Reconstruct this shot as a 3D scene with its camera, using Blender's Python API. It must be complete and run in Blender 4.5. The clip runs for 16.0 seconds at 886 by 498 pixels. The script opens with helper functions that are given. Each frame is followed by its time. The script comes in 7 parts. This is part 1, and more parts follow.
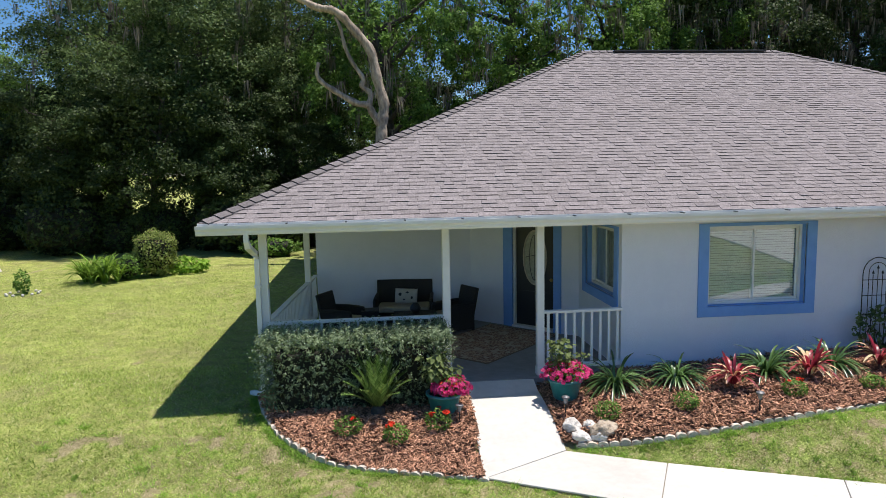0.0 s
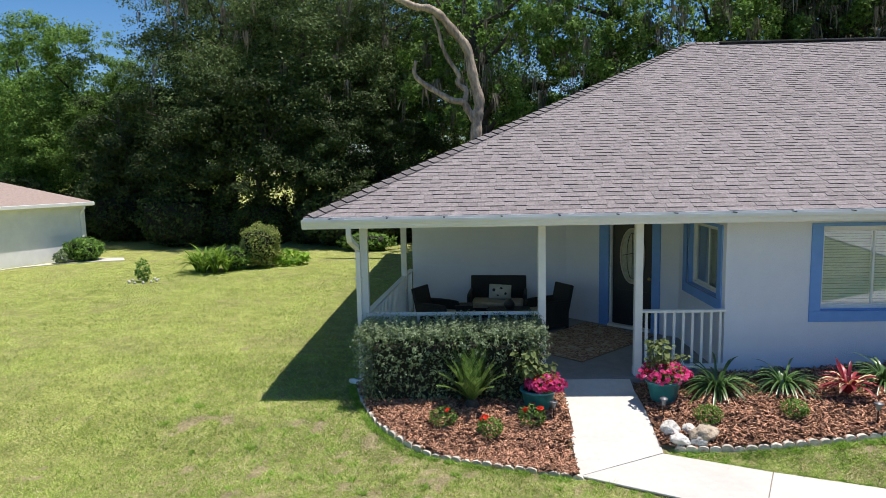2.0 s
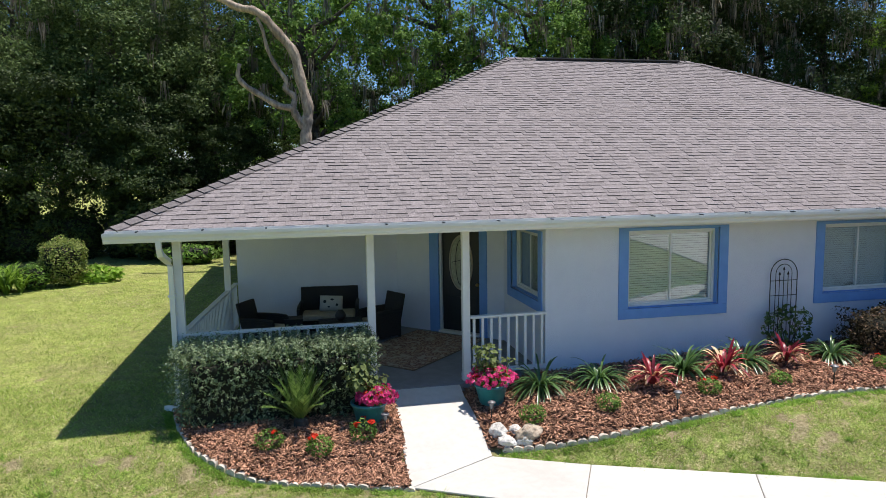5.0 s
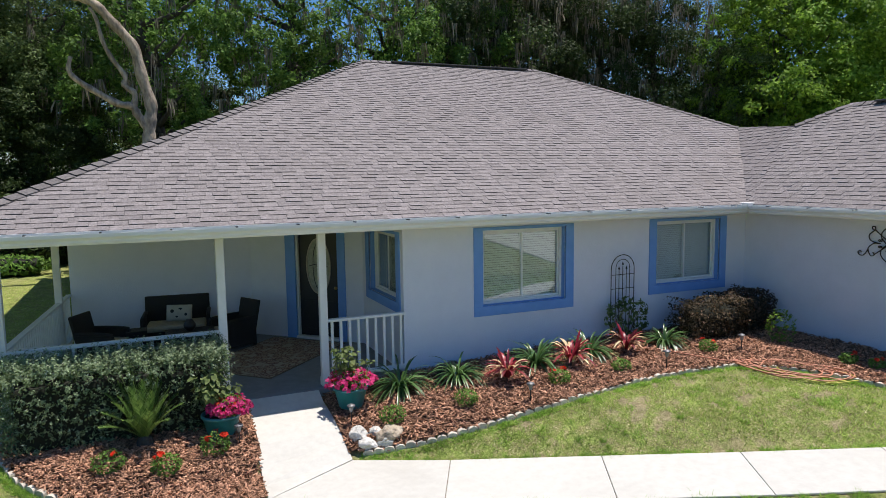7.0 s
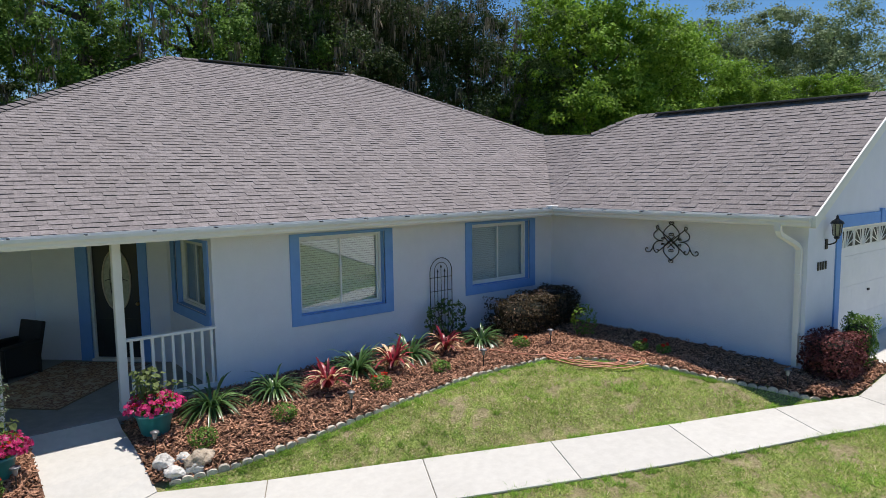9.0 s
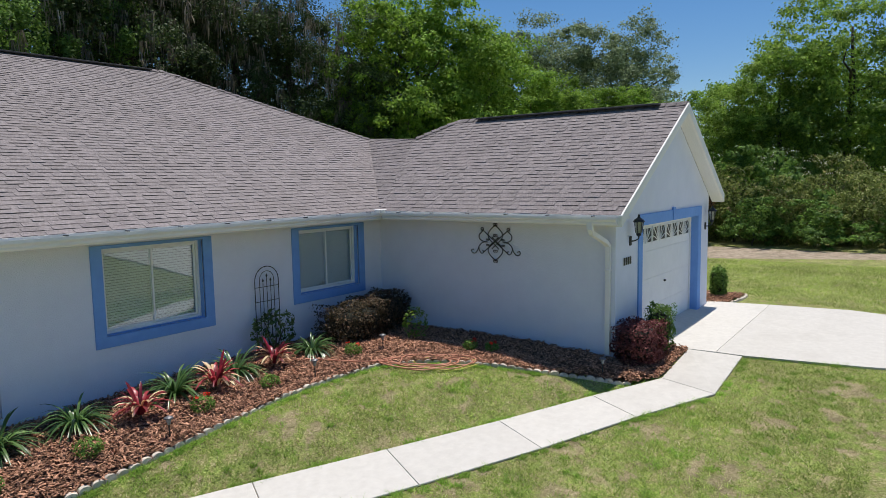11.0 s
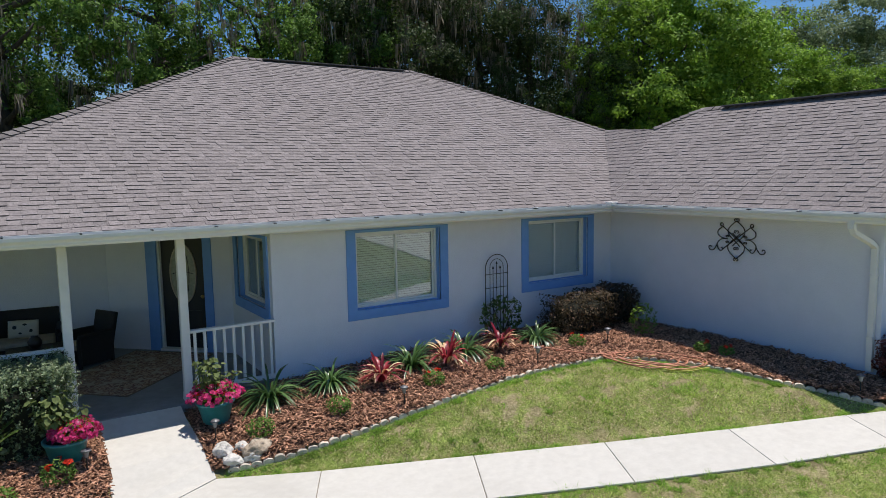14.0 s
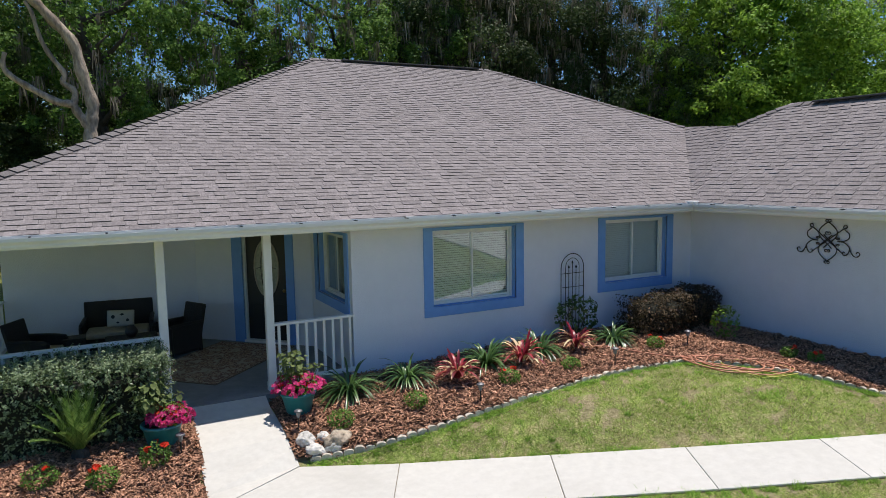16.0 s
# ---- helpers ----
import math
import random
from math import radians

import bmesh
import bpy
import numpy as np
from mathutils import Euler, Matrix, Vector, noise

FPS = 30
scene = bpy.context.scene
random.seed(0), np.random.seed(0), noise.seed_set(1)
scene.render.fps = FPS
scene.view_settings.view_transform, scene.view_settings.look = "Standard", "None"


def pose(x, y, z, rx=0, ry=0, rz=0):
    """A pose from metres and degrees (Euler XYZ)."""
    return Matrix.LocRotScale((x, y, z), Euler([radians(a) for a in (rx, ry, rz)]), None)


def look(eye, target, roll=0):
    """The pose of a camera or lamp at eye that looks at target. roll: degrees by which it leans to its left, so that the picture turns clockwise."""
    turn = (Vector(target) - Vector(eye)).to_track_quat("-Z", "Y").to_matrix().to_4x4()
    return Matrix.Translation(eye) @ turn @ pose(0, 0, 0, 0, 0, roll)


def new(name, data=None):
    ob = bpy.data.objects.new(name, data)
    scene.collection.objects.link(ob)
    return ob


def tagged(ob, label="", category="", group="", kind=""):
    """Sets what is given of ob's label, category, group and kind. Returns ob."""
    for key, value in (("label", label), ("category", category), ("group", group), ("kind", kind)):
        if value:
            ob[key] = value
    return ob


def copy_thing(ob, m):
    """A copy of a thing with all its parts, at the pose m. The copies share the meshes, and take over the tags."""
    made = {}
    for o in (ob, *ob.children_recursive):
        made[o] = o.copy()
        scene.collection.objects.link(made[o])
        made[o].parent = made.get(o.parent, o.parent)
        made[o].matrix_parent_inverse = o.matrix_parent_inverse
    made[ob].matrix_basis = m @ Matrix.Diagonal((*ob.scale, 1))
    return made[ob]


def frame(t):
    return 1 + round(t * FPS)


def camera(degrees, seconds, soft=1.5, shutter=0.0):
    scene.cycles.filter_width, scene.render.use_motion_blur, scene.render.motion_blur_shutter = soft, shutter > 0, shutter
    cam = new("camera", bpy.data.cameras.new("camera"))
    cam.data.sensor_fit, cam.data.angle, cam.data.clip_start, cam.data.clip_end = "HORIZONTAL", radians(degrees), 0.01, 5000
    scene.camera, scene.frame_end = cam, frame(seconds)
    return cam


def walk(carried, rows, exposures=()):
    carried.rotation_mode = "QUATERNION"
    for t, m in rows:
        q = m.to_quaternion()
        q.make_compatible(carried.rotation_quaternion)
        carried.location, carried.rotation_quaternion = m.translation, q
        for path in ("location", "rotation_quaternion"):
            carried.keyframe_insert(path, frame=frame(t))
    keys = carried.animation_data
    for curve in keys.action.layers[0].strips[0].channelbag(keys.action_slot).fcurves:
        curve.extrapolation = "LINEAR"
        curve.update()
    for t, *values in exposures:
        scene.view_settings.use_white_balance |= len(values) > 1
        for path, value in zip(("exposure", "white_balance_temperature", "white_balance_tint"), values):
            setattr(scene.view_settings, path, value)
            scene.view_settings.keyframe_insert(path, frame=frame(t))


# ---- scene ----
cam = camera(66.86, 16.0, soft=0.6)
PATH = [
    (0, (-3.68, -9.633, 3.1), (-3.477, -7.658, 2.863), -1.1),
    (0.5, (-3.653, -9.673, 3.09), (-3.574, -7.689, 2.851), -1.1),
    (1, (-3.695, -9.709, 3.093), (-3.707, -7.724, 2.851), -1.2),
    (1.5, (-3.743, -9.72, 3.089), (-3.8, -7.735, 2.848), -1.1),
    (2, (-3.765, -9.722, 3.099), (-3.831, -7.738, 2.857), -1.1),
    (2.5, (-3.783, -9.692, 3.096), (-3.802, -7.706, 2.856), -1.1),
    (3, (-3.702, -9.637, 3.111), (-3.628, -7.653, 2.871), -1.0),
    (3.5, (-3.621, -9.59, 3.113), (-3.463, -7.61, 2.877), -1.0),
    (6, (-3.59, -9.531, 3.098), (-3.026, -7.626, 2.872), -0.8),
    (6.5, (-3.561, -9.536, 3.094), (-2.912, -7.658, 2.868), -0.8),
    (7, (-3.523, -9.523, 3.047), (-2.722, -7.704, 2.828), -0.8),
    (7.5, (-3.459, -9.521, 3.019), (-2.541, -7.758, 2.805), -0.8),
    (8, (-3.437, -9.521, 3.024), (-2.411, -7.818, 2.811), -0.8),
    (8.5, (-3.361, -9.525, 3.028), (-2.239, -7.883, 2.817), -0.8),
    (9, (-3.326, -9.463, 3.038), (-2.087, -7.907, 2.827), -0.8),
    (9.5, (-3.248, -9.408, 3.039), (-1.877, -7.967, 2.83), -0.9),
    (10, (-3.181, -9.295, 3.026), (-1.634, -8.043, 2.82), -1.0),
    (10.2, (-3.17, -9.271, 3.019), (-1.597, -8.053, 2.813), -1.0),
    (11.2, (-3.2, -9.32, 3.045), (-1.607, -8.128, 2.837), -1.05),
    (12.3, (-3.255, -9.418, 3.079), (-1.858, -8.005, 2.857), -1.1),
    (12.5, (-3.239, -9.457, 3.077), (-1.909, -7.98, 2.853), -1.0),
    (13, (-3.221, -9.529, 3.033), (-1.999, -7.96, 2.814), -1.1),
    (13.5, (-3.187, -9.57, 3.05), (-2.047, -7.942, 2.828), -1.1),
    (14, (-3.218, -9.519, 3.046), (-2.13, -7.855, 2.825), -1.0),
    (14.5, (-3.247, -9.456, 3.032), (-2.229, -7.749, 2.811), -1.0),
    (15, (-3.277, -9.42, 3.042), (-2.279, -7.702, 2.821), -1.0),
    (15.5, (-3.322, -9.45, 3.037), (-2.394, -7.692, 2.816), -1.0),
    (16, (-3.367, -9.501, 3.06), (-2.453, -7.736, 2.836), -1.0),
]
EXPOSURES = [(0.0, 0.38, 6600, 14.0), (3.5, 0.38, 6600, 14.0), (6.0, 0.35, 6610, 13.3), (7.0, 0.28, 6570, 12.7), (8.5, 0.16, 6570, 12.7), (10.0, 0.07, 6570, 12.7), (12.5, 0.03, 6570, 12.7), (14.0, 0.04, 6570, 12.7), (16.0, 0.12, 6570, 12.7)]
walk(cam, [(t, look(eye, target, roll)) for t, eye, target, roll in PATH], EXPOSURES)

# daylight: sun high in the sky, from the garage side
SUN_DIR = Vector((0.27, 0.03, 1.0)).normalized()
world = bpy.data.worlds.new("world")
scene.world = world
world.use_nodes = True
wn = world.node_tree.nodes
wl = world.node_tree.links
sky = wn.new("ShaderNodeTexSky")
sky.sky_type = "NISHITA"
sky.sun_disc = False
sky.sun_elevation = math.asin(SUN_DIR.z)
sky.sun_rotation = math.atan2(SUN_DIR.x, SUN_DIR.y)
sky.air_density = 1.0
sky.dust_density = 0.9
sky.ozone_density = 4.0
sky.altitude = 500
wn["Background"].inputs["Strength"].default_value = 0.1
clear = wn.new("ShaderNodeHueSaturation")
clear.inputs["Saturation"].default_value = 1.3
wl.new(sky.outputs[0], clear.inputs["Color"])
wl.new(clear.outputs[0], wn["Background"].inputs["Color"])
sun_data = bpy.data.lights.new("sun", "SUN")
sun_data.energy = 4.8
sun_data.angle = radians(0.6)
sun_data.color = (1.0, 0.96, 0.9)
sun = new("sun", sun_data)
sun.matrix_world = look(SUN_DIR * 60, (0, 0, 0))


# ---- materials ----
def rgb(c):
    return (c[0], c[1], c[2], 1.0)


def surf(name, a, b, scale=6.0, rough=0.8, bump=0.2, bscale=60.0, metal=0.0, stain=None, stain_scale=1.2, stain_amount=0.5,
         island=0.0, per_object=0.0, spec=0.5, stretch=(1, 1, 1), bdist=0.01):
    """Two tones mixed by noise, a second larger scale of stains, fine relief, and shade differences from piece to piece."""
    m = bpy.data.materials.new(name)
    m.use_nodes = True
    n, l = m.node_tree.nodes, m.node_tree.links
    bsdf = n["Principled BSDF"]
    bsdf.inputs["Roughness"].default_value = rough
    bsdf.inputs["Metallic"].default_value = metal
    bsdf.inputs["Specular IOR Level"].default_value = spec
    geo = n.new("ShaderNodeNewGeometry")
    mp = n.new("ShaderNodeMapping")
    mp.inputs["Scale"].default_value = stretch
    l.new(geo.outputs["Position"], mp.inputs["Vector"])
    n1 = n.new("ShaderNodeTexNoise")
    n1.inputs["Scale"].default_value = scale
    n1.inputs["Detail"].default_value = 5
    n1.inputs["Roughness"].default_value = 0.65
    l.new(mp.outputs[0], n1.inputs["Vector"])
    ramp = n.new("ShaderNodeValToRGB")
    ramp.color_ramp.elements[0].position, ramp.color_ramp.elements[1].position = 0.32, 0.68
    ramp.color_ramp.elements[0].color, ramp.color_ramp.elements[1].color = rgb(a), rgb(b)
    l.new(n1.outputs["Fac"], ramp.inputs[0])
    out = ramp.outputs[0]
    if stain:
        n2 = n.new("ShaderNodeTexNoise")
        n2.inputs["Scale"].default_value = stain_scale
        n2.inputs["Detail"].default_value = 6
        n2.inputs["Roughness"].default_value = 0.6
        l.new(mp.outputs[0], n2.inputs["Vector"])
        r2 = n.new("ShaderNodeMapRange")
        r2.inputs["From Min"].default_value, r2.inputs["From Max"].default_value = 0.5, 0.72
        r2.inputs["To Max"].default_value = stain_amount
        l.new(n2.outputs["Fac"], r2.inputs["Value"])
        mx = n.new("ShaderNodeMix")
        mx.data_type = "RGBA"
        l.new(r2.outputs[0], mx.inputs["Factor"])
        l.new(out, mx.inputs["A"])
        mx.inputs["B"].default_value = rgb(stain)
        out = mx.outputs["Result"]
    if island or per_object:
        src = geo.outputs["Random Per Island"]
        if per_object:
            src = n.new("ShaderNodeObjectInfo").outputs["Random"]
        mr = n.new("ShaderNodeMapRange")
        k = island or per_object
        mr.inputs["To Min"].default_value, mr.inputs["To Max"].default_value = 1 - k, 1 + k
        l.new(src, mr.inputs["Value"])
        hs = n.new("ShaderNodeHueSaturation")
        l.new(mr.outputs[0], hs.inputs["Value"])
        l.new(out, hs.inputs["Color"])
        out = hs.outputs[0]
    l.new(out, bsdf.inputs["Base Color"])
    if bump:
        nb = n.new("ShaderNodeTexNoise")
        nb.inputs["Scale"].default_value = bscale
        nb.inputs["Detail"].default_value = 4
        l.new(mp.outputs[0], nb.inputs["Vector"])
        bm = n.new("ShaderNodeBump")
        bm.inputs["Strength"].default_value = bump
        bm.inputs["Distance"].default_value = bdist
        l.new(nb.outputs["Fac"], bm.inputs["Height"])
        l.new(bm.outputs[0], bsdf.inputs["Normal"])
    return m


def leafy(name, a, b, trans=0.35, rough=0.6, tip=None, spec=0.2):
    """Leaf: colour differs from leaf to leaf, some light passes through."""
    m = bpy.data.materials.new(name)
    m.use_nodes = True
    n, l = m.node_tree.nodes, m.node_tree.links
    bsdf = n["Principled BSDF"]
    bsdf.inputs["Roughness"].default_value = rough
    bsdf.inputs["Specular IOR Level"].default_value = spec
    geo = n.new("ShaderNodeNewGeometry")
    ramp = n.new("ShaderNodeValToRGB")
    ramp.color_ramp.elements[0].color, ramp.color_ramp.elements[1].color = rgb(a), rgb(b)
    if tip:
        e = ramp.color_ramp.elements.new(0.93)
        e.color = rgb(b)
        ramp.color_ramp.elements[2].color = rgb(tip)
    l.new(geo.outputs["Random Per Island"], ramp.inputs[0])
    big = n.new("ShaderNodeTexNoise")
    big.inputs["Scale"].default_value = 0.55
    l.new(geo.outputs["Position"], big.inputs["Vector"])
    mr = n.new("ShaderNodeMapRange")
    mr.inputs["From Min"].default_value, mr.inputs["From Max"].default_value = 0.3, 0.7
    mr.inputs["To Min"].default_value, mr.inputs["To Max"].default_value = 0.7, 1.25
    l.new(big.outputs["Fac"], mr.inputs["Value"])
    hs = n.new("ShaderNodeHueSaturation")
    l.new(mr.outputs[0], hs.inputs["Value"])
    l.new(ramp.outputs[0], hs.inputs["Color"])
    l.new(hs.outputs[0], bsdf.inputs["Base Color"])
    tr = n.new("ShaderNodeBsdfTranslucent")
    l.new(hs.outputs[0], tr.inputs["Color"])
    mix = n.new("ShaderNodeMixShader")
    mix.inputs[0].default_value = trans
    l.new(bsdf.outputs[0], mix.inputs[1])
    l.new(tr.outputs[0], mix.inputs[2])
    l.new(mix.outputs[0], n["Material Output"].inputs["Surface"])
    return m


def plain(name, c, rough=0.5, metal=0.0, spec=0.5):
    m = surf(name, [v * 0.93 for v in c], [min(1, v * 1.06) for v in c], 14, rough, 0.06, 120, metal, spec=spec)
    return m


def pane_glass(name, tint=(0.9, 0.95, 0.95)):
    m = bpy.data.materials.new(name)
    m.use_nodes = True
    n, l = m.node_tree.nodes, m.node_tree.links
    gl = n.new("ShaderNodeBsdfGlossy")
    gl.inputs["Roughness"].default_value = 0.02
    tr = n.new("ShaderNodeBsdfTransparent")
    tr.inputs["Color"].default_value = rgb(tint)
    fr = n.new("ShaderNodeLayerWeight")
    pw = n.new("ShaderNodeMapRange")
    pw.inputs["To Min"].default_value, pw.inputs["To Max"].default_value = 0.05, 0.5
    l.new(fr.outputs["Facing"], pw.inputs["Value"])
    mix = n.new("ShaderNodeMixShader")
    l.new(pw.outputs[0], mix.inputs[0])
    l.new(tr.outputs[0], mix.inputs[1])
    l.new(gl.outputs[0], mix.inputs[2])
    l.new(mix.outputs[0], n["Material Output"].inputs["Surface"])
    return m


M_STUCCO = surf("stucco_pale_blue_white", (0.685, 0.712, 0.805), (0.725, 0.75, 0.84), 3.0, 0.9, 0.55, 55, stain=(0.63, 0.65, 0.72),
                stain_scale=0.9, stain_amount=0.25)
M_TRIM = surf("blue_trim_paint", (0.15, 0.32, 0.68), (0.18, 0.365, 0.74), 4.0, 0.75, 0.35, 70)
M_WHITE = surf("white_paint", (0.72, 0.73, 0.72), (0.80, 0.80, 0.78), 5.0, 0.5, 0.08, 90, stain=(0.6, 0.6, 0.56), stain_amount=0.25)
M_SOFFIT = surf("soffit_white", (0.70, 0.70, 0.68), (0.76, 0.76, 0.73), 5.0, 0.7, 0.1, 60, stretch=(1, 12, 1))
M_GUTTER = surf("gutter_white_metal", (0.75, 0.745, 0.715), (0.82, 0.815, 0.785), 5.0, 0.45, 0.05, 60, stain=(0.5, 0.49, 0.44), stain_scale=2.5,
                stain_amount=0.3)
M_SHINGLE = surf("asphalt_shingle", (0.172, 0.153, 0.149), (0.302, 0.27, 0.262), 26, 0.95, 0.9, 260, stain=(0.16, 0.139, 0.129),
                 stain_scale=0.7, stain_amount=0.35, island=0.11, bdist=0.006)
M_SHINGLE_PIECE = surf("asphalt_shingle_piece", (0.172, 0.153, 0.149), (0.302, 0.27, 0.262), 26, 0.95, 0.9, 260, stain=(0.215, 0.19, 0.188),
                       stain_scale=0.7, stain_amount=0.35, per_object=0.15, bdist=0.006)
M_SHINGLE_DARK = surf("shingle_cap_dark", (0.06, 0.057, 0.06), (0.10, 0.095, 0.097), 26, 0.95, 0.8, 260, per_object=0.2)
# butt edges: dark asphalt, with the tabs' shadow line put into the colour
M_SHINGLE_LIP_SHADE = surf("shingle_butt_edge_shade", (0.08, 0.071, 0.068), (0.15, 0.134, 0.13), 26, 0.95, 0.8, 260)
M_SHINGLE_CAP = surf("shingle_cap", (0.12, 0.107, 0.104), (0.205, 0.185, 0.178), 26, 0.95, 0.9, 260, per_object=0.16, bdist=0.006)
M_FELT = plain("roof_felt", (0.035, 0.033, 0.033), 0.95)
M_CONCRETE = surf("concrete_walk", (0.505, 0.488, 0.44), (0.568, 0.55, 0.498), 9, 0.9, 0.35, 140, stain=(0.40, 0.38, 0.335), stain_scale=1.1,
                  stain_amount=0.35, per_object=0.05)
M_JOINT = surf("joint_dirt", (0.15, 0.13, 0.095), (0.27, 0.235, 0.175), 20, 0.95, 0.3, 90)
M_SLAB = surf("porch_concrete_grey", (0.20, 0.205, 0.21), (0.26, 0.265, 0.27), 6, 0.75, 0.15, 90, stain=(0.17, 0.17, 0.17), stain_amount=0.3)
M_MULCH = surf("mulch_bed", (0.085, 0.046, 0.03), (0.24, 0.135, 0.088), 30, 0.95, 1.0, 45, bdist=0.04, spec=0.1)
M_CHIP = surf("bark_chip", (0.15, 0.07, 0.04), (0.55, 0.31, 0.20), 40, 0.95, 0.5, 120, spec=0.1, island=0.7, stretch=(1, 1, 1))
M_EDGE = surf("edging_stone", (0.46, 0.40, 0.32), (0.70, 0.63, 0.53), 22, 0.9, 0.5, 90, per_object=0.18, stain=(0.25, 0.22, 0.18), stain_scale=5)
M_ROCK_W = surf("limestone_white", (0.42, 0.40, 0.36), (0.68, 0.66, 0.61), 9, 0.9, 1.0, 25, bdist=0.03)
M_ROCK_T = surf("fieldstone_tan", (0.26, 0.20, 0.14), (0.5, 0.42, 0.32), 9, 0.9, 1.0, 25, bdist=0.03)
M_BLACK = plain("black_iron", (0.012, 0.012, 0.013), 0.45)
M_GLASS = pane_glass("window_glass")
# stand-in for unlit rooms: their darkness is put into the colour
M_UNLIT_ROOM = plain("unlit_room", (0.02, 0.02, 0.022), 0.9)
M_BLIND = surf("blind_slat_white", (0.62, 0.63, 0.6), (0.7, 0.71, 0.68), 3, 0.6, 0.05, 60)
M_VINYL = plain("vinyl_window_frame", (0.74, 0.75, 0.74), 0.4)
M_DOOR = plain("door_dark", (0.016, 0.015, 0.017), 0.45)
M_OVAL = surf("leaded_oval_glass", (0.24, 0.25, 0.2), (0.36, 0.37, 0.3), 18, 0.2, 0.6, 40)
M_LENS = plain("smoky_lens", (0.22, 0.23, 0.23), 0.15)
M_GDOOR = surf("garage_door_white", (0.72, 0.735, 0.75), (0.78, 0.79, 0.80), 3, 0.5, 0.08, 60)
M_WICKER = surf("dark_wicker", (0.008, 0.006, 0.005), (0.03, 0.022, 0.018), 90, 0.6, 0.9, 150)
M_CUSHION = surf("beige_cushion", (0.36, 0.31, 0.24), (0.45, 0.4, 0.32), 12, 0.9, 0.3, 220)
M_PILLOW = surf("printed_pillow", (0.5, 0.47, 0.4), (0.55, 0.52, 0.45), 12, 0.9, 0.3, 220)
M_TEAL = surf("teal_glazed_pot", (0.02, 0.16, 0.19), (0.032, 0.22, 0.25), 7, 0.35, 0.1, 60)
M_SOIL = plain("potting_soil", (0.03, 0.02, 0.015), 0.95)
M_BARK = surf("oak_bark", (0.035, 0.03, 0.026), (0.10, 0.085, 0.07), 9, 0.95, 1.0, 18, stretch=(1, 1, 0.3), bdist=0.05)
M_DEADWOOD = surf("bare_pale_wood", (0.17, 0.13, 0.095), (0.56, 0.46, 0.34), 7, 0.9, 1.0, 16, stretch=(1, 1, 0.35), stain=(0.09, 0.055, 0.036),
                  stain_scale=2.2, stain_amount=0.8, bdist=0.04)
M_MOSS = leafy("grey_moss", (0.12, 0.105, 0.08), (0.40, 0.36, 0.28), 0.45, 0.9)
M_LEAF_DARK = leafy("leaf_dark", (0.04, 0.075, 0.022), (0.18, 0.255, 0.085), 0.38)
# darker copy of leaf_dark: gloom in the woods put into the colour
M_LEAF_DARK_SHADE = leafy("leaf_dark_shade", (0.025, 0.045, 0.014), (0.075, 0.115, 0.034), 0.3)
M_LEAF_MID = leafy("leaf_mid", (0.06, 0.13, 0.025), (0.22, 0.37, 0.075), 0.42)
M_LEAF_RIGHT = leafy("leaf_right", (0.11, 0.21, 0.03), (0.38, 0.54, 0.10), 0.5)
M_LEAF_RUST = leafy("leaf_rust", (0.10, 0.06, 0.03), (0.3, 0.17, 0.09), 0.35, tip=(0.2, 0.27, 0.08))
M_LEAF_BRIGHT = leafy("leaf_bright", (0.09, 0.19, 0.02), (0.32, 0.50, 0.07), 0.45)
M_LEAF_GREY = leafy("leaf_grey_green", (0.11, 0.16, 0.075), (0.32, 0.40, 0.21), 0.42)
M_SCRUB = leafy("leaf_scrub", (0.09, 0.14, 0.03), (0.32, 0.37, 0.11), 0.45, tip=(0.42, 0.32, 0.18))
M_LEAF_BRONZE = leafy("leaf_bronze", (0.022, 0.02, 0.01), (0.11, 0.08, 0.045), 0.33, tip=(0.40, 0.25, 0.17))
M_LEAF_PLUM = leafy("leaf_plum", (0.035, 0.03, 0.018), (0.13, 0.09, 0.06), 0.3, tip=(0.2, 0.1, 0.07))
M_LEAF_WINE = leafy("leaf_burgundy", (0.09, 0.022, 0.024), (0.3, 0.11, 0.10), 0.35)
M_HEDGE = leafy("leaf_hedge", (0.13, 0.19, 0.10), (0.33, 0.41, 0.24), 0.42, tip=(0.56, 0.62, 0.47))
# darker copy of the hedge leaf: shade inside the hedge put into its colour
M_HEDGE_SHADE = leafy("leaf_hedge_shade", (0.07, 0.11, 0.055), (0.19, 0.25, 0.13), 0.4)
M_STRAP = leafy("leaf_strap", (0.022, 0.065, 0.016), (0.13, 0.23, 0.07), 0.3, 0.28, tip=(0.36, 0.46, 0.2), spec=0.6)
M_SAGO = leafy("leaf_sago", (0.05, 0.11, 0.025), (0.19, 0.29, 0.08), 0.3, 0.4)
M_TI_RED = leafy("leaf_ti_red", (0.10, 0.012, 0.022), (0.42, 0.035, 0.06), 0.35, 0.35, tip=(0.75, 0.09, 0.08), spec=0.5)
M_TI_MAROON = leafy("leaf_ti_maroon", (0.11, 0.012, 0.022), (0.42, 0.06, 0.07), 0.35, 0.35, tip=(0.72, 0.34, 0.27), spec=0.5)
M_TI_PALE = leafy("leaf_ti_pale", (0.68, 0.4, 0.24), (0.86, 0.8, 0.47), 0.35, 0.4)
M_PINK = leafy("petal_pink", (0.55, 0.012, 0.14), (0.93, 0.11, 0.34), 0.4, tip=(0.98, 0.4, 0.6))
M_RED = leafy("petal_red", (0.5, 0.02, 0.01), (0.8, 0.07, 0.03), 0.3)
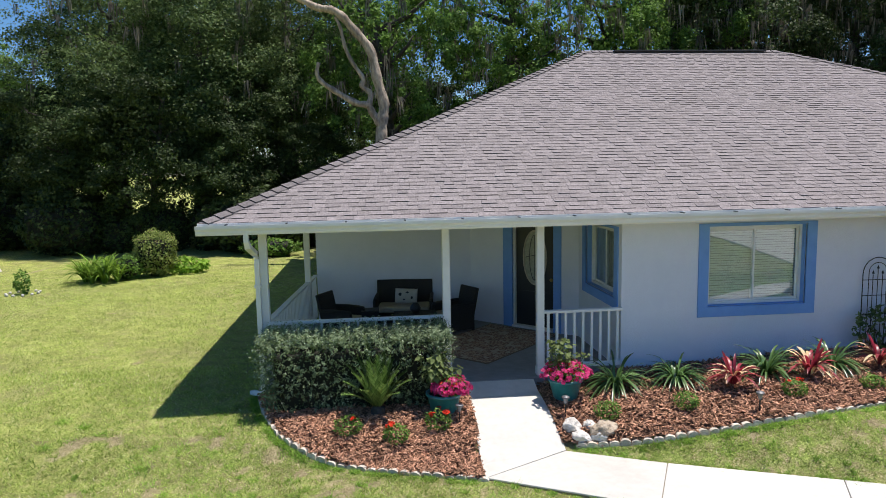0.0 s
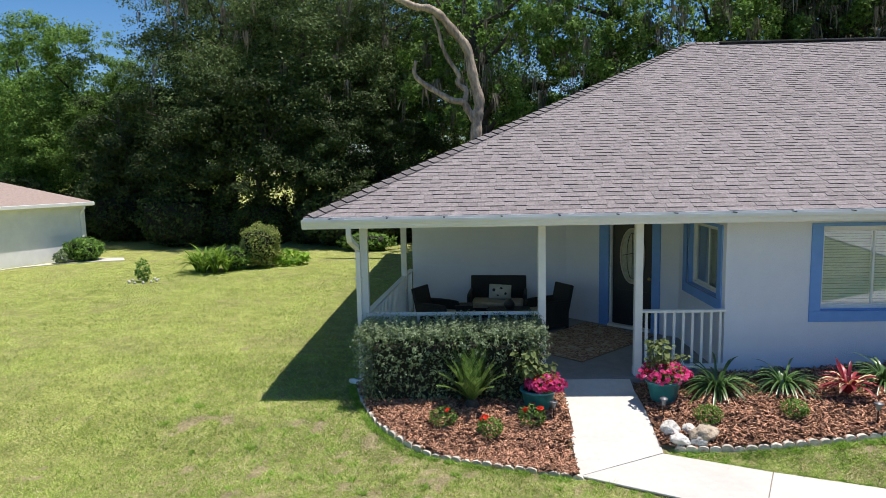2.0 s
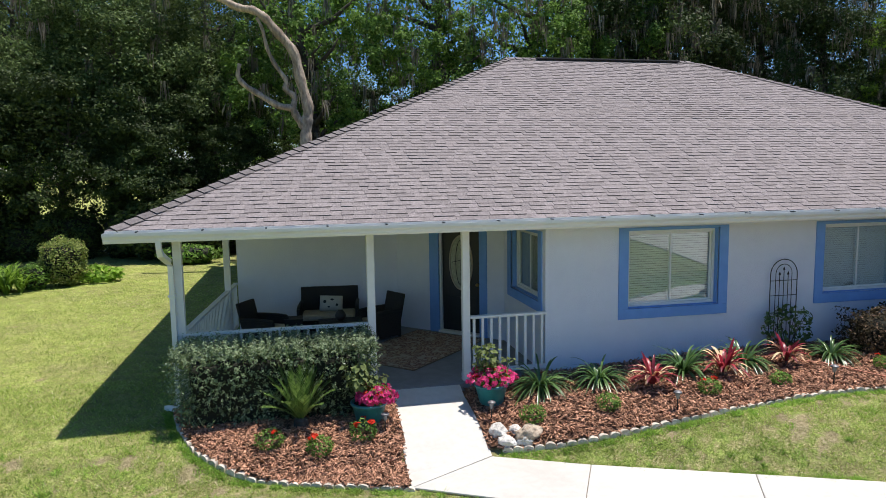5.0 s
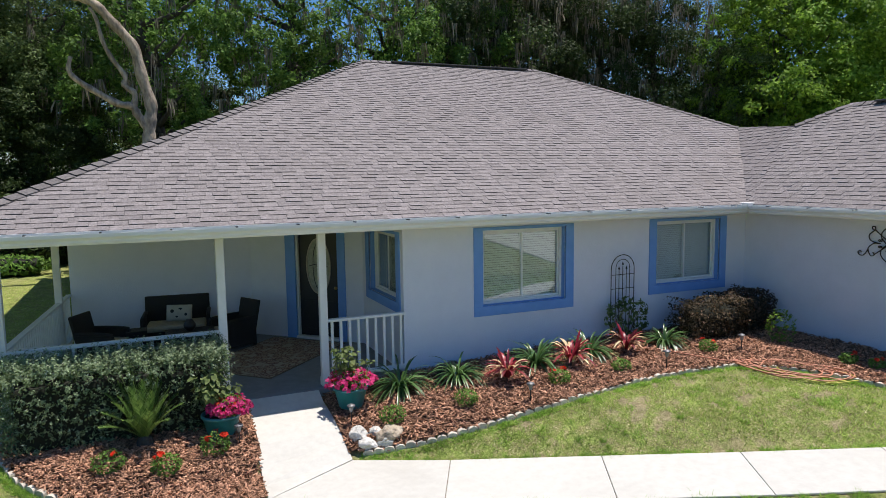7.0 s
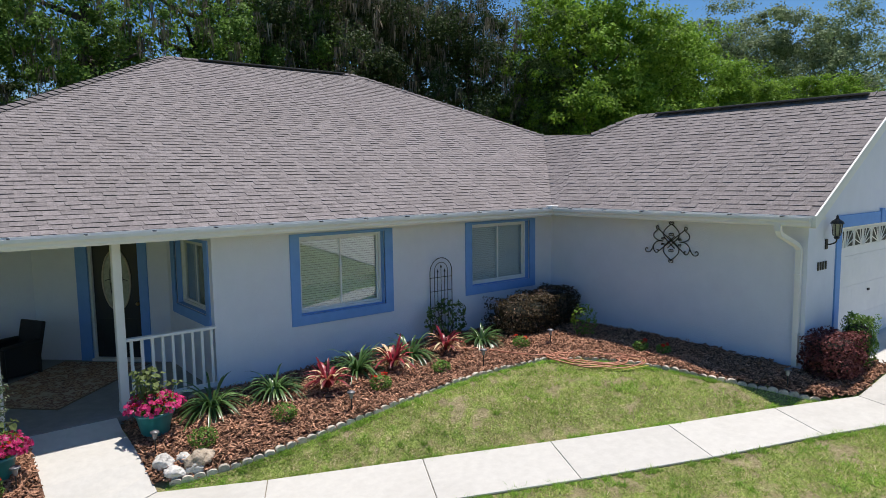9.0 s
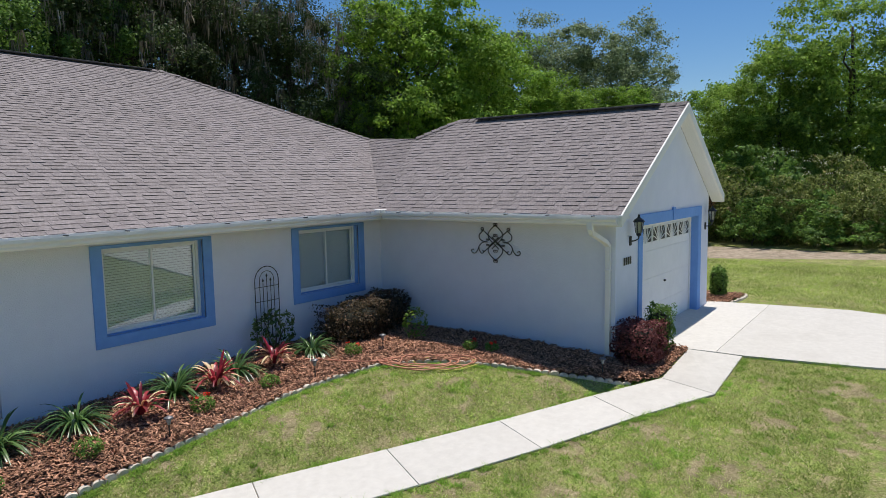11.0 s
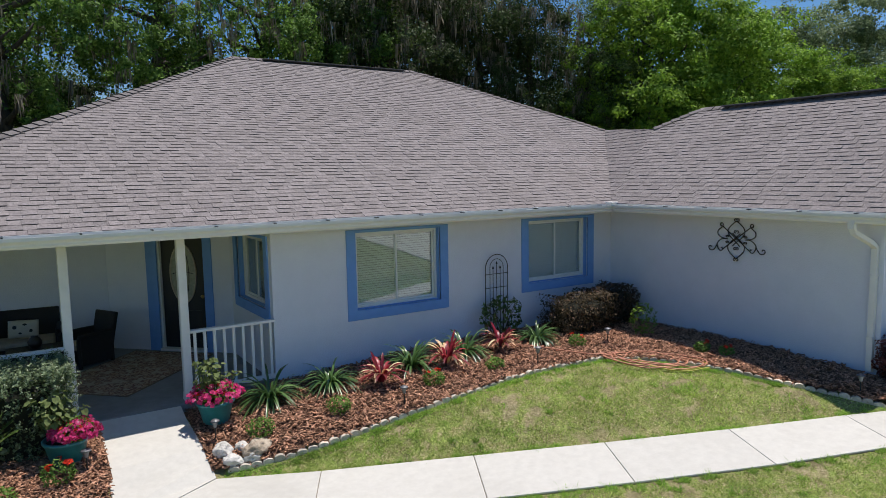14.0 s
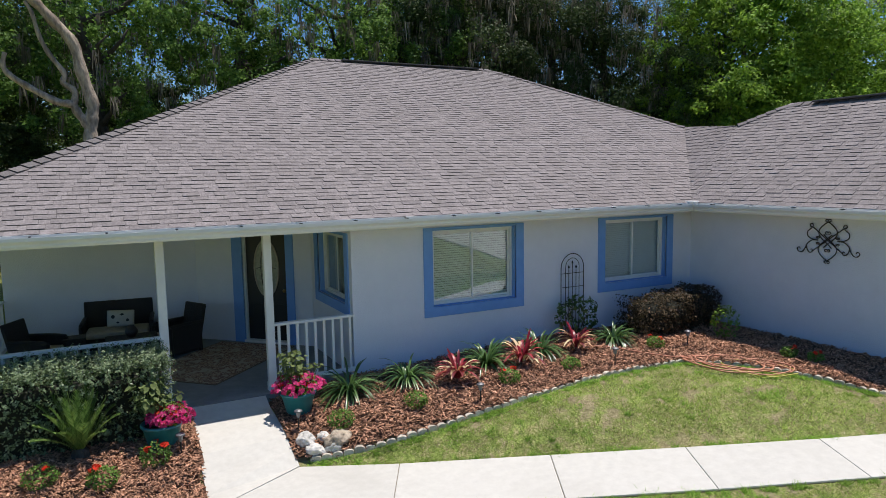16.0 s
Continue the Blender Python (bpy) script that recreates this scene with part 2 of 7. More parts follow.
M_CALADIUM = leafy("leaf_caladium", (0.06, 0.12, 0.03), (0.30, 0.36, 0.14), 0.4, tip=(0.6, 0.58, 0.38))
M_BLADE = leafy("grass_blade", (0.20, 0.31, 0.05), (0.52, 0.62, 0.17), 0.5, tip=(0.80, 0.74, 0.50))
M_TUFT = leafy("grass_tuft", (0.17, 0.33, 0.045), (0.42, 0.62, 0.12), 0.5)
M_HOSE_Y = plain("hose_yellow", (0.55, 0.47, 0.09), 0.5)
M_HOSE_R = plain("hose_terracotta", (0.58, 0.25, 0.15), 0.55)


def lawn_material():
    m = bpy.data.materials.new("lawn")
    m.use_nodes = True
    n, l = m.node_tree.nodes, m.node_tree.links
    bsdf = n["Principled BSDF"]
    bsdf.inputs["Roughness"].default_value = 0.95
    bsdf.inputs["Specular IOR Level"].default_value = 0.15
    geo = n.new("ShaderNodeNewGeometry")

    def noise_at(scale, detail, rough=0.6):
        t = n.new("ShaderNodeTexNoise")
        t.inputs["Scale"].default_value, t.inputs["Detail"].default_value, t.inputs["Roughness"].default_value = scale, detail, rough
        l.new(geo.outputs["Position"], t.inputs["Vector"])
        return t.outputs["Fac"]

    def ramp_of(src, stops):
        r = n.new("ShaderNodeValToRGB")
        e = r.color_ramp.elements
        e[0].position, e[0].color = stops[0][0], rgb(stops[0][1])
        e[1].position, e[1].color = stops[-1][0], rgb(stops[-1][1])
        for p, c in stops[1:-1]:
            x = e.new(p)
            x.color = rgb(c)
        l.new(src, r.inputs[0])
        return r.outputs[0]

    def mixed(f, a, b):
        x = n.new("ShaderNodeMix")
        x.data_type = "RGBA"
        l.new(f, x.inputs["Factor"])
        l.new(a, x.inputs["A"])
        l.new(b, x.inputs["B"])
        return x.outputs["Result"]

    fine = ramp_of(noise_at(34, 8, 0.85), [(0.36, (0.05, 0.05, 0.02)), (0.47, (0.19, 0.185, 0.065)), (0.55, (0.36, 0.32, 0.16)), (0.64, (0.66, 0.58, 0.38))])
    lush = ramp_of(noise_at(38, 8, 0.85), [(0.37, (0.035, 0.065, 0.014)), (0.5, (0.18, 0.25, 0.05)), (0.63, (0.47, 0.53, 0.17))])
    dry = ramp_of(noise_at(24, 7, 0.75), [(0.28, (0.10, 0.078, 0.042)), (0.5, (0.30, 0.24, 0.14)), (0.72, (0.54, 0.45, 0.31))])
    patch = ramp_of(noise_at(6.5, 9, 0.78), [(0.44, (0, 0, 0)), (0.56, (1, 1, 1))])
    col = mixed(patch, fine, lush)
    pale = n.new("ShaderNodeAttribute")
    pale.attribute_name = "pale"
    straw = ramp_of(noise_at(40, 8, 0.85), [(0.37, (0.07, 0.095, 0.018)), (0.49, (0.255, 0.305, 0.055)), (0.63, (0.68, 0.66, 0.27))])
    col = mixed(pale.outputs["Fac"], col, straw)
    worn = n.new("ShaderNodeAttribute")
    worn.attribute_name = "worn"
    ragged = n.new("ShaderNodeMath")
    ragged.operation = "MULTIPLY_ADD"
    ragged.inputs[1].default_value = 1.5
    l.new(noise_at(9, 7, 0.75), ragged.inputs[0])
    l.new(worn.outputs["Fac"], ragged.inputs[2])
    bare = n.new("ShaderNodeMapRange")
    bare.inputs["From Min"].default_value, bare.inputs["From Max"].default_value = 1.02, 1.45
    bare.inputs["To Max"].default_value = 0.8
    l.new(ragged.outputs[0], bare.inputs["Value"])
    col = mixed(bare.outputs[0], col, dry)
    drift = ramp_of(noise_at(0.7, 6, 0.72), [(0.48, (0, 0, 0)), (0.62, (0.5, 0.5, 0.5))])
    col = mixed(drift, col, fine)
    mottle = n.new("ShaderNodeMapRange")
    mottle.inputs["From Min"].default_value, mottle.inputs["From Max"].default_value = 0.32, 0.68
    mottle.inputs["To Min"].default_value, mottle.inputs["To Max"].default_value = 0.66, 1.28
    l.new(noise_at(2.6, 8, 0.72), mottle.inputs["Value"])
    hs = n.new("ShaderNodeHueSaturation")
    l.new(mottle.outputs[0], hs.inputs["Value"])
    l.new(col, hs.inputs["Color"])
    col = hs.outputs[0]
    l.new(col, bsdf.inputs["Base Color"])
    b = n.new("ShaderNodeBump")
    b.inputs["Strength"].default_value, b.inputs["Distance"].default_value = 0.7, 0.04
    l.new(noise_at(48, 5, 0.8), b.inputs["Height"])
    l.new(b.outputs[0], bsdf.inputs["Normal"])
    return m


M_LAWN = lawn_material()
M_DIRT = surf("pale_dirt_track", (0.2, 0.15, 0.10), (0.42, 0.35, 0.26), 5, 0.95, 0.8, 20, stain=(0.08, 0.09, 0.03), stain_scale=1.5, bdist=0.05)


def rug_material():
    m = bpy.data.materials.new("patterned_rug")
    m.use_nodes = True
    n, l = m.node_tree.nodes, m.node_tree.links
    bsdf = n["Principled BSDF"]
    bsdf.inputs["Roughness"].default_value = 0.95
    geo = n.new("ShaderNodeNewGeometry")
    v = n.new("ShaderNodeTexVoronoi")
    v.inputs["Scale"].default_value = 7.5
    l.new(geo.outputs["Position"], v.inputs["Vector"])
    w = n.new("ShaderNodeTexNoise")
    w.inputs["Scale"].default_value = 16
    w.inputs["Detail"].default_value = 5
    l.new(geo.outputs["Position"], w.inputs["Vector"])
    r = n.new("ShaderNodeValToRGB")
    e = r.color_ramp.elements
    e[0].position, e[0].color = 0.2, rgb((0.05, 0.04, 0.035))
    e[1].position, e[1].color = 0.8, rgb((0.42, 0.34, 0.25))
    for p, c in ((0.38, (0.25, 0.13, 0.075)), (0.5, (0.5, 0.37, 0.26)), (0.6, (0.15, 0.05, 0.035))):
        k = e.new(p)
        k.color = rgb(c)
    ad = n.new("ShaderNodeMath")
    ad.operation = "MULTIPLY_ADD"
    ad.inputs[1].default_value = 0.75
    l.new(v.outputs["Distance"], ad.inputs[0])
    l.new(w.outputs["Fac"], ad.inputs[2])
    sb = n.new("ShaderNodeMath")
    sb.operation = "SUBTRACT"
    sb.inputs[1].default_value = 0.25
    l.new(ad.outputs[0], sb.inputs[0])
    l.new(sb.outputs[0], r.inputs[0])
    l.new(r.outputs[0], bsdf.inputs["Base Color"])
    return m


M_RUG = rug_material()


# ---- building tools ----
def mesh_of(name, verts, faces, material=None, smooth=False):
    me = bpy.data.meshes.new(name)
    me.from_pydata([tuple(v) for v in verts], [], [tuple(f) for f in faces])
    if material:
        me.materials.append(material)
    if smooth:
        me.shade_smooth()
    return me


def quads_mesh(name, v, per, material):
    """Many separate polygons of the same corner count, from one array of corners."""
    v = np.asarray(v, dtype=np.float32).reshape(-1, 3)
    nv = len(v)
    nf = nv // per
    me = bpy.data.meshes.new(name)
    me.vertices.add(nv)
    me.vertices.foreach_set("co", v.ravel())
    me.loops.add(nv)
    me.loops.foreach_set("vertex_index", np.arange(nv, dtype=np.int32))
    me.polygons.add(nf)
    me.polygons.foreach_set("loop_start", np.arange(0, nv, per, dtype=np.int32))
    me.materials.append(material)
    me.update(calc_edges=True)
    return me


def bm_mesh(name, bm, material, smooth=False):
    me = bpy.data.meshes.new(name)
    bmesh.ops.recalc_face_normals(bm, faces=bm.faces)
    bm.to_mesh(me)
    bm.free()
    if material:
        me.materials.append(material)
    if smooth:
        me.shade_smooth()
    return me


def part(name, bm, material, parent, label="", smooth=False):
    me = bm if isinstance(bm, bpy.types.Mesh) else bm_mesh(name, bm, material, smooth)
    ob = new(name, me)
    ob.parent = parent
    if label:
        tagged(ob, label)
    return ob


def thing(name, label, category, group="", at=(0, 0, 0), turn=0.0):
    ob = new(name)
    ob.empty_display_size = 0.1
    ob.matrix_basis = pose(at[0], at[1], at[2], 0, 0, turn)
    return tagged(ob, label, category, group)


def add_box(bm, x0, x1, y0, y1, z0, z1, bevel=0.0, m=None):
    r = bmesh.ops.create_cube(bm, size=1.0)
    vs = r["verts"]
    for v in vs:
        v.co = Vector(((x0 + x1) / 2 + v.co.x * (x1 - x0), (y0 + y1) / 2 + v.co.y * (y1 - y0), (z0 + z1) / 2 + v.co.z * (z1 - z0)))
    if bevel > 0:
        es = list({e for v in vs for e in v.link_edges})
        r2 = bmesh.ops.bevel(bm, geom=es, offset=bevel, segments=2, affect="EDGES", profile=0.5)
        vs = list({v for f in r2["faces"] for v in f.verts} | {v for v in vs if v.is_valid})
    if m is not None:
        bmesh.ops.transform(bm, matrix=m, verts=vs)
    return vs


def box(x0, x1, y0, y1, z0, z1, bevel=0.0, m=None):
    bm = bmesh.new()
    add_box(bm, x0, x1, y0, y1, z0, z1, bevel, m)
    return bm


def lathe(profile, seg=24, bm=None, center=(0, 0, 0)):
    bm = bm or bmesh.new()
    rings = []
    for r, z in profile:
        rings.append([bm.verts.new((center[0] + r * math.cos(2 * math.pi * i / seg), center[1] + r * math.sin(2 * math.pi * i / seg), center[2] + z))
                      for i in range(seg)])
    for a, b in zip(rings, rings[1:]):
        for i in range(seg):
            j = (i + 1) % seg
            bm.faces.new((a[i], a[j], b[j], b[i]))
    for ring in (rings[0], rings[-1]):
        bm.faces.new(ring)
    return bm


def tube(points, radii, seg=8, bm=None):
    """A round rod along points with a radius at each."""
    bm = bm or bmesh.new()
    pts = [Vector(p) for p in points]
    if not hasattr(radii, "__len__"):
        radii = [radii] * len(pts)
    rings, ref = [], Vector((0.13, 0.31, 0.94)).normalized()
    for i, p in enumerate(pts):
        d = (pts[min(i + 1, len(pts) - 1)] - pts[max(i - 1, 0)]).normalized()
        u = d.cross(ref)
        if u.length < 0.05:
            u = d.cross(Vector((1, 0, 0)))
        u.normalize()
        w = d.cross(u)
        rings.append([bm.verts.new(p + (u * math.cos(2 * math.pi * k / seg) + w * math.sin(2 * math.pi * k / seg)) * radii[i]) for k in range(seg)])
    for a, b in zip(rings, rings[1:]):
        for k in range(seg):
            j = (k + 1) % seg
            bm.faces.new((a[k], a[j], b[j], b[k]))
    bm.faces.new(rings[0])
    bm.faces.new(rings[-1])
    return bm


def prism(poly, z0, z1, bm=None):
    """An upright block over a plan outline."""
    bm = bm or bmesh.new()
    lo = [bm.verts.new((p[0], p[1], z0)) for p in poly]
    hi = [bm.verts.new((p[0], p[1], z1)) for p in poly]
    bm.faces.new(lo)
    bm.faces.new(hi)
    n = len(poly)
    for i in range(n):
        j = (i + 1) % n
        bm.faces.new((lo[i], lo[j], hi[j], hi[i]))
    return bm


def smoothed(points, steps=6):
    """A soft curve through points (Catmull-Rom)."""
    p = [Vector(q) for q in points]
    p = [p[0] * 2 - p[1]] + p + [p[-1] * 2 - p[-2]]
    out = []
    for i in range(1, len(p) - 2):
        for k in range(steps):
            t = k / steps
            a, b, c, d = p[i - 1], p[i], p[i + 1], p[i + 2]
            out.append(0.5 * ((2 * b) + (c - a) * t + (2 * a - 5 * b + 4 * c - d) * t * t + (3 * b - a - 3 * c + d) * t ** 3))
    out.append(p[-2])
    return out


def leaf_quads(centers, size, rng, aspect=0.5, up=0.4, vary=0.4, out=None):
    """Corners of diamond leaves round the centres, turned at random, leaning to face up or outward."""
    c = np.asarray(centers, float)
    k = len(c)
    nrm = rng.normal(size=(k, 3))
    nrm[:, 2] += up * 2
    if out is not None:
        nrm += out * 1.2
    nrm /= np.linalg.norm(nrm, axis=1)[:, None] + 1e-9
    a = rng.normal(size=(k, 3))
    a -= nrm * (a * nrm).sum(1)[:, None]
    a /= np.linalg.norm(a, axis=1)[:, None] + 1e-9
    b = np.cross(nrm, a)
    s = (size * (1 + vary * rng.uniform(-1, 1, k)))[:, None]
    a, b = a * s * 0.5, b * s * 0.5 * aspect
    v = np.stack([c - a, c - a * 0.1 + b, c + a, c - a * 0.1 - b], 1)
    return v.reshape(-1, 3)


def leaf_tris(centers, size, rng, aspect=0.7, up=0.4, vary=0.4, out=None):
    """Corners of three-cornered leaves round the centres, turned at random, leaning to face up or outward."""
    q = leaf_quads(centers, size, rng, aspect, up, vary, out).reshape(-1, 4, 3)
    return np.stack([q[:, 1], q[:, 2], q[:, 3] + (q[:, 0] - q[:, 2]) * 0.35], 1).reshape(-1, 3)


def smooth_step(a, b, x):
    t = min(max((x - a) / (b - a), 0.0), 1.0)
    return t * t * (3 - 2 * t)


def bareness(x, y):
    """How far the grass has worn away at a place of the lawn, 0 to 1."""
    n = 0.5 * noise.noise(Vector((x * 1.5, y * 1.5, 3.0))) + 0.55 * noise.noise(Vector((x * 5.5, y * 5.5, 7.0)))
    bias = 0.0
    if y < -0.5 and x > -1.5:
        bias = 0.11 if y > -2.3 - 0.5 * (x + 0.27) else 0.10
    elif x < -2.4 and y < -1.0:
        bias = 0.11 - 0.15 * smooth_step(-6.5, -9.0, x)
    else:
        bias = -0.22
    if x > 8.5:
        bias = -0.22
    return smooth_step(0.08, 0.5, n + bias)


def inside(poly, x, y):
    c = False
    n = len(poly)
    for i in range(n):
        x0, y0 = poly[i][0], poly[i][1]
        x1, y1 = poly[(i + 1) % n][0], poly[(i + 1) % n][1]
        if (y0 > y) != (y1 > y) and x < (x1 - x0) * (y - y0) / (y1 - y0) + x0:
            c = not c
    return c


def walk_height(x):
    return -0.429 + 0.042 * min(max(x, -1.3), 9.0)


def ground_z(x, y):
    """The lie of the land: it falls from the house to the front walk and rises towards the garage."""
    d = (max(x, -1.3) + 0.268) * 0.4437 + (y + 2.288) * 0.896 - 0.03
    a = 0.42 - 0.27 * min(max((x - 3) / 6, 0), 1)
    return walk_height(x) + (a * (1 - math.exp(-d / 0.7)) if d > 0 else 0.0)


# ---- setting: land, paving, house shell ----
EAVE = 2.272          # underside of the gutter
RZ = 2.412            # roof edge
SLOPE, GSLOPE = 0.459, 0.602
XL, YE = -6.017, -0.389          # roof edge lines of the main roof
GX, GY = 7.09, -5.09           # garage side wall and garage front wall
GEX, GYR = 6.688, -5.326         # garage eave line and gable rake
GRX, GRZ = 9.94, 4.37            # garage ridge
GXR = 12.35                       # garage far wall
RIDGE_L, RIDGE_R = Vector((1.72, 7.31, 5.95)), Vector((6.95, 7.31, 5.95))
VAL_B, VAL_T = Vector((GEX, YE, RZ)), Vector((10.44, 3.34, 4.126))
GQ, GAB = Vector((9.30, 0.76, 3.984)), Vector((GRX, 0.02, GRZ))
GRE, GREZ = 12.62, 2.57           # far eave of the garage roof
BACK_Y = 15.0

# plan lines of the beds and walk
WALK_BACK = [(-1.36, -1.73), (-0.30, -2.34), (1.33, -3.16), (2.79, -3.90), (4.26, -4.62), (5.75, -5.30), (6.98, -5.90)]
WALK_FRONT = [(-2.48, -2.33), (-0.80, -3.28), (0.83, -4.10), (2.29, -4.82), (3.80, -5.52), (5.30, -6.13), (6.67, -6.78)]
EDGE_LEFT = [(-5.38, -0.10), (-5.31, -0.38), (-5.20, -0.72), (-4.95, -1.20), (-4.54, -1.56), (-4.08, -1.78), (-3.47, -2.02), (-2.50, -2.34)]
EDGE_RIGHT = [(-1.28, -1.68), (-0.45, -1.91), (0.29, -2.03), (1.05, -2.08), (1.91, -2.09), (2.80, -2.10), (3.70, -2.13), (4.50, -2.22)]
EDGE_FAR = [(4.50, -2.22), (5.10, -2.75), (5.46, -3.40), (5.68, -3.95), (5.84, -4.42), (6.21, -5.15), (6.50, -5.63)]
BED_LEFT = EDGE_LEFT + [(-2.44, -1.2), (-2.40, -0.17), (-5.38, -0.05)]
BED_RIGHT = EDGE_RIGHT + EDGE_FAR[1:] + [(6.98, -5.88), (8.36, -5.88), (8.30, -5.10), (7.06, -5.06), (7.06, -0.02), (-0.02, -0.02), (-1.36, -0.20), (-1.38, -1.6)]
BED_SIDE = [(12.72, -5.45), (13.95, -5.55), (14.05, -5.0), (13.9, -4.6), (12.5, -4.6), (12.5, -5.1)]
DRIVE = [(8.36, -4.90), (12.70, -4.90), (12.72, -5.5), (13.25, -7.8), (14.6, -14.0), (16.5, -22.0), (11.8, -22.0), (10.3, -14.0), (8.95, -8.28), (8.70, -6.69), (8.36, -5.89)]


def shrink(poly, k):
    cx, cy = sum(p[0] for p in poly) / len(poly), sum(p[1] for p in poly) / len(poly)
    out = []
    for p in poly:
        d = math.hypot(p[0] - cx, p[1] - cy)
        f = (d - k) / d
        out.append((cx + (p[0] - cx) * f, cy + (p[1] - cy) * f) + tuple(p[2:]))
    return out


def build_ground():
    def axis(lo, hi, step):
        near = list(np.arange(lo, hi + 1e-6, step))
        out, d, p = [], step, hi
        while p < 900:
            d *= 1.35
            p += d
            out.append(p)
        left, d, p = [], step, lo
        while p > -900:
            d *= 1.35
            p -= d
            left.append(p)
        return left[::-1] + near + out
    xs, ys = axis(-15, 14, 0.14), axis(-9, 10, 0.14)
    bed_of_drive = shrink(DRIVE, 0.2)
    vs = [(x, y, ground_z(x, y) - (0.15 if 8 < x < 17 and -22 < y < -4.8 and inside(bed_of_drive, x, y) else 0.0)) for y in ys for x in xs]
    w = len(xs)
    fs = [(j * w + i, j * w + i + 1, (j + 1) * w + i + 1, (j + 1) * w + i) for j in range(len(ys) - 1) for i in range(w - 1)]
    me = mesh_of("ground", vs, fs, M_LAWN, True)
    worn = me.attributes.new("worn", "FLOAT", "POINT")
    worn.data.foreach_set("value", [bareness(x, y) for y in ys for x in xs])
    pale = me.attributes.new("pale", "FLOAT", "POINT")
    pale.data.foreach_set("value", [0.7 * smooth_step(-4.5, -9.5, x) * smooth_step(-5.5, -1.0, y) + 0.1 for y in ys for x in xs])
    ob = new("ground", me)
    tagged(ob, "patchy sunlit green lawn with dry worn spots", "lawn", kind="structure")


build_ground()


def slab_piece(poly, lift, thick, material, name, parent, zf=ground_z, bevel=0.012):
    bm = bmesh.new()
    hi = [bm.verts.new((p[0], p[1], (p[2] if len(p) > 2 else zf(p[0], p[1])) + lift)) for p in poly]
    lo = [bm.verts.new((v.co.x, v.co.y, v.co.z - thick)) for v in hi]
    top = bm.faces.new(hi)
    bm.faces.new(lo)
    n = len(poly)
    for i in range(n):
        j = (i + 1) % n
        bm.faces.new((hi[i], hi[j], lo[j], lo[i]))
    bmesh.ops.bevel(bm, geom=list(top.edges), offset=bevel, segments=2, affect="EDGES", profile=0.6)
    return part(name, bm, material, parent)


def build_paving():
    walk_ob = tagged(new("pavement"), "pale concrete garden walk in jointed slabs", "walkway", kind="structure")
    # the first slab slopes; it is laid in four short strips that follow the land
    rows = []
    for k in range(7):
        t = k / 6
        yl, yr = -0.18 + t * (-2.33 + 0.18), -0.18 + t * (-1.73 + 0.18)
        ze = lambda x, y: ground_z(x, y) + 0.03 if k else -0.01
        rows.append(((-2.41 - 0.07 * t, yl, ze(-2.4, yl)), (-1.40 + 0.04 * t, yr, ze(-1.4, yr))))
    bm = bmesh.new()
    vl = [bm.verts.new(r[0]) for r in rows]
    vr = [bm.verts.new(r[1]) for r in rows]
    for k in range(6):
        bm.faces.new((vl[k], vr[k], vr[k + 1], vl[k + 1]))
    ex = bmesh.ops.extrude_face_region(bm, geom=list(bm.faces))
    for v in ex["geom"]:
        if isinstance(v, bmesh.types.BMVert):
            v.co.z -= 0.15
    part("slab", bm, M_CONCRETE, walk_ob)
    zf = lambda x, y: walk_height(x) + 0.03
    quads = []
    for i in range(len(WALK_BACK) - 1):
        quads.append([WALK_FRONT[i], WALK_FRONT[i + 1], WALK_BACK[i + 1], WALK_BACK[i]])
    quads.append([(6.67, -6.78, zf(6.67, 0)), (8.70, -6.69, ground_z(8.7, -6.69) + 0.03), (8.36, -5.89, ground_z(8.36, -5.89) + 0.03), (6.98, -5.90, zf(6.98, 0))])
    for q in quads:
        slab_piece(shrink(q, 0.004), 0.0, 0.14, M_CONCRETE, "slab", walk_ob, zf)
    under = prism([(p[0], p[1]) for p in WALK_FRONT] + [(8.70, -6.69), (8.36, -5.89)] + [(p[0], p[1]) for p in WALK_BACK[::-1]], -1, 0)
    for v in under.verts:
        v.co.z = walk_height(v.co.x) + (0.012 if v.co.z > -0.5 else -0.2)
    part("joint_fill", under, M_JOINT, walk_ob)
    drive = tagged(new("road"), "bright pale concrete driveway with cut joints", "driveway", kind="structure")
    zd = lambda x, y: ground_z(x, y) + 0.035
    cuts = [-4.90, -6.3, -9.0, -12.0, -15.5, -22.0]

    def side(pts, y):
        for (xa, ya), (xb, yb) in zip(pts, pts[1:]):
            if min(ya, yb) - 1e-6 <= y <= max(ya, yb) + 1e-6 and abs(ya - yb) > 1e-6:
                return xa + (xb - xa) * (y - ya) / (yb - ya)
        return pts[-1][0]
    lpts = [(8.36, -4.90), (8.36, -5.89), (8.70, -6.69), (8.95, -8.28), (10.3, -14.0), (11.8, -22.0)]
    rpts = [(12.70, -4.90), (12.72, -5.5), (13.25, -7.8), (14.6, -14.0), (16.5, -22.0)]
    for a, b in zip(cuts, cuts[1:]):
        la = [(side(lpts, a), a)] + [p for p in lpts if b < p[1] < a] + [(side(lpts, b), b)]
        ra = [(side(rpts, a), a)] + [p for p in rpts if b < p[1] < a] + [(side(rpts, b), b)]
        slab_piece(la + ra[::-1], -0.07, 0.1, M_JOINT, "joint_fill", drive, zd, 0.002)
        slab_piece(shrink(la + ra[::-1], 0.004), 0.0, 0.16, M_CONCRETE, "slab", drive, zd)


build_paving()
side_path = tagged(new("pavement"), "pale concrete path by the neighbouring house", "walkway", kind="structure")
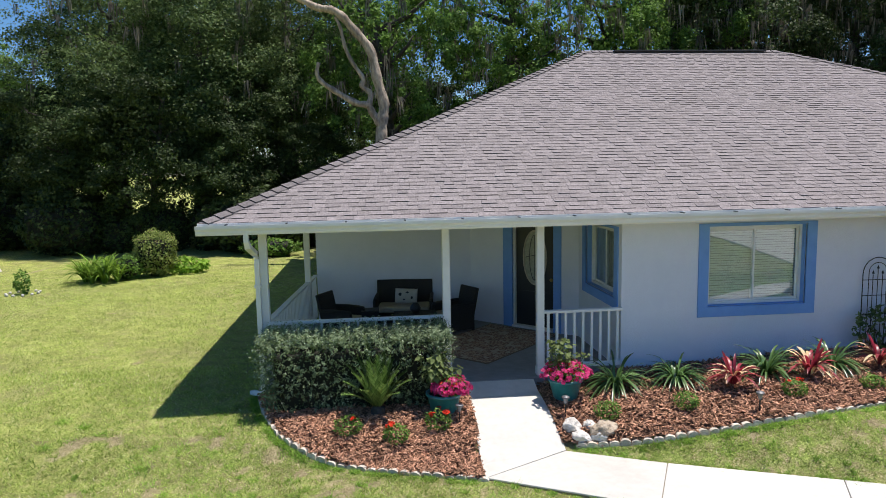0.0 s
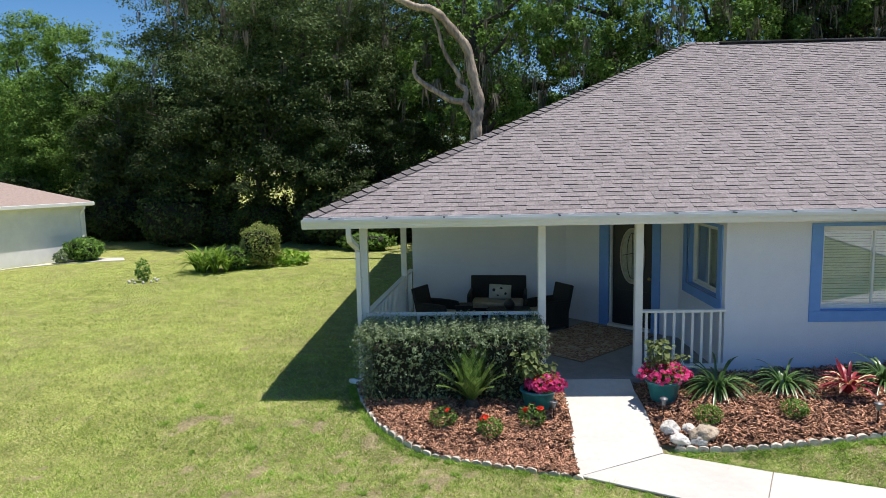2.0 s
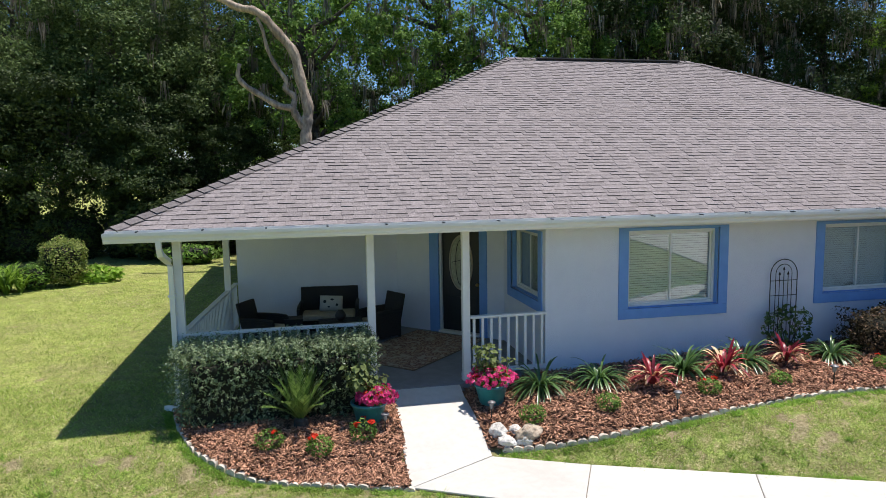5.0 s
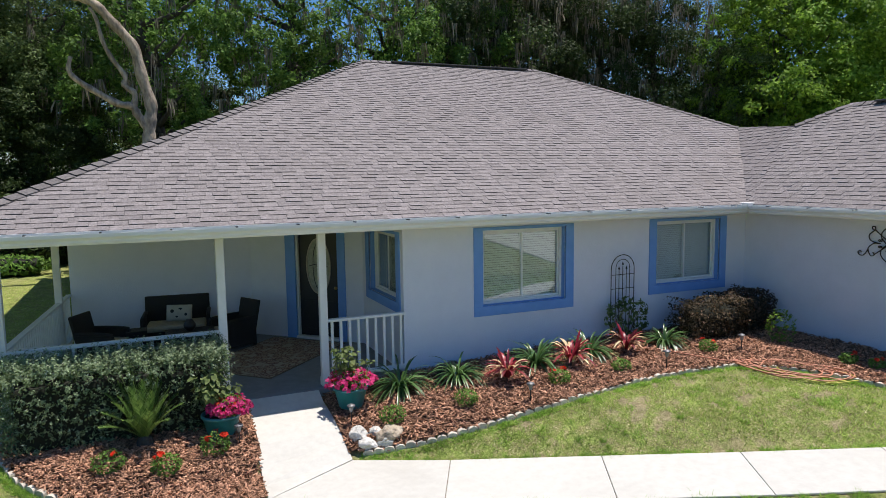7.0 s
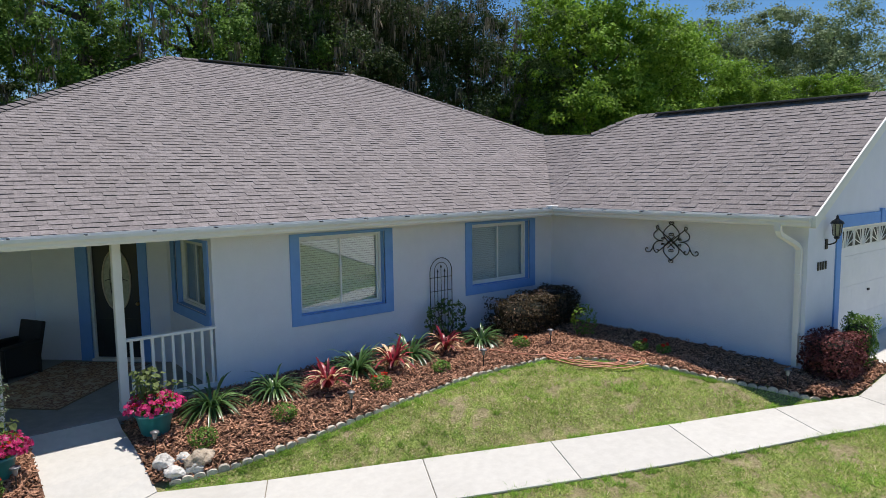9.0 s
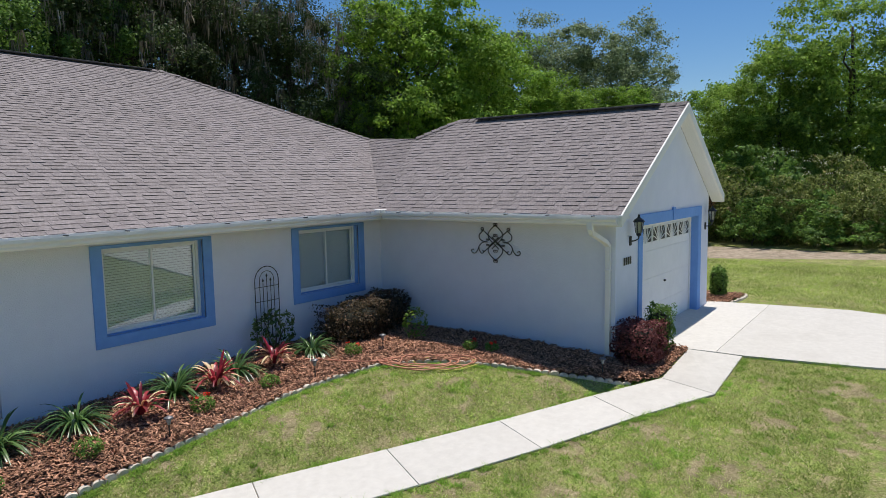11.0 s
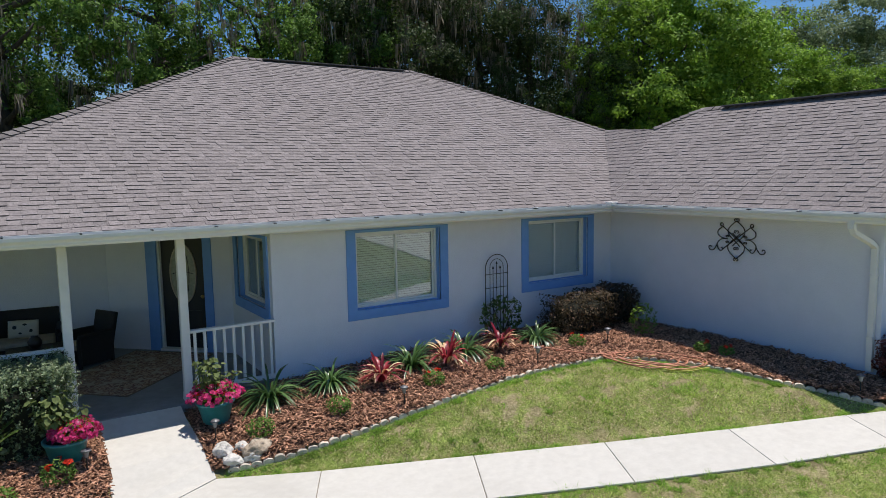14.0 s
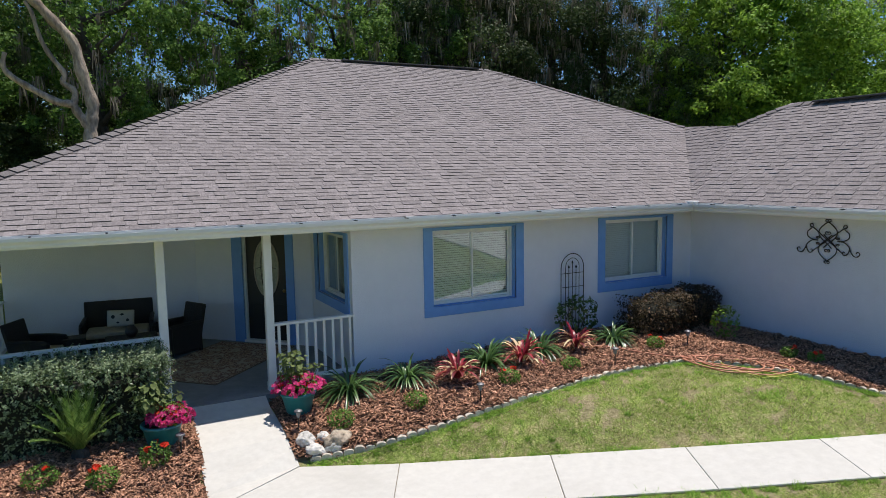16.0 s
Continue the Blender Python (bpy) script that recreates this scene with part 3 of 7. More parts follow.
slab_piece([(-21.0, 9.3), (-20.6, 9.1), (-19.1, 12.6), (-17.9, 13.6), (-16.2, 14.2), (-16.6, 14.9), (-18.0, 15.0)], 0.02, 0.1, M_CONCRETE, "slab", side_path)


def wall(name, poly, z0, z1, label, material=M_STUCCO):
    ob = new(name, bm_mesh(name, prism(poly, z0, z1), material))
    return tagged(ob, label, "wall", kind="structure")


def wall_with_hole(name, ax, c0, c1, a0, a1, z0, z1, holes, label, material=M_STUCCO):
    """A straight wall along x or y, c0..c1 thick, with rectangular openings (a, b, low, high) through it."""
    bm = bmesh.new()
    cuts = sorted({a0, a1, *[h[0] for h in holes], *[h[1] for h in holes]})
    for u, v in zip(cuts, cuts[1:]):
        spans = [(z0, z1)]
        for h in holes:
            if u >= h[0] - 1e-6 and v <= h[1] + 1e-6:
                spans = [s for lo, hi in spans for s in ((lo, min(hi, h[2])), (max(lo, h[3]), hi)) if s[1] > s[0] + 1e-6]
        for lo, hi in spans:
            if ax == "x":
                add_box(bm, u, v, c0, c1, lo, hi)
            else:
                add_box(bm, c0, c1, u, v, lo, hi)
    bmesh.ops.remove_doubles(bm, verts=bm.verts, dist=1e-5)
    ob = new(name, bm_mesh(name, bm, material))
    return tagged(ob, label, "wall", kind="structure")


WIN_A = (1.36, 2.94, 0.925, 2.165)
WIN_B = (4.895, 6.43, 0.99, 2.165)
WIN_S = (0.29, 1.70, 1.07, 2.14)
TOP = 2.36
wall_with_hole("wall_front", "x", 0.0, 0.2, 0.0, GX, -0.6, TOP, [WIN_A, WIN_B], "pale blue-white stucco front wall with two windows")
wall_with_hole("wall_porch_side", "y", 0.0, 0.2, 0.2, 2.1, -0.6, TOP, [WIN_S], "shaded stucco wall beside the porch with a side window")
DG0, DG1 = Vector((0.0, 2.1, 0)), Vector((-1.75, 3.85, 0))
dirg = (DG1 - DG0).normalized()
nrm_in = Vector((dirg.y, -dirg.x, 0)) * -1.0
if nrm_in.y < 0:
    nrm_in = -nrm_in
DOOR_A, DOOR_B, DOOR_H = 0.52, 1.43, 2.06      # along the slanted wall from its house corner


def slant(u, w, z):
    """A point of the slanted porch wall: u along it, w in front of it (towards the porch)."""
    p = DG0 + dirg * u - nrm_in * w
    return Vector((p.x, p.y, z))


def slant_box(bm, u0, u1, w0, w1, z0, z1, bevel=0.0):
    m = Matrix((( dirg.x, -nrm_in.x, 0, DG0.x), (dirg.y, -nrm_in.y, 0, DG0.y), (0, 0, 1, 0), (0, 0, 0, 1)))
    return add_box(bm, u0, u1, w0, w1, z0, z1, bevel, m)


LEN_G = (DG1 - DG0).length
bm = bmesh.new()
slant_box(bm, -0.1, DOOR_A, -0.2, 0.0, -0.3, TOP)
slant_box(bm, DOOR_B, LEN_G + 0.1, -0.2, 0.0, -0.3, TOP)
slant_box(bm, DOOR_A, DOOR_B, -0.2, 0.0, DOOR_H, TOP)
tagged(new("wall_entry", bm_mesh("wall_entry", bm, M_STUCCO)), "slanted stucco entry wall holding the front door", "wall", kind="structure")
wall("wall_porch_back", [(-1.72, 3.83), (-4.88, 4.32), (-4.88, 4.54), (-1.62, 4.05)], -0.3, TOP, "shaded stucco wall at the back of the porch")
wall("wall_left", [(-4.88, 4.54), (-4.68, 4.54), (-4.68, BACK_Y - 0.6), (-4.88, BACK_Y - 0.6)], -0.4, TOP, "stucco side wall of the house")
wall("wall_back", [(-4.68, BACK_Y - 0.8), (GXR, BACK_Y - 0.8), (GXR, BACK_Y - 0.6), (-4.68, BACK_Y - 0.6)], -0.4, TOP, "stucco rear wall of the house")
wall("wall_garage_side", [(GX, GY + 0.2), (GX + 0.2, GY + 0.2), (GX + 0.2, 0.2), (GX, 0.2)], -0.4, TOP, "pale blue-white stucco garage side wall")
wall("wall_right", [(GXR - 0.2, GY + 0.2), (GXR, GY + 0.2), (GXR, BACK_Y - 0.8), (GXR - 0.2, BACK_Y - 0.8)], -0.4, TOP, "stucco wall on the far side of the garage")
GD = (8.25, 11.56, 0.06, 2.16)
bm = bmesh.new()
add_box(bm, GX, GD[0], GY, GY + 0.2, -0.4, GD[3])
add_box(bm, GD[1], GXR, GY, GY + 0.2, -0.4, GD[3])
gl, gr = GX, GXR
zl = RZ + GSLOPE * (gl - GEX) - 0.17
zr = GRZ - (GRZ - GREZ) / (GRE - GRX) * (gr - GRX) - 0.17
tri = [(gl, GD[3]), (gr, GD[3]), (gr, zr), (GRX, GRZ - 0.17), (gl, zl)]
a = [bm.verts.new((x, GY, z)) for x, z in tri]
b = [bm.verts.new((x, GY + 0.2, z)) for x, z in tri]
bm.faces.new(a)
bm.faces.new(b)
for i in range(5):
    bm.faces.new((a[i], a[(i + 1) % 5], b[(i + 1) % 5], b[i]))
tagged(new("wall_garage_front", bm_mesh("wall_garage_front", bm, M_STUCCO)), "stucco garage gable wall over the wide door", "wall", kind="structure")

# floors, and near-black boards added in place of unlit rooms behind the windows
slab_ob = new("floor", bm_mesh("floor", prism([(-5.40, -0.03), (-2.45, -0.03), (-2.45, -0.17), (-1.2, -0.17), (-1.2, -0.08), (0.0, -0.08), (0.0, 2.1), (-1.75, 3.85), (-4.88, 4.32), (-5.08, 4.32)], -0.45, 0.0), M_SLAB))
tagged(slab_ob, "grey painted concrete porch floor", "porch floor", kind="structure")
room = new("interior", bm_mesh("interior", prism([(0.25, 1.2), (6.9, 1.2), (6.9, 1.25), (0.25, 1.25)], -0.3, TOP), M_UNLIT_ROOM))
tagged(room, "near-black board in place of the unlit room behind the blinds", "interior wall", kind="structure")
sroom = new("interior", bm_mesh("interior", prism([(0.8, 0.3), (0.85, 0.3), (0.85, 2.2), (0.8, 2.2)], -0.3, TOP), M_UNLIT_ROOM))
tagged(sroom, "near-black board in place of the unlit room behind the side window", "interior wall", kind="structure")


# ---- roof ----
def face_frame(origin, along, upslope):
    u = along.normalized()
    nrm = u.cross(upslope).normalized()
    if nrm.z < 0:
        nrm = -nrm
    v = nrm.cross(u)
    if v.z < 0:
        v = -v
    return origin, u, v, nrm


def row_span(poly2, v):
    xs = []
    n = len(poly2)
    for i in range(n):
        (u0, v0), (u1, v1) = poly2[i], poly2[(i + 1) % n]
        if (v0 > v) != (v1 > v):
            xs.append(u0 + (u1 - u0) * (v - v0) / (v1 - v0))
    return (min(xs), max(xs)) if len(xs) >= 2 else None


def shingles(roof, poly, along, rng, pieces, near):
    """Courses of laminated tabs over one roof face; tabs in the stretch nearest the walk are pieces, the rest one part."""
    o, u, v, nrm = face_frame(poly[0], along, poly[-1] - poly[0])
    p2 = [((p - o).dot(u), (p - o).dot(v)) for p in poly]
    vmax = max(q[1] for q in p2)
    expo = 0.128
    V, F, lips = [], [], []
    row = 0
    while row * expo < vmax - 0.02:
        v0 = row * expo
        low, high = row_span(p2, min(v0 + 0.004, vmax - 0.01)), row_span(p2, min(v0 + expo + 0.03, vmax - 0.004))
        if low and high:
            x, end = min(low[0], high[0]) - rng.uniform(0, 0.12), max(low[1], high[1])
            wob = rng.uniform(-0.006, 0.006)
            tall = rng.random() < 0.5
            while x < end - 0.03:
                tall = not tall
                w = min((rng.choice((0.16, 0.2, 0.26, 0.3)) if tall else rng.choice((0.1, 0.14, 0.18))) * rng.uniform(0.85, 1.15), end - x)
                t = rng.choice((0.014, 0.016, 0.018)) if tall else 0.009
                drop = rng.uniform(-0.004, 0.004) + wob
                cor = []
                clip = lambda q, s: min(max(q, s[0]), s[1])
                for (uu, vv, h) in ((x, v0 + drop, 0.0), (x + w - 0.003, v0 + drop, 0.0), (x + w - 0.003, v0 + drop, t), (x, v0 + drop, t),
                                    (x + w - 0.003, v0 + expo + 0.03, 0.003), (x, v0 + expo + 0.03, 0.003)):
                    cor.append(o + u * clip(uu, low if vv < v0 + 0.06 else high) + v * vv + nrm * (h + 0.012))
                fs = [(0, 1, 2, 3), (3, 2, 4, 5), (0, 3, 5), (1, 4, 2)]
                if (cor[0] - cor[1]).length < 0.004 and (cor[4] - cor[5]).length < 0.004:
                    x += w
                    continue
                if near(cor[0]) and len(pieces) < 290:
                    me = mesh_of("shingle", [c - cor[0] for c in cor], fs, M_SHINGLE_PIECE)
                    me.materials.append(M_SHINGLE_LIP_SHADE)
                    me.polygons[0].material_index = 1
                    ob = new("shingle", me)
                    ob.location = cor[0]
                    ob.parent = roof
                    pieces.append(ob)
                else:
                    k = len(V)
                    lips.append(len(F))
                    V += cor
                    F += [tuple(i + k for i in f) for f in fs]
                x += w
        row += 1
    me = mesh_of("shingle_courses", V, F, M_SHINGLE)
    me.materials.append(M_SHINGLE_LIP_SHADE)
    # lip faces take the edge colour that carries the shadow line
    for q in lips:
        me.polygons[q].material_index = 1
    ob = new("shingle_courses", me)
    ob.parent = roof
    tagged(ob, "weathered grey-brown laminated asphalt shingles", kind="stuff")


def deck(roof, poly, name="deck"):
    bm = bmesh.new()
    hi = [bm.verts.new(p) for p in poly]
    lo = [bm.verts.new(p - Vector((0, 0, 0.10))) for p in poly]
    bm.faces.new(hi)
    bm.faces.new(lo)
    n = len(poly)
    for i in range(n):
        bm.faces.new((hi[i], hi[(i + 1) % n], lo[(i + 1) % n], lo[i]))
    part(name, bm, M_FELT, roof)


def caps(roof, a, b, na, nb, step=0.2, name="ridge_cap"):
    """Folded cap shingles along an edge between two faces with normals na and nb."""
    d = (b - a).normalized()
    n = int((b - a).length / step)
    sa, sb = d.cross(na).normalized(), d.cross(nb).normalized()
    up = (na + nb).normalized()
    sa = sa if sa.z < 0 else -sa
    sb = sb if sb.z < 0 else -sb
    V, F = [], []
    for along, lift in ((0.0, 0.044), (step + 0.06, 0.020)):
        V += [d * along + sa * 0.15 + up * lift, d * along + up * (lift + 0.002), d * along + sb * 0.15 + up * lift]
    V += [V[0] - up * 0.024, V[1] - up * 0.024, V[2] - up * 0.024]
    F = [(0, 1, 4, 3), (1, 2, 5, 4), (6, 7, 1, 0), (7, 8, 2, 1)]
    me = mesh_of(name, V, F, M_SHINGLE_CAP)
    me.materials.append(M_FELT)
    me.polygons[2].material_index = me.polygons[3].material_index = 1
    for i in range(n):
        ob = new(name, me)
        ob.location = a + d * (i * step) + up * 0.006
        ob.parent = roof


def build_roof():
    rng = random.Random(5)
    main = tagged(new("roof_main"), "hipped grey-brown asphalt shingle roof of the house", "roof", kind="structure")
    gar = tagged(new("roof_garage"), "gabled grey-brown asphalt shingle roof of the garage", "roof", kind="structure")
    c0 = Vector((XL, YE, RZ))
    front = [c0, VAL_B, VAL_T, RIDGE_R, RIDGE_L]
    back_y = 2 * 7.31 - YE
    cb = Vector((XL, back_y, RZ))
    left = [cb, c0, RIDGE_L]
    rb = Vector((14.2, back_y, RZ))
    back = [rb, cb, RIDGE_L, RIDGE_R]
    right = [VAL_T, rb, RIDGE_R]
    deck(main, front), deck(main, left), deck(main, back), deck(main, right)
    pieces = []
    shingles(main, front, Vector((1, 0, 0)), rng, pieces, lambda p: -5.2 < p.x < 3.0 and p.z < 2.66)
    for f, al in ((left, Vector((0, -1, 0))), (right, Vector((0, 1, 0)))):
        shingles(main, f, al, rng, [0] * 400, lambda p: False)
    nf, nl, nr = Vector((0, -SLOPE, 1)).normalized(), Vector((-SLOPE, 0, 1)).normalized(), Vector((SLOPE, 0, 1)).normalized()
    nb = Vector((0, SLOPE, 1)).normalized()
    caps(main, c0 + Vector((0.05, 0.05, 0.02)), RIDGE_L, nf, nl)
    caps(main, RIDGE_L, RIDGE_R, nf, nb)
    caps(main, VAL_T, RIDGE_R, nf, nr)
    vent = bmesh.new()
    add_box(vent, RIDGE_L.x + 0.75, RIDGE_R.x - 0.45, 7.31 - 0.16, 7.31 + 0.16, RIDGE_L.z + 0.002, RIDGE_L.z + 0.037, 0.01)
    part("ridge_vent", vent, M_SHINGLE_DARK, main, "low dark ridge vent")
    # garage
    gl = [Vector((GEX, GYR, RZ)), VAL_B, GQ, GAB, Vector((GRX, GYR, GRZ))]
    gt = [VAL_B, VAL_T, GQ]
    re_x, re_z = GRE, GREZ
    gr = [Vector((re_x, 3.0, re_z)), Vector((re_x, GYR, re_z)), Vector((GRX, GYR, GRZ)), GAB]
    deck(gar, gl), deck(gar, gt), deck(gar, gr)
    r3 = Vector((re_x, 3.0, re_z))
    deck(gar, [GQ, VAL_T, rb]), deck(gar, [GQ, rb, r3]), deck(gar, [GQ, r3, GAB])
    shingles(gar, [gl[0], gl[1], gl[2], gl[3], gl[4]], Vector((0, 1, 0)), rng, [0] * 400, lambda p: False)
    # the small three-cornered piece beside the valley, in level courses
    nrm = (VAL_T - VAL_B).cross(GQ - VAL_B)
    shingles(gar, gt, Vector((0, 0, 1)).cross(nrm), rng, [0] * 400, lambda p: False)
    ngl, ngr = Vector((-GSLOPE, 0, 1)).normalized(), Vector((GSLOPE, 0, 1)).normalized()
    caps(gar, Vector((GRX, GYR, GRZ)), GAB, ngl, ngr)
    caps(gar, GQ, GAB, ngl, Vector((-0.3, 0.5, 1)).normalized())
    vent = bmesh.new()
    add_box(vent, GRX - 0.16, GRX + 0.16, GYR + 0.5, -0.6, GRZ + 0.005, GRZ + 0.04, 0.01)
    part("ridge_vent", vent, M_SHINGLE_DARK, gar, "low dark ridge vent")
    # white rake boards and metal edge on the gable
    for sgn in (-1, 1):
        a, b = (Vector((GEX, GYR, RZ)) if sgn < 0 else Vector((re_x, GYR, re_z))), Vector((GRX, GYR, GRZ))
        bm = bmesh.new()
        vs = []
        for p in (a, b):
            for dy, dz in ((-0.03, 0.015), (0.02, 0.015), (0.02, -0.16), (-0.03, -0.16)):
                vs.append(bm.verts.new(p + Vector((0, dy, dz))))
        for i in range(4):
            j = (i + 1) % 4
            bm.faces.new((vs[i], vs[j], vs[4 + j], vs[4 + i]))
        bm.faces.new(vs[:4])
        bm.faces.new(vs[4:])
        part("rake_board", bm, M_GUTTER, gar)
        bm = bmesh.new()
        vs = [bm.verts.new(p) for p in (a + Vector((0, 0.02, -0.16)), b + Vector((0, 0.02, -0.16)), Vector((b.x, GY, b.z - 0.16)), Vector((a.x, GY, a.z - 0.16)))]
        f = bm.faces.new(vs)
        ex = bmesh.ops.extrude_face_region(bm, geom=[f])
        for q in ex["geom"]:
            if isinstance(q, bmesh.types.BMVert):
                q.co.z += 0.03
        part("rake_soffit", bm, M_SOFFIT, gar)


build_roof()


# soffits, porch ceiling, fascia and gutters
def ceiling_piece(name, poly, z, label):
    ob = new(name, bm_mesh(name, prism(poly, z, z + 0.04), M_SOFFIT))
    tagged(ob, label, "ceiling", kind="structure")


ceiling_piece("ceiling", [(XL + 0.02, YE + 0.02), (0.0, YE + 0.02), (0.0, 2.1), (-1.75, 3.85), (-4.88, 4.32), (-4.88, BACK_Y - 0.6), (XL + 0.02, BACK_Y)], TOP, "white boarded porch ceiling in shade")
ceiling_piece("soffit", [(0.0, YE + 0.02), (GEX + 0.02, YE + 0.02), (GEX + 0.02, GYR), (GX, GYR), (GX, 0.0), (0.0, 0.0)], TOP, "white vented soffit under the front eave")


def gutter(name, a, b, outward, label):
    """A K-style gutter from a to b, open above."""
    prof = [(0.0, 0.134), (0.0, 0.0), (0.085, 0.0), (0.1, 0.03), (0.1, 0.055), (0.125, 0.09), (0.125, 0.134), (0.112, 0.134), (0.112, 0.122)]
    root = tagged(new(name), label, "gutter", kind="structure")
    bm = bmesh.new()
    rings = []
    for p in (a, b):
        rings.append([bm.verts.new(Vector(p) + outward * r + Vector((0, 0, z))) for r, z in prof])
    for i in range(len(prof) - 1):
        bm.faces.new((rings[0][i], rings[0][i + 1], rings[1][i + 1], rings[1][i]))
    for r in rings:
        bm.faces.new(r)
    part("trough", bm, M_GUTTER, root)
    d = (Vector(b) - Vector(a)).normalized()
    n = max(2, int((Vector(b) - Vector(a)).length / 0.75))
    for i in range(n):
        p = Vector(a) + (Vector(b) - Vector(a)) * ((i + 0.5) / n) + outward * 0.06 + Vector((0, 0, 0.14))
        bmh = bmesh.new()
        add_box(bmh, -0.012, 0.012, -0.06, 0.06, -0.004, 0.008)
        bmesh.ops.rotate(bmh, verts=bmh.verts, cent=(0, 0, 0), matrix=Matrix.Rotation(math.atan2(outward.y, outward.x) - math.pi / 2, 3, "Z"))
        bmesh.ops.translate(bmh, verts=bmh.verts, vec=p)
        part("hanger", bmh, M_BLACK, root)
    return root


gutter("gutter_front", (XL - 0.02, YE + 0.005, EAVE), (GEX - 0.005, YE + 0.005, EAVE), Vector((0, -1, 0)), "white metal gutter along the front eave")
gutter("gutter_garage", (GEX + 0.005, YE - 0.12, EAVE), (GEX + 0.005, GYR + 0.02, EAVE), Vector((-1, 0, 0)), "white metal gutter along the garage eave")
bm = box(GEX - 0.14, GEX + 0.1, YE - 0.14, YE + 0.1, EAVE + 0.11, EAVE + 0.19, 0.01)
tagged(new("splash_guard", bm_mesh("splash_guard", bm, M_GUTTER)), "small white splash guard at the gutter corner", "gutter guard", kind="structure")
for nm, b, lb in (("drip_edge_front", (XL - 0.01, GEX - 0.02, YE - 0.014, YE - 0.002, RZ - 0.06, RZ + 0.018), "white metal drip edge over the front gutter"),
                  ("drip_edge_garage", (GEX - 0.014, GEX - 0.002, GYR + 0.02, YE - 0.1, RZ - 0.06, RZ + 0.018), "white metal drip edge over the garage gutter")):
    tagged(new(nm, bm_mesh(nm, box(*b, 0.002), M_GUTTER)), lb, "drip edge", kind="structure")
tagged(new("eave_return", bm_mesh("eave_return", box(GEX - 0.03, GEX + 0.06, GYR - 0.036, GYR + 0.05, EAVE, RZ + 0.02, 0.003), M_GUTTER)), "white boxed eave end at the garage corner", "eave end", kind="structure")
for nm, poly, lb in (("fascia_left", [(XL, YE), (XL + 0.03, YE), (XL + 0.03, BACK_Y), (XL, BACK_Y)], "white fascia board on the side eave"),
                     ("fascia_front", [(XL, YE), (GEX, YE), (GEX, YE + 0.03), (XL, YE + 0.03)], "white fascia board behind the gutter"),
                     ("fascia_garage", [(GEX, YE), (GEX + 0.03, YE), (GEX + 0.03, GYR), (GEX, GYR)], "white fascia board behind the garage gutter")):
    tagged(new(nm, bm_mesh(nm, prism(poly, EAVE + 0.01, RZ - 0.01), M_GUTTER)), lb, "fascia", kind="structure")


# ---- trees and far things ----
def blob_points(rng, center, radii, k, shell=0.55):
    d = rng.normal(size=(k, 3))
    d /= np.linalg.norm(d, axis=1)[:, None]
    r = (shell + (1 - shell) * rng.uniform(0, 1, k)) ** 0.8
    return np.asarray(center) + d * r[:, None] * np.asarray(radii), d


def crown_mesh(name, seed, height, radius, base, leaves, size, material, lobes=24, per=10, droop=0.0, heart=1.1, fill=0.14, up=0.35, tight=1.0):
    """Leaves in small sprays round larger lobes over an uneven egg-shaped crown: lit tops, dark hollows, ragged outline."""
    rng = np.random.default_rng(seed)
    mid, half = (base + height) / 2, (height - base) / 2
    P, O = [], []
    for i in range(lobes):
        d = rng.normal(size=3)
        d /= np.linalg.norm(d)
        r = rng.uniform(0.2, 1.0) ** 0.45
        lob = 1 + 0.18 * math.sin(3 * math.atan2(d[1], d[0]) + seed) + rng.uniform(-0.15, 0.15)
        c = np.array([d[0] * r * radius * lob * 0.86, d[1] * r * radius * lob * 0.86, mid + d[2] * r * half * 0.9])
        lr = radius * rng.uniform(0.24, 0.42)
        for k in range(per):
            e = rng.normal(size=3) + d * 0.7 + np.array([0, 0, 0.5])
            e /= np.linalg.norm(e)
            q = c + e * lr * rng.uniform(0.55, 1.1) * np.array([1.1, 1.1, 0.85])
            cr = lr * rng.uniform(0.2, 0.5) * tight
            n = int(leaves / lobes / per * rng.uniform(0.6, 1.4))
            x = rng.normal(size=(n, 3)) * 0.55
            P.append(q + x * np.array([cr, cr, cr * 0.6]) - np.array([0, 0, 1]) * (droop * np.abs(rng.normal(size=n)) * cr)[:, None])
            O.append(x * 1.1 + e * 0.5)
    # shaded leaves in the heart of the crown
    n = int(leaves * fill)
    x = rng.normal(size=(n, 3))
    x *= (rng.uniform(0, 1, n) ** 0.4 / np.linalg.norm(x, axis=1))[:, None]
    inner = np.array([0, 0, mid]) + x * np.array([radius * 0.62, radius * 0.62, half * 0.72])
    P, O = np.concatenate(P), np.concatenate(O)
    keep = P[:, 2] > 0.15
    v = np.concatenate([leaf_tris(P[keep], size, rng, 0.75, up, out=O[keep]), leaf_tris(inner[inner[:, 2] > 0.4], size * heart, rng, 0.9, 0.2)])
    return quads_mesh(name, v, 3, material)


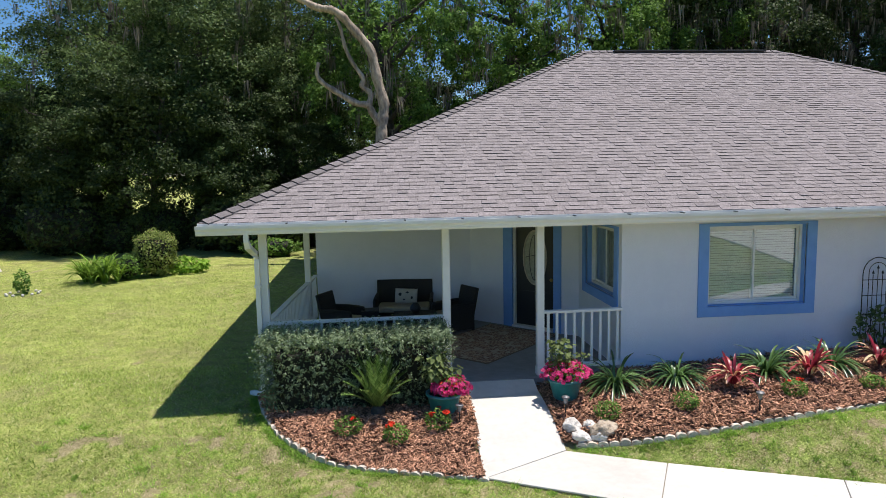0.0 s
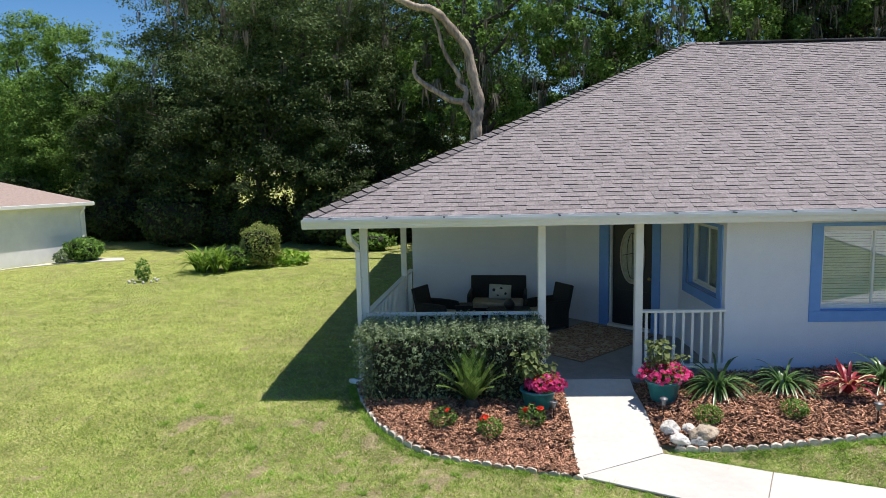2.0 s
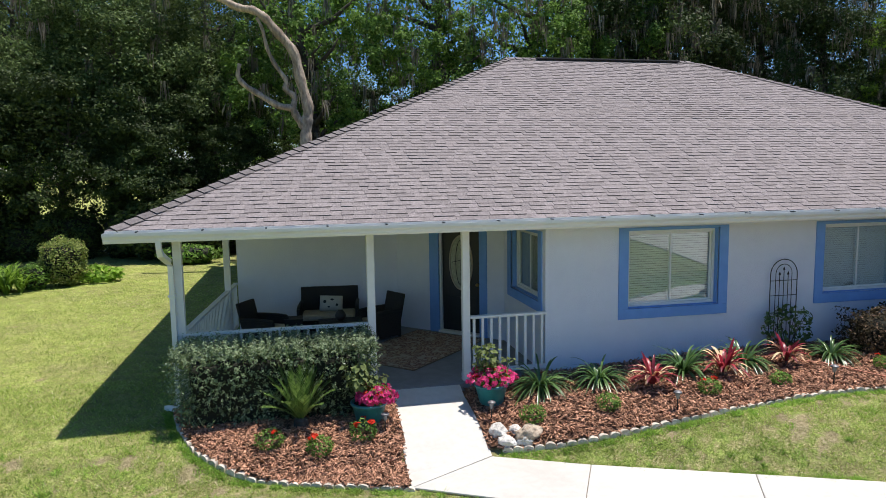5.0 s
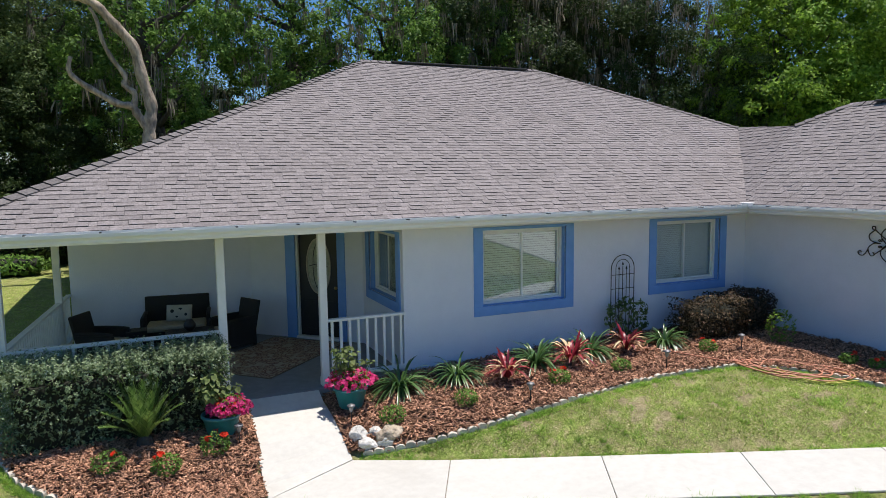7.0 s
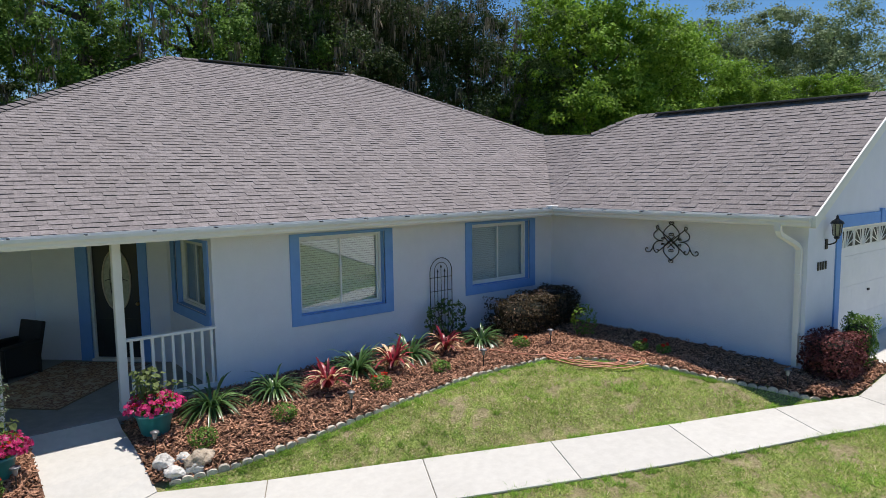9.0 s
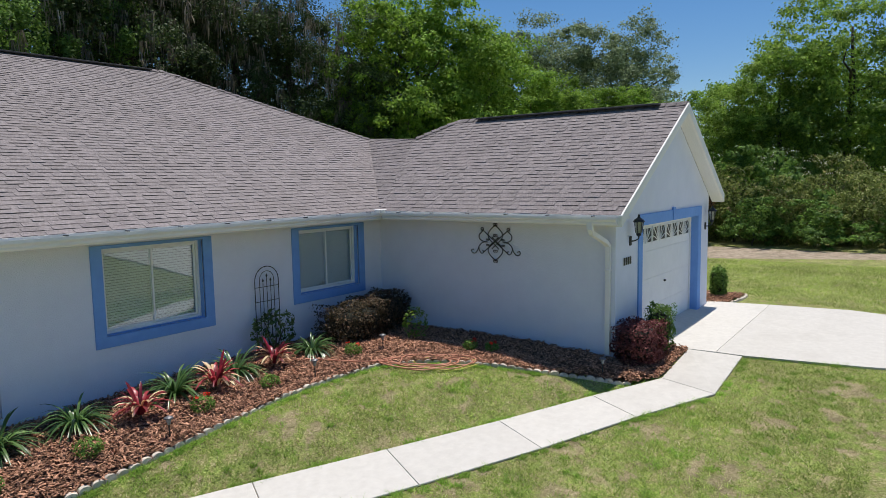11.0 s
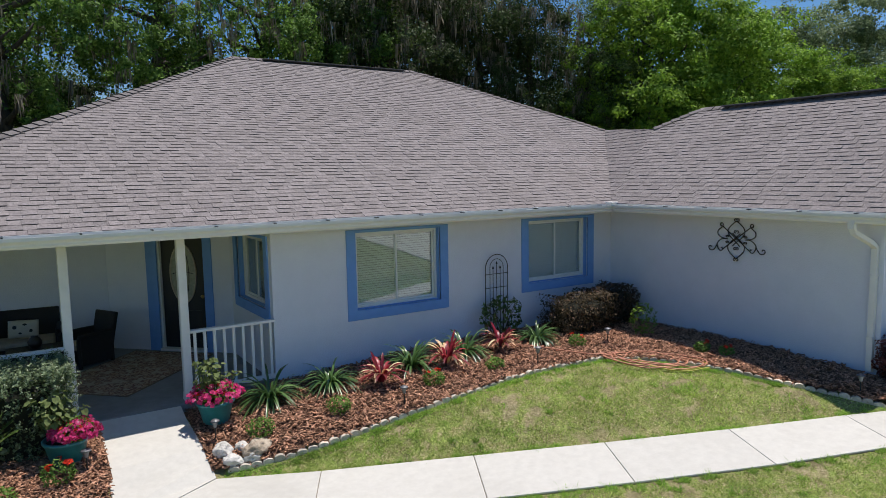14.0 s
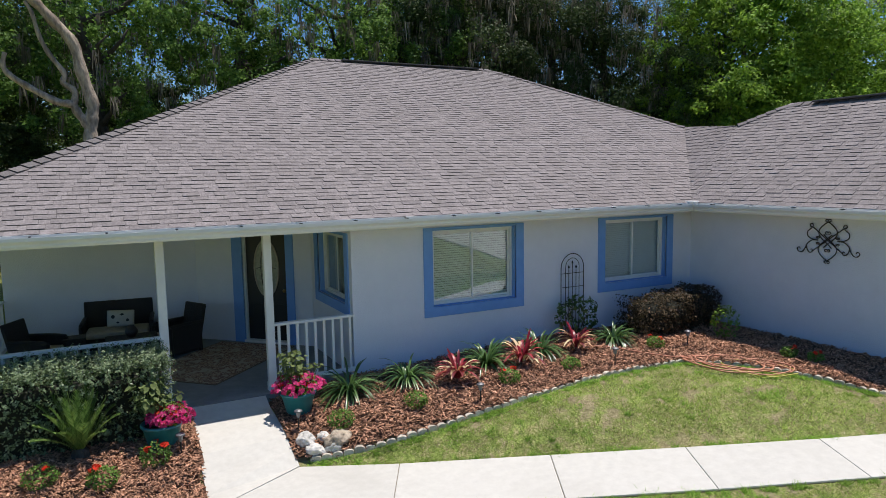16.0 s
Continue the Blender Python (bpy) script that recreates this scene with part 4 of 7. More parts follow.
def trunk_mesh(name, seed, height, r0, lean=0.6, limbs=6, base=2.5, reach=3.0):
    rng = random.Random(seed)
    bm = bmesh.new()
    pts, rad = [Vector((0, 0, -0.4))], [r0 * 1.5]
    n = 8
    dx, dy = rng.uniform(-lean, lean), rng.uniform(-lean, lean)
    for i in range(1, n + 1):
        t = i / n
        pts.append(Vector((dx * t * t + rng.uniform(-0.12, 0.12), dy * t * t + rng.uniform(-0.12, 0.12), height * t)))
        rad.append(r0 * (1 - 0.8 * t))
    tube(pts, rad, 9, bm)
    for k in range(limbs):
        t = rng.uniform(base / height, 0.9)
        i = int(t * n)
        p = pts[i].lerp(pts[min(i + 1, n)], t * n - i)
        a = rng.uniform(0, 6.28)
        ln = reach * rng.uniform(0.5, 1.1)
        q = [p]
        for j in range(1, 5):
            q.append(p + Vector((math.cos(a), math.sin(a), 0)) * ln * j / 4 + Vector((rng.uniform(-.2, .2), rng.uniform(-.2, .2), ln * 0.5 * (j / 4) ** 1.4)))
        tube(q, [r0 * 0.38 * (1 - 0.2 * j) for j in range(5)], 6, bm)
    return bm_mesh(name, bm, M_BARK, True)


def moss_mesh(name, seed, radius, z0, z1, strands):
    """Grey moss in hanging beards: thin tapered strips."""
    rng = np.random.default_rng(seed)
    vs = []
    for i in range(strands):
        ang, r = rng.uniform(0, 6.28), radius * math.sqrt(rng.uniform(0, 1))
        x, y, z = r * math.cos(ang), r * math.sin(ang), rng.uniform(z0, z1)
        for k in range(14):
            px, py = x + rng.normal() * 0.08, y + rng.normal() * 0.08
            ln, w, a = rng.uniform(0.2, 1.0), rng.uniform(0.008, 0.024), rng.uniform(0, 3.14)
            cx, cy = math.cos(a) * w, math.sin(a) * w
            sx, sy = rng.normal() * 0.06, rng.normal() * 0.06
            vs += [(px - cx, py - cy, z), (px + cx, py + cy, z), (px + sx + cx * 0.7, py + sy + cy * 0.7, z - ln * 0.6), (px + sx, py + sy, z - ln)]
    return quads_mesh(name, vs, 4, M_MOSS)


def tree(seed, height, radius, base, leaves, size, material, r0, label, moss=0, lobes=24, per=10, lean=0.6, category="tree", group="trees round the house", limbs=6, droop=0.0, heart=1.1, fill=0.14, up=0.35, tight=1.0):
    ob = thing("tree", label, category, group)
    part("trunk", trunk_mesh("trunk", seed, height * 0.8, r0, lean, limbs, base * 0.8 + 0.6, radius * 0.68), None, ob)
    part("crown", crown_mesh("crown", seed + 1, height, radius, base, leaves, size, material, lobes, per, droop, heart, fill, up, tight), None, ob)
    if moss:
        beard = part("moss", moss_mesh("moss", seed + 2, radius * 0.9, base + 0.5, height * 0.85, moss), None, ob)
        tagged(beard, "hanging grey moss", kind="stuff")
    return ob


def place(ob, spots, first=True):
    for i, (x, y, turn, s) in enumerate(spots):
        m = Matrix.LocRotScale((x, y, ground_z(x, y)), Euler((0, 0, radians(turn))), (1, 1, 1))
        if i == 0:
            ob.matrix_basis = m @ Matrix.Diagonal((s, s, s, 1))
        else:
            c = copy_thing(ob, m)
            c.scale = (s, s, s)


def build_forest():
    dark = tree(11, 14.5, 4.4, 2.0, 54000, 0.125, M_LEAF_DARK, 0.3, "tall dark green oak at the edge of the woods", 60, 46, 13, up=0.7)
    place(dark, [(-15.2, 23.0, 0, 1.0), (-11.0, 22.0, 70, 1.0), (-7.4, 23.0, 140, 0.95), (-13.0, 28.5, 200, 1.15), (-8.5, 28.5, 300, 1.15),
                 (-17.6, 28.5, 20, 1.0), (-4.2, 29.5, 77, 1.05), (22.2, 15.4, 40, 0.86)])
    low = tree(15, 8.0, 3.2, 0.3, 36000, 0.12, M_LEAF_DARK_SHADE, 0.18, "lower dark green tree in the edge of the woods", 0, 26, 10)
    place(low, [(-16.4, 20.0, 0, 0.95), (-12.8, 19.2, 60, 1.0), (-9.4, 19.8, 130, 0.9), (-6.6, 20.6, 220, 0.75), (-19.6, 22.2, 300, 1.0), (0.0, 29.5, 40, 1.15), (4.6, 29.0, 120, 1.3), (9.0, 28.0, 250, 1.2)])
    mid = tree(21, 12.0, 4.0, 0.5, 50000, 0.15, M_LEAF_MID, 0.25, "leafy mid-green tree of the woods", 0, 44, 12, fill=0.12, up=0.4, tight=0.85)
    place(mid, [(-23.6, 25.0, 10, 0.86), (-27.0, 26.0, 100, 0.95), (-31.0, 29, 160, 0.9), (-20.8, 24.5, 30, 0.72), (25.0, 16.2, 60, 1.05)])
    mossy = tree(31, 15, 4.4, 4.0, 27000, 0.14, M_LEAF_MID, 0.42, "mossy live oak with open crown behind the roof", 120, 20, 8, 1.4, limbs=13, droop=1.0, heart=1.2, fill=0.16, up=0.4, tight=0.5)
    place(mossy, [(-2.6, 20.5, 0, 1.0), (2.2, 21.5, 80, 1.05), (6.4, 20.6, 170, 0.95), (9.6, 21.0, 260, 1.0)])
    heavy = tree(35, 15, 3.4, 1.5, 36000, 0.125, M_LEAF_DARK_SHADE, 0.38, "dark live oak hung thickly with grey moss", 330, 26, 10, 0.8, limbs=9, droop=1.0)
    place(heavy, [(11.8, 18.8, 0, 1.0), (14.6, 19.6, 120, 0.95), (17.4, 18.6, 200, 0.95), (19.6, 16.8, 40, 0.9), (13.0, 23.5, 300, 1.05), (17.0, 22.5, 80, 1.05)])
    bright = tree(41, 10, 3.4, 0.3, 42000, 0.145, M_LEAF_BRIGHT, 0.2, "sunlit bright green broadleaf tree", 0, 48, 12, fill=0.12, up=0.4, tight=0.85)
    place(bright, [(23.4, 12.2, 0, 1.24), (25.8, 10.0, 180, 1.08), (28.2, 8.0, 270, 0.84), (31.4, 7.6, 45, 0.80), (32.6, 5.0, 200, 0.78), (28.0, 12.0, 300, 0.95)])
    grey = tree(51, 13, 3.6, 1.0, 44000, 0.145, M_LEAF_GREY, 0.28, "tall grey-green tree beyond the garage", 0, 50, 12, fill=0.22, up=0.4, tight=1.0)
    place(grey, [(37.0, 11.6, 0, 1.08), (39.0, 7.6, 120, 1.04), (34.5, 15.5, 220, 1.0)])
    right = tree(61, 12, 4.0, 0.2, 50000, 0.15, M_LEAF_RIGHT, 0.26, "broad green tree behind the side lawn", 0, 52, 12, fill=0.12, up=0.4, tight=0.8)
    place(right, [(37.2, 0.6, 0, 0.66), (36.8, -2.0, 90, 0.80), (37.0, -5.2, 200, 1.06), (36.5, -9.5, 300, 1.0)])
    far = tree(67, 12, 4.6, 1.0, 16000, 0.22, M_LEAF_BRIGHT, 0.26, "sunlit green tree far behind the woods", 0, 24, 9)
    place(far, [(-1.5, 44, 0, 0.8), (5, 46, 80, 0.8), (11, 43, 170, 0.9), (17, 41, 250, 1.05), (-8, 45, 300, 1.0), (23, 37, 20, 1.0), (-15, 44, 60, 1.0), (-22, 43, 10, 0.95), (-29, 41, 95, 0.9), (-36, 38, 150, 0.9), (42, 2, 0, 0.8), (43, -6, 90, 0.8)])


build_forest()


def bush_mesh(name, seed, w, d, h, leaves, size, material, boxy=0.0, aspect=0.55):
    """A shrub: leaves in an uneven shell over an inner core, boxy when clipped."""
    rng = np.random.default_rng(seed)
    dd = rng.normal(size=(leaves, 3))
    dd /= np.linalg.norm(dd, axis=1)[:, None]
    if boxy:
        m = np.abs(dd).max(1)[:, None]
        cube = dd / m
        q = dd * (1 - boxy) + cube * boxy
    else:
        q = dd
    r = 0.72 + 0.28 * rng.uniform(0, 1, leaves) ** 0.6
    lump = 1 + 0.10 * np.sin(dd[:, 0] * 7 + seed) * np.cos(dd[:, 1] * 6) + 0.07 * np.sin(dd[:, 2] * 9 + dd[:, 0] * 5)
    p = q * (r * lump)[:, None] * np.array([w / 2, d / 2, h / 2]) + np.array([0, 0, h / 2])
    p[:, 2] = np.maximum(p[:, 2], 0.02)
    return quads_mesh(name, leaf_quads(p, size, rng, aspect, 0.3, out=dd), 4, material)


def core_mesh(name, w, d, h, material):
    bm = bmesh.new()
    bmesh.ops.create_icosphere(bm, subdivisions=3, radius=1.0)
    for v in bm.verts:
        m = max(abs(v.co.x), abs(v.co.y), abs(v.co.z))
        v.co = v.co * 0.5 + v.co / m * 0.5
        k = 0.74 + 0.10 * noise.noise(v.co * 2.3)
        v.co = Vector((v.co.x * w / 2 * k, v.co.y * d / 2 * k, h / 2 + v.co.z * h / 2 * k))
    return bm_mesh(name, bm, material, True)


# near-black solid cores: the shade inside shrubs and hedge put into colour
M_INNER_SHADE = plain("inner_shade", (0.018, 0.02, 0.012), 0.95)


def shrub(x, y, w, d, h, leaves, size, material, label, boxy=0.4, seed=1, name="shrub", group="", turn=0, core=True, z=None):
    ob = thing(name, label, "shrub", group, (x, y, ground_z(x, y) if z is None else z), turn)
    part("foliage", bush_mesh("foliage", seed, w, d, h, leaves, size, material, boxy), None, ob)
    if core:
        part("twig_core", core_mesh("twig_core", w, d, h * 0.96, M_INNER_SHADE), None, ob)
    return ob


def build_far():
    # undergrowth along the woods
    rng = random.Random(9)
    g = "undergrowth at the edge of the woods"
    base = shrub(-16, 18.6, 3.6, 2.6, 2.4, 3800, 0.16, M_LEAF_DARK_SHADE, "dark undergrowth thicket at the edge of the woods", 0.1, 71, "thicket", g)
    for i in range(26):
        x = -31 + i * 1.9 + rng.uniform(-0.6, 0.6)
        y = (22.5 if x < -16.0 else 18.9) + rng.uniform(-1.2, 1.8) - (0.0 if x < 8 else (x - 8) * 0.35)
        c = copy_thing(base, pose(x, y, ground_z(x, y) - 0.1, 0, 0, rng.uniform(0, 360)))
        s = rng.uniform(0.8, 1.35)
        c.scale = (s, s, s * rng.uniform(0.8, 1.3))
    gb = "hedgerow across the side lawn"
    b2 = thing("thicket", "rough green hedgerow bush by the dirt track", "shrub", gb, (27.6, -2.0, ground_z(27.6, -2.0) - 0.1))
    part("foliage", crown_mesh("foliage", 73, 3.5, 2.1, -0.6, 11000, 0.12, M_SCRUB, 20, 9, fill=0.2, up=0.4, tight=0.8), None, b2)
    part("stem", trunk_mesh("stem", 74, 2.4, 0.06, 0.3, 5, 0.3, 1.2), None, b2)
    for x, y, s in ((27.4, 0.4, 0.95), (27.5, -4.3, 1.0), (27.8, -6.8, 1.05), (28.2, -9.4, 0.95), (27.6, 3.0, 1.05), (29.9, -0.8, 1.25), (30.2, -5.5, 1.3), (28.6, 6.0, 1.1), (28.6, -12.0, 1.0), (30.4, -9.5, 1.25)):
        c = copy_thing(b2, pose(x, y, ground_z(x, y) - 0.1, 0, 0, (x * 77 + y * 131) % 360))
        c.scale = (s * rng.uniform(0.7, 1.1), s * rng.uniform(0.7, 1.1), s * rng.uniform(0.65, 1.05))
    b3 = thing("thicket", "bright green hedgerow bush by the dirt track", "shrub", gb, (26.0, -3.2, ground_z(26.0, -3.2) - 0.1))
    part("foliage", crown_mesh("foliage", 79, 2.3, 1.25, -0.3, 5000, 0.11, M_LEAF_MID, 14, 8, fill=0.2, up=0.4, tight=0.8), None, b3)
    part("stem", trunk_mesh("stem", 80, 1.5, 0.04, 0.2, 4, 0.2, 0.7), None, b3)
    for x, y, s in ((25.9, 1.6, 0.9), (26.2, -5.6, 1.1), (26.4, -8.2, 0.9), (29.0, -3.4, 1.7), (29.4, 1.4, 1.7), (26.6, -10.8, 1.0)):
        c = copy_thing(b3, pose(x, y, ground_z(x, y) - 0.1, 0, 0, (x * 57 + y * 91) % 360))
        c.scale = (s, s, s * rng.uniform(0.8, 1.2))
    shrub(25.7, -0.9, 1.9, 1.8, 1.9, 2600, 0.11, M_LEAF_RUST, "reddish brown bush in the hedgerow", 0.1, 75, "thicket", gb, z=1.2)
    track = new("dirt_track", mesh_of("dirt_track", [(x, y, ground_z(x, y) + 0.03) for x, y in ((20.6, 14), (24.9, 14), (24.9, 0), (25.2, -14), (26, -40), (22.6, -40), (21.4, -14), (21.0, 0))],
                                      [(0, 1, 2, 7), (7, 2, 3, 6), (6, 3, 4, 5)], M_DIRT))
    tagged(track, "pale bare dirt track along the hedgerow", "track", kind="structure")


build_far()


def neighbour_house():
    """White stucco house across the side lawn; local +x is its sunlit face, the origin its far corner."""
    ob = thing("house", "white stucco neighbouring house with a pinkish shingle roof", "house", at=(-18.15, 15.25, -0.15), turn=-28.7)
    e, h = 0.22, 2.16
    part("wall", box(-0.25, 0, -12, 0, 0, h), M_NWALL, ob)
    part("wall", box(-9, -0.25, -0.25, 0, 0, h), M_NWALL, ob)
    part("wall", box(-9, -8.75, -12, -0.25, 0, h), M_NWALL, ob)
    part("wall", box(-8.75, -0.25, -12, -11.75, 0, h), M_NWALL, ob)
    pts = [Vector((e, e, h)), Vector((e, -12 - e, h)), Vector((-9 - e, -12 - e, h)), Vector((-9 - e, e, h)), Vector((-4.5, -4.5, h + 1.75)), Vector((-4.5, -7.5, h + 1.75))]
    for f in ((0, 1, 5, 4), (1, 2, 5), (2, 3, 4, 5), (3, 0, 4)):
        bm = bmesh.new()
        hi = [bm.verts.new(pts[i] + Vector((0, 0, 0.06))) for i in f]
        lo = [bm.verts.new(pts[i]) for i in f]
        bm.faces.new(hi), bm.faces.new(lo)
        for i in range(len(f)):
            j = (i + 1) % len(f)
            bm.faces.new((hi[i], hi[j], lo[j], lo[i]))
        part("roof", bm, M_NROOF, ob)
    part("soffit", box(-9 - e, e, -12 - e, e, h - 0.1, h - 0.02), M_WHITE, ob)
    part("gutter", box(e, e + 0.11, -12 - e, e, h - 0.08, h + 0.05, 0.012), M_GUTTER, ob)
    part("downspout", box(0.0, 0.08, -0.22, -0.12, 0.0, h - 0.35, 0.01), M_GUTTER, ob)
    part("elbow", tube([(e + 0.05, -0.17, h - 0.06), (e + 0.04, -0.17, h - 0.16), (0.05, -0.17, h - 0.36)], 0.05, 6), M_GUTTER, ob)


M_NWALL = surf("neighbour_stucco", (0.72, 0.71, 0.68), (0.8, 0.79, 0.76), 3, 0.9, 0.3, 40)
M_NROOF = surf("neighbour_shingle", (0.24, 0.18, 0.15), (0.37, 0.295, 0.25), 14, 0.95, 0.6, 60, stretch=(1, 1, 6))
neighbour_house()


def dead_tree():
    """A bare pale forked trunk that rises behind the roof."""
    ob = thing("bare_tree", "bare pale crooked tree trunk behind the roof", "tree", at=(-3.3, 14.0, -0.2))
    def limb(name, pts, r):
        s = smoothed(pts, 5)
        part(name, tube(s, [(r[0] + (r[1] - r[0]) * i / (len(s) - 1)) * (1 + 0.1 * math.sin(i * 1.3) + 0.07 * math.sin(i * 3.1 + 1)) for i in range(len(s))], 10), M_DEADWOOD, ob, smooth=True)
    limb("trunk", [(0.1, 0, -0.2), (0.06, 0, 2.0), (-0.02, 0, 4.18), (0.03, 0, 5.04), (0.1, 0, 5.55), (-0.12, 0, 6.45), (-0.3, 0, 7.34), (-0.8, 0, 7.98), (-1.23, 0, 8.48), (-1.6, 0.05, 8.7), (-2.1, 0.1, 8.8), (-3.0, 0.3, 9.3)], (0.225, 0.105))
    limb("fork", [(0.0, 0, 4.8), (-0.3, -0.03, 5.26), (-0.45, -0.05, 5.52), (-0.86, -0.05, 5.6), (-1.56, -0.05, 6.01), (-2.0, -0.05, 6.33), (-2.13, -0.05, 6.6), (-2.06, -0.05, 6.95)], (0.14, 0.06))
    limb("branch", [(-0.4, -0.05, 5.5), (-0.36, 0, 5.92), (-0.64, 0, 6.17), (-0.6, 0, 6.45), (-0.94, 0, 6.97), (-1.16, 0, 7.47), (-1.3, 0, 8.11), (-1.46, 0, 8.45)], (0.10, 0.05))


dead_tree()
# planting on the side lawn
shrub(-10.5, 12.0, 1.28, 1.2, 1.45, 4800, 0.075, M_SCRUB, "rounded yellow-green shrub on the side lawn", 0.2, 171)
shrub(-11.15, 11.55, 0.9, 0.8, 0.75, 1500, 0.08, M_LEAF_MID, "low green shrub on the side lawn", 0.1, 172)
shrub(-13.2, 9.4, 0.42, 0.42, 0.66, 380, 0.08, M_LEAF_MID, "small open young shrub ringed with pale stones", 0.0, 173, core=False)
for k in range(11):
    a = k * 0.571
    rk = bmesh.new()
    bmesh.ops.create_icosphere(rk, subdivisions=2, radius=0.042)
    ob = new("ring_stone", bm_mesh("ring_stone", rk, M_ROCK_W, True))
    ob.matrix_basis = pose(-13.2 + 0.4 * math.cos(a), 9.4 + 0.4 * math.sin(a), ground_z(-12.9, 9.4) + 0.03, 20 * k, 0, 30 * k)
    tagged(ob, "small pale stone round a young shrub", "stone", "stones round the young shrub")
shrub(-17.75, 14.3, 1.35, 1.3, 0.85, 1900, 0.12, M_LEAF_MID, "spreading green shrub by the neighbouring house", 0.1, 174)
shrub(-18.2, 13.6, 0.5, 0.5, 0.45, 260, 0.12, M_LEAF_GREY, "small grey-green tuft by the neighbouring wall", 0.0, 175, core=False)
shrub(-9.75, 12.5, 1.5, 1.0, 0.5, 520, 0.17, M_LEAF_BRIGHT, "low broad-leaved plants beside the lawn shrub", 0.0, 176, core=False)
shrub(-7.6, 16.2, 2.2, 1.4, 0.7, 1000, 0.16, M_LEAF_MID, "leafy green border plants by the woods", 0.0, 177)


# ---- windows, doors and fittings of the house ----
def framed_window(name, ax, hole, face, depth, label, blind=True):
    """Surround, frame, two sliding sashes, panes and sill. ax: wall runs along x (outside to -y) or along y (outside to -x)."""
    a0, a1, z0, z1 = hole

    def bx(u0, u1, w0, w1, lo, hi, bevel=0.004):
        if ax == "x":
            return box(u0, u1, face + w0, face + w1, lo, hi, bevel)
        return box(face + w0, face + w1, u0, u1, lo, hi, bevel)
    root = tagged(new(name), label, "window", kind="structure")
    t = 0.16
    for q in ((a0 - t, a1 + t, -0.022, 0.02, z0 - t, z0), (a0 - t, a0, -0.022, 0.02, z0, z1 + 0.04), (a1, a1 + t, -0.022, 0.02, z0, z1 + 0.04)):
        part("surround", bx(*q), M_TRIM, root, "raised blue stucco surround")
    part("surround", bx(a0, a1, -0.022, 0.02, z1, z1 + 0.04), M_TRIM, root, "raised blue stucco surround")
    # painted reveal round the set-back frame
    for q in ((a0, a1, 0.0205, 0.10, z0, z0 + 0.012), (a0, a1, 0.0205, 0.10, z1 - 0.012, z1), (a0, a0 + 0.012, 0.0205, 0.10, z0 + 0.012, z1 - 0.012), (a1 - 0.012, a1, 0.0205, 0.10, z0 + 0.012, z1 - 0.012)):
        part("reveal", bx(*q, 0.002), M_TRIM, root, "blue painted reveal")
    f = 0.05
    for q in ((a0, a1, 0.10, 0.17, z0, z0 + f), (a0, a1, 0.10, 0.17, z1 - f, z1), (a0, a0 + f, 0.10, 0.17, z0 + f, z1 - f), (a1 - f, a1, 0.10, 0.17, z0 + f, z1 - f)):
        part("window_frame", bx(*q), M_VINYL, root)
    mid = (a0 + a1) / 2
    g = 0.032
    for k, (u, v, w) in enumerate(((a0 + f, mid + 0.02, 0.11), (mid - 0.02, a1 - f, 0.135))):
        sash = part("sash", bx(u, v, w, w + 0.022, z0 + f, z0 + f + g), M_VINYL, root)
        part("rail", bx(u, v, w, w + 0.022, z1 - f - g, z1 - f), M_VINYL, sash)
        part("stile", bx(u, u + g, w, w + 0.022, z0 + f + g, z1 - f - g), M_VINYL, sash)
        part("stile", bx(v - g, v, w, w + 0.022, z0 + f + g, z1 - f - g), M_VINYL, sash)
        pane = part("pane", bx(u + g, v - g, w + 0.008, w + 0.013, z0 + f + g, z1 - f - g, 0), M_GLASS, sash)
        pane.visible_shadow = False
    if blind:
        bl = thing("window_blind", "closed white slatted blind behind the window glass", "blind", "window blinds")
        n = 31
        sl = bx(a0 + 0.03, a1 - 0.03, 0.195, 0.199, z0 + 0.02, z0 + 0.053, 0)
        me = bm_mesh("slat", sl, M_BLIND)
        for i in range(n):
            ob = new("slat", me)
            ob.location.z = (z1 - z0 - 0.08) * i / (n - 1)
            ob.location.y, ob.location.x = (0.004 * (i % 2), 0) if ax == "x" else (0, 0.004 * (i % 2))
            ob.parent = bl
        part("head_rail", bx(a0 + 0.02, a1 - 0.02, 0.185, 0.22, z1 - 0.05, z1, 0.003), M_BLIND, bl)
    return root


framed_window("window_1", "x", WIN_A, 0.0, 0.2, "white sliding window in a broad blue surround")
framed_window("window_2", "x", WIN_B, 0.0, 0.2, "white sliding window in a blue surround by the inner corner")
framed_window("window_3", "y", WIN_S, 0.0, 0.2, "shaded white sliding window with blue surround on the porch", True)


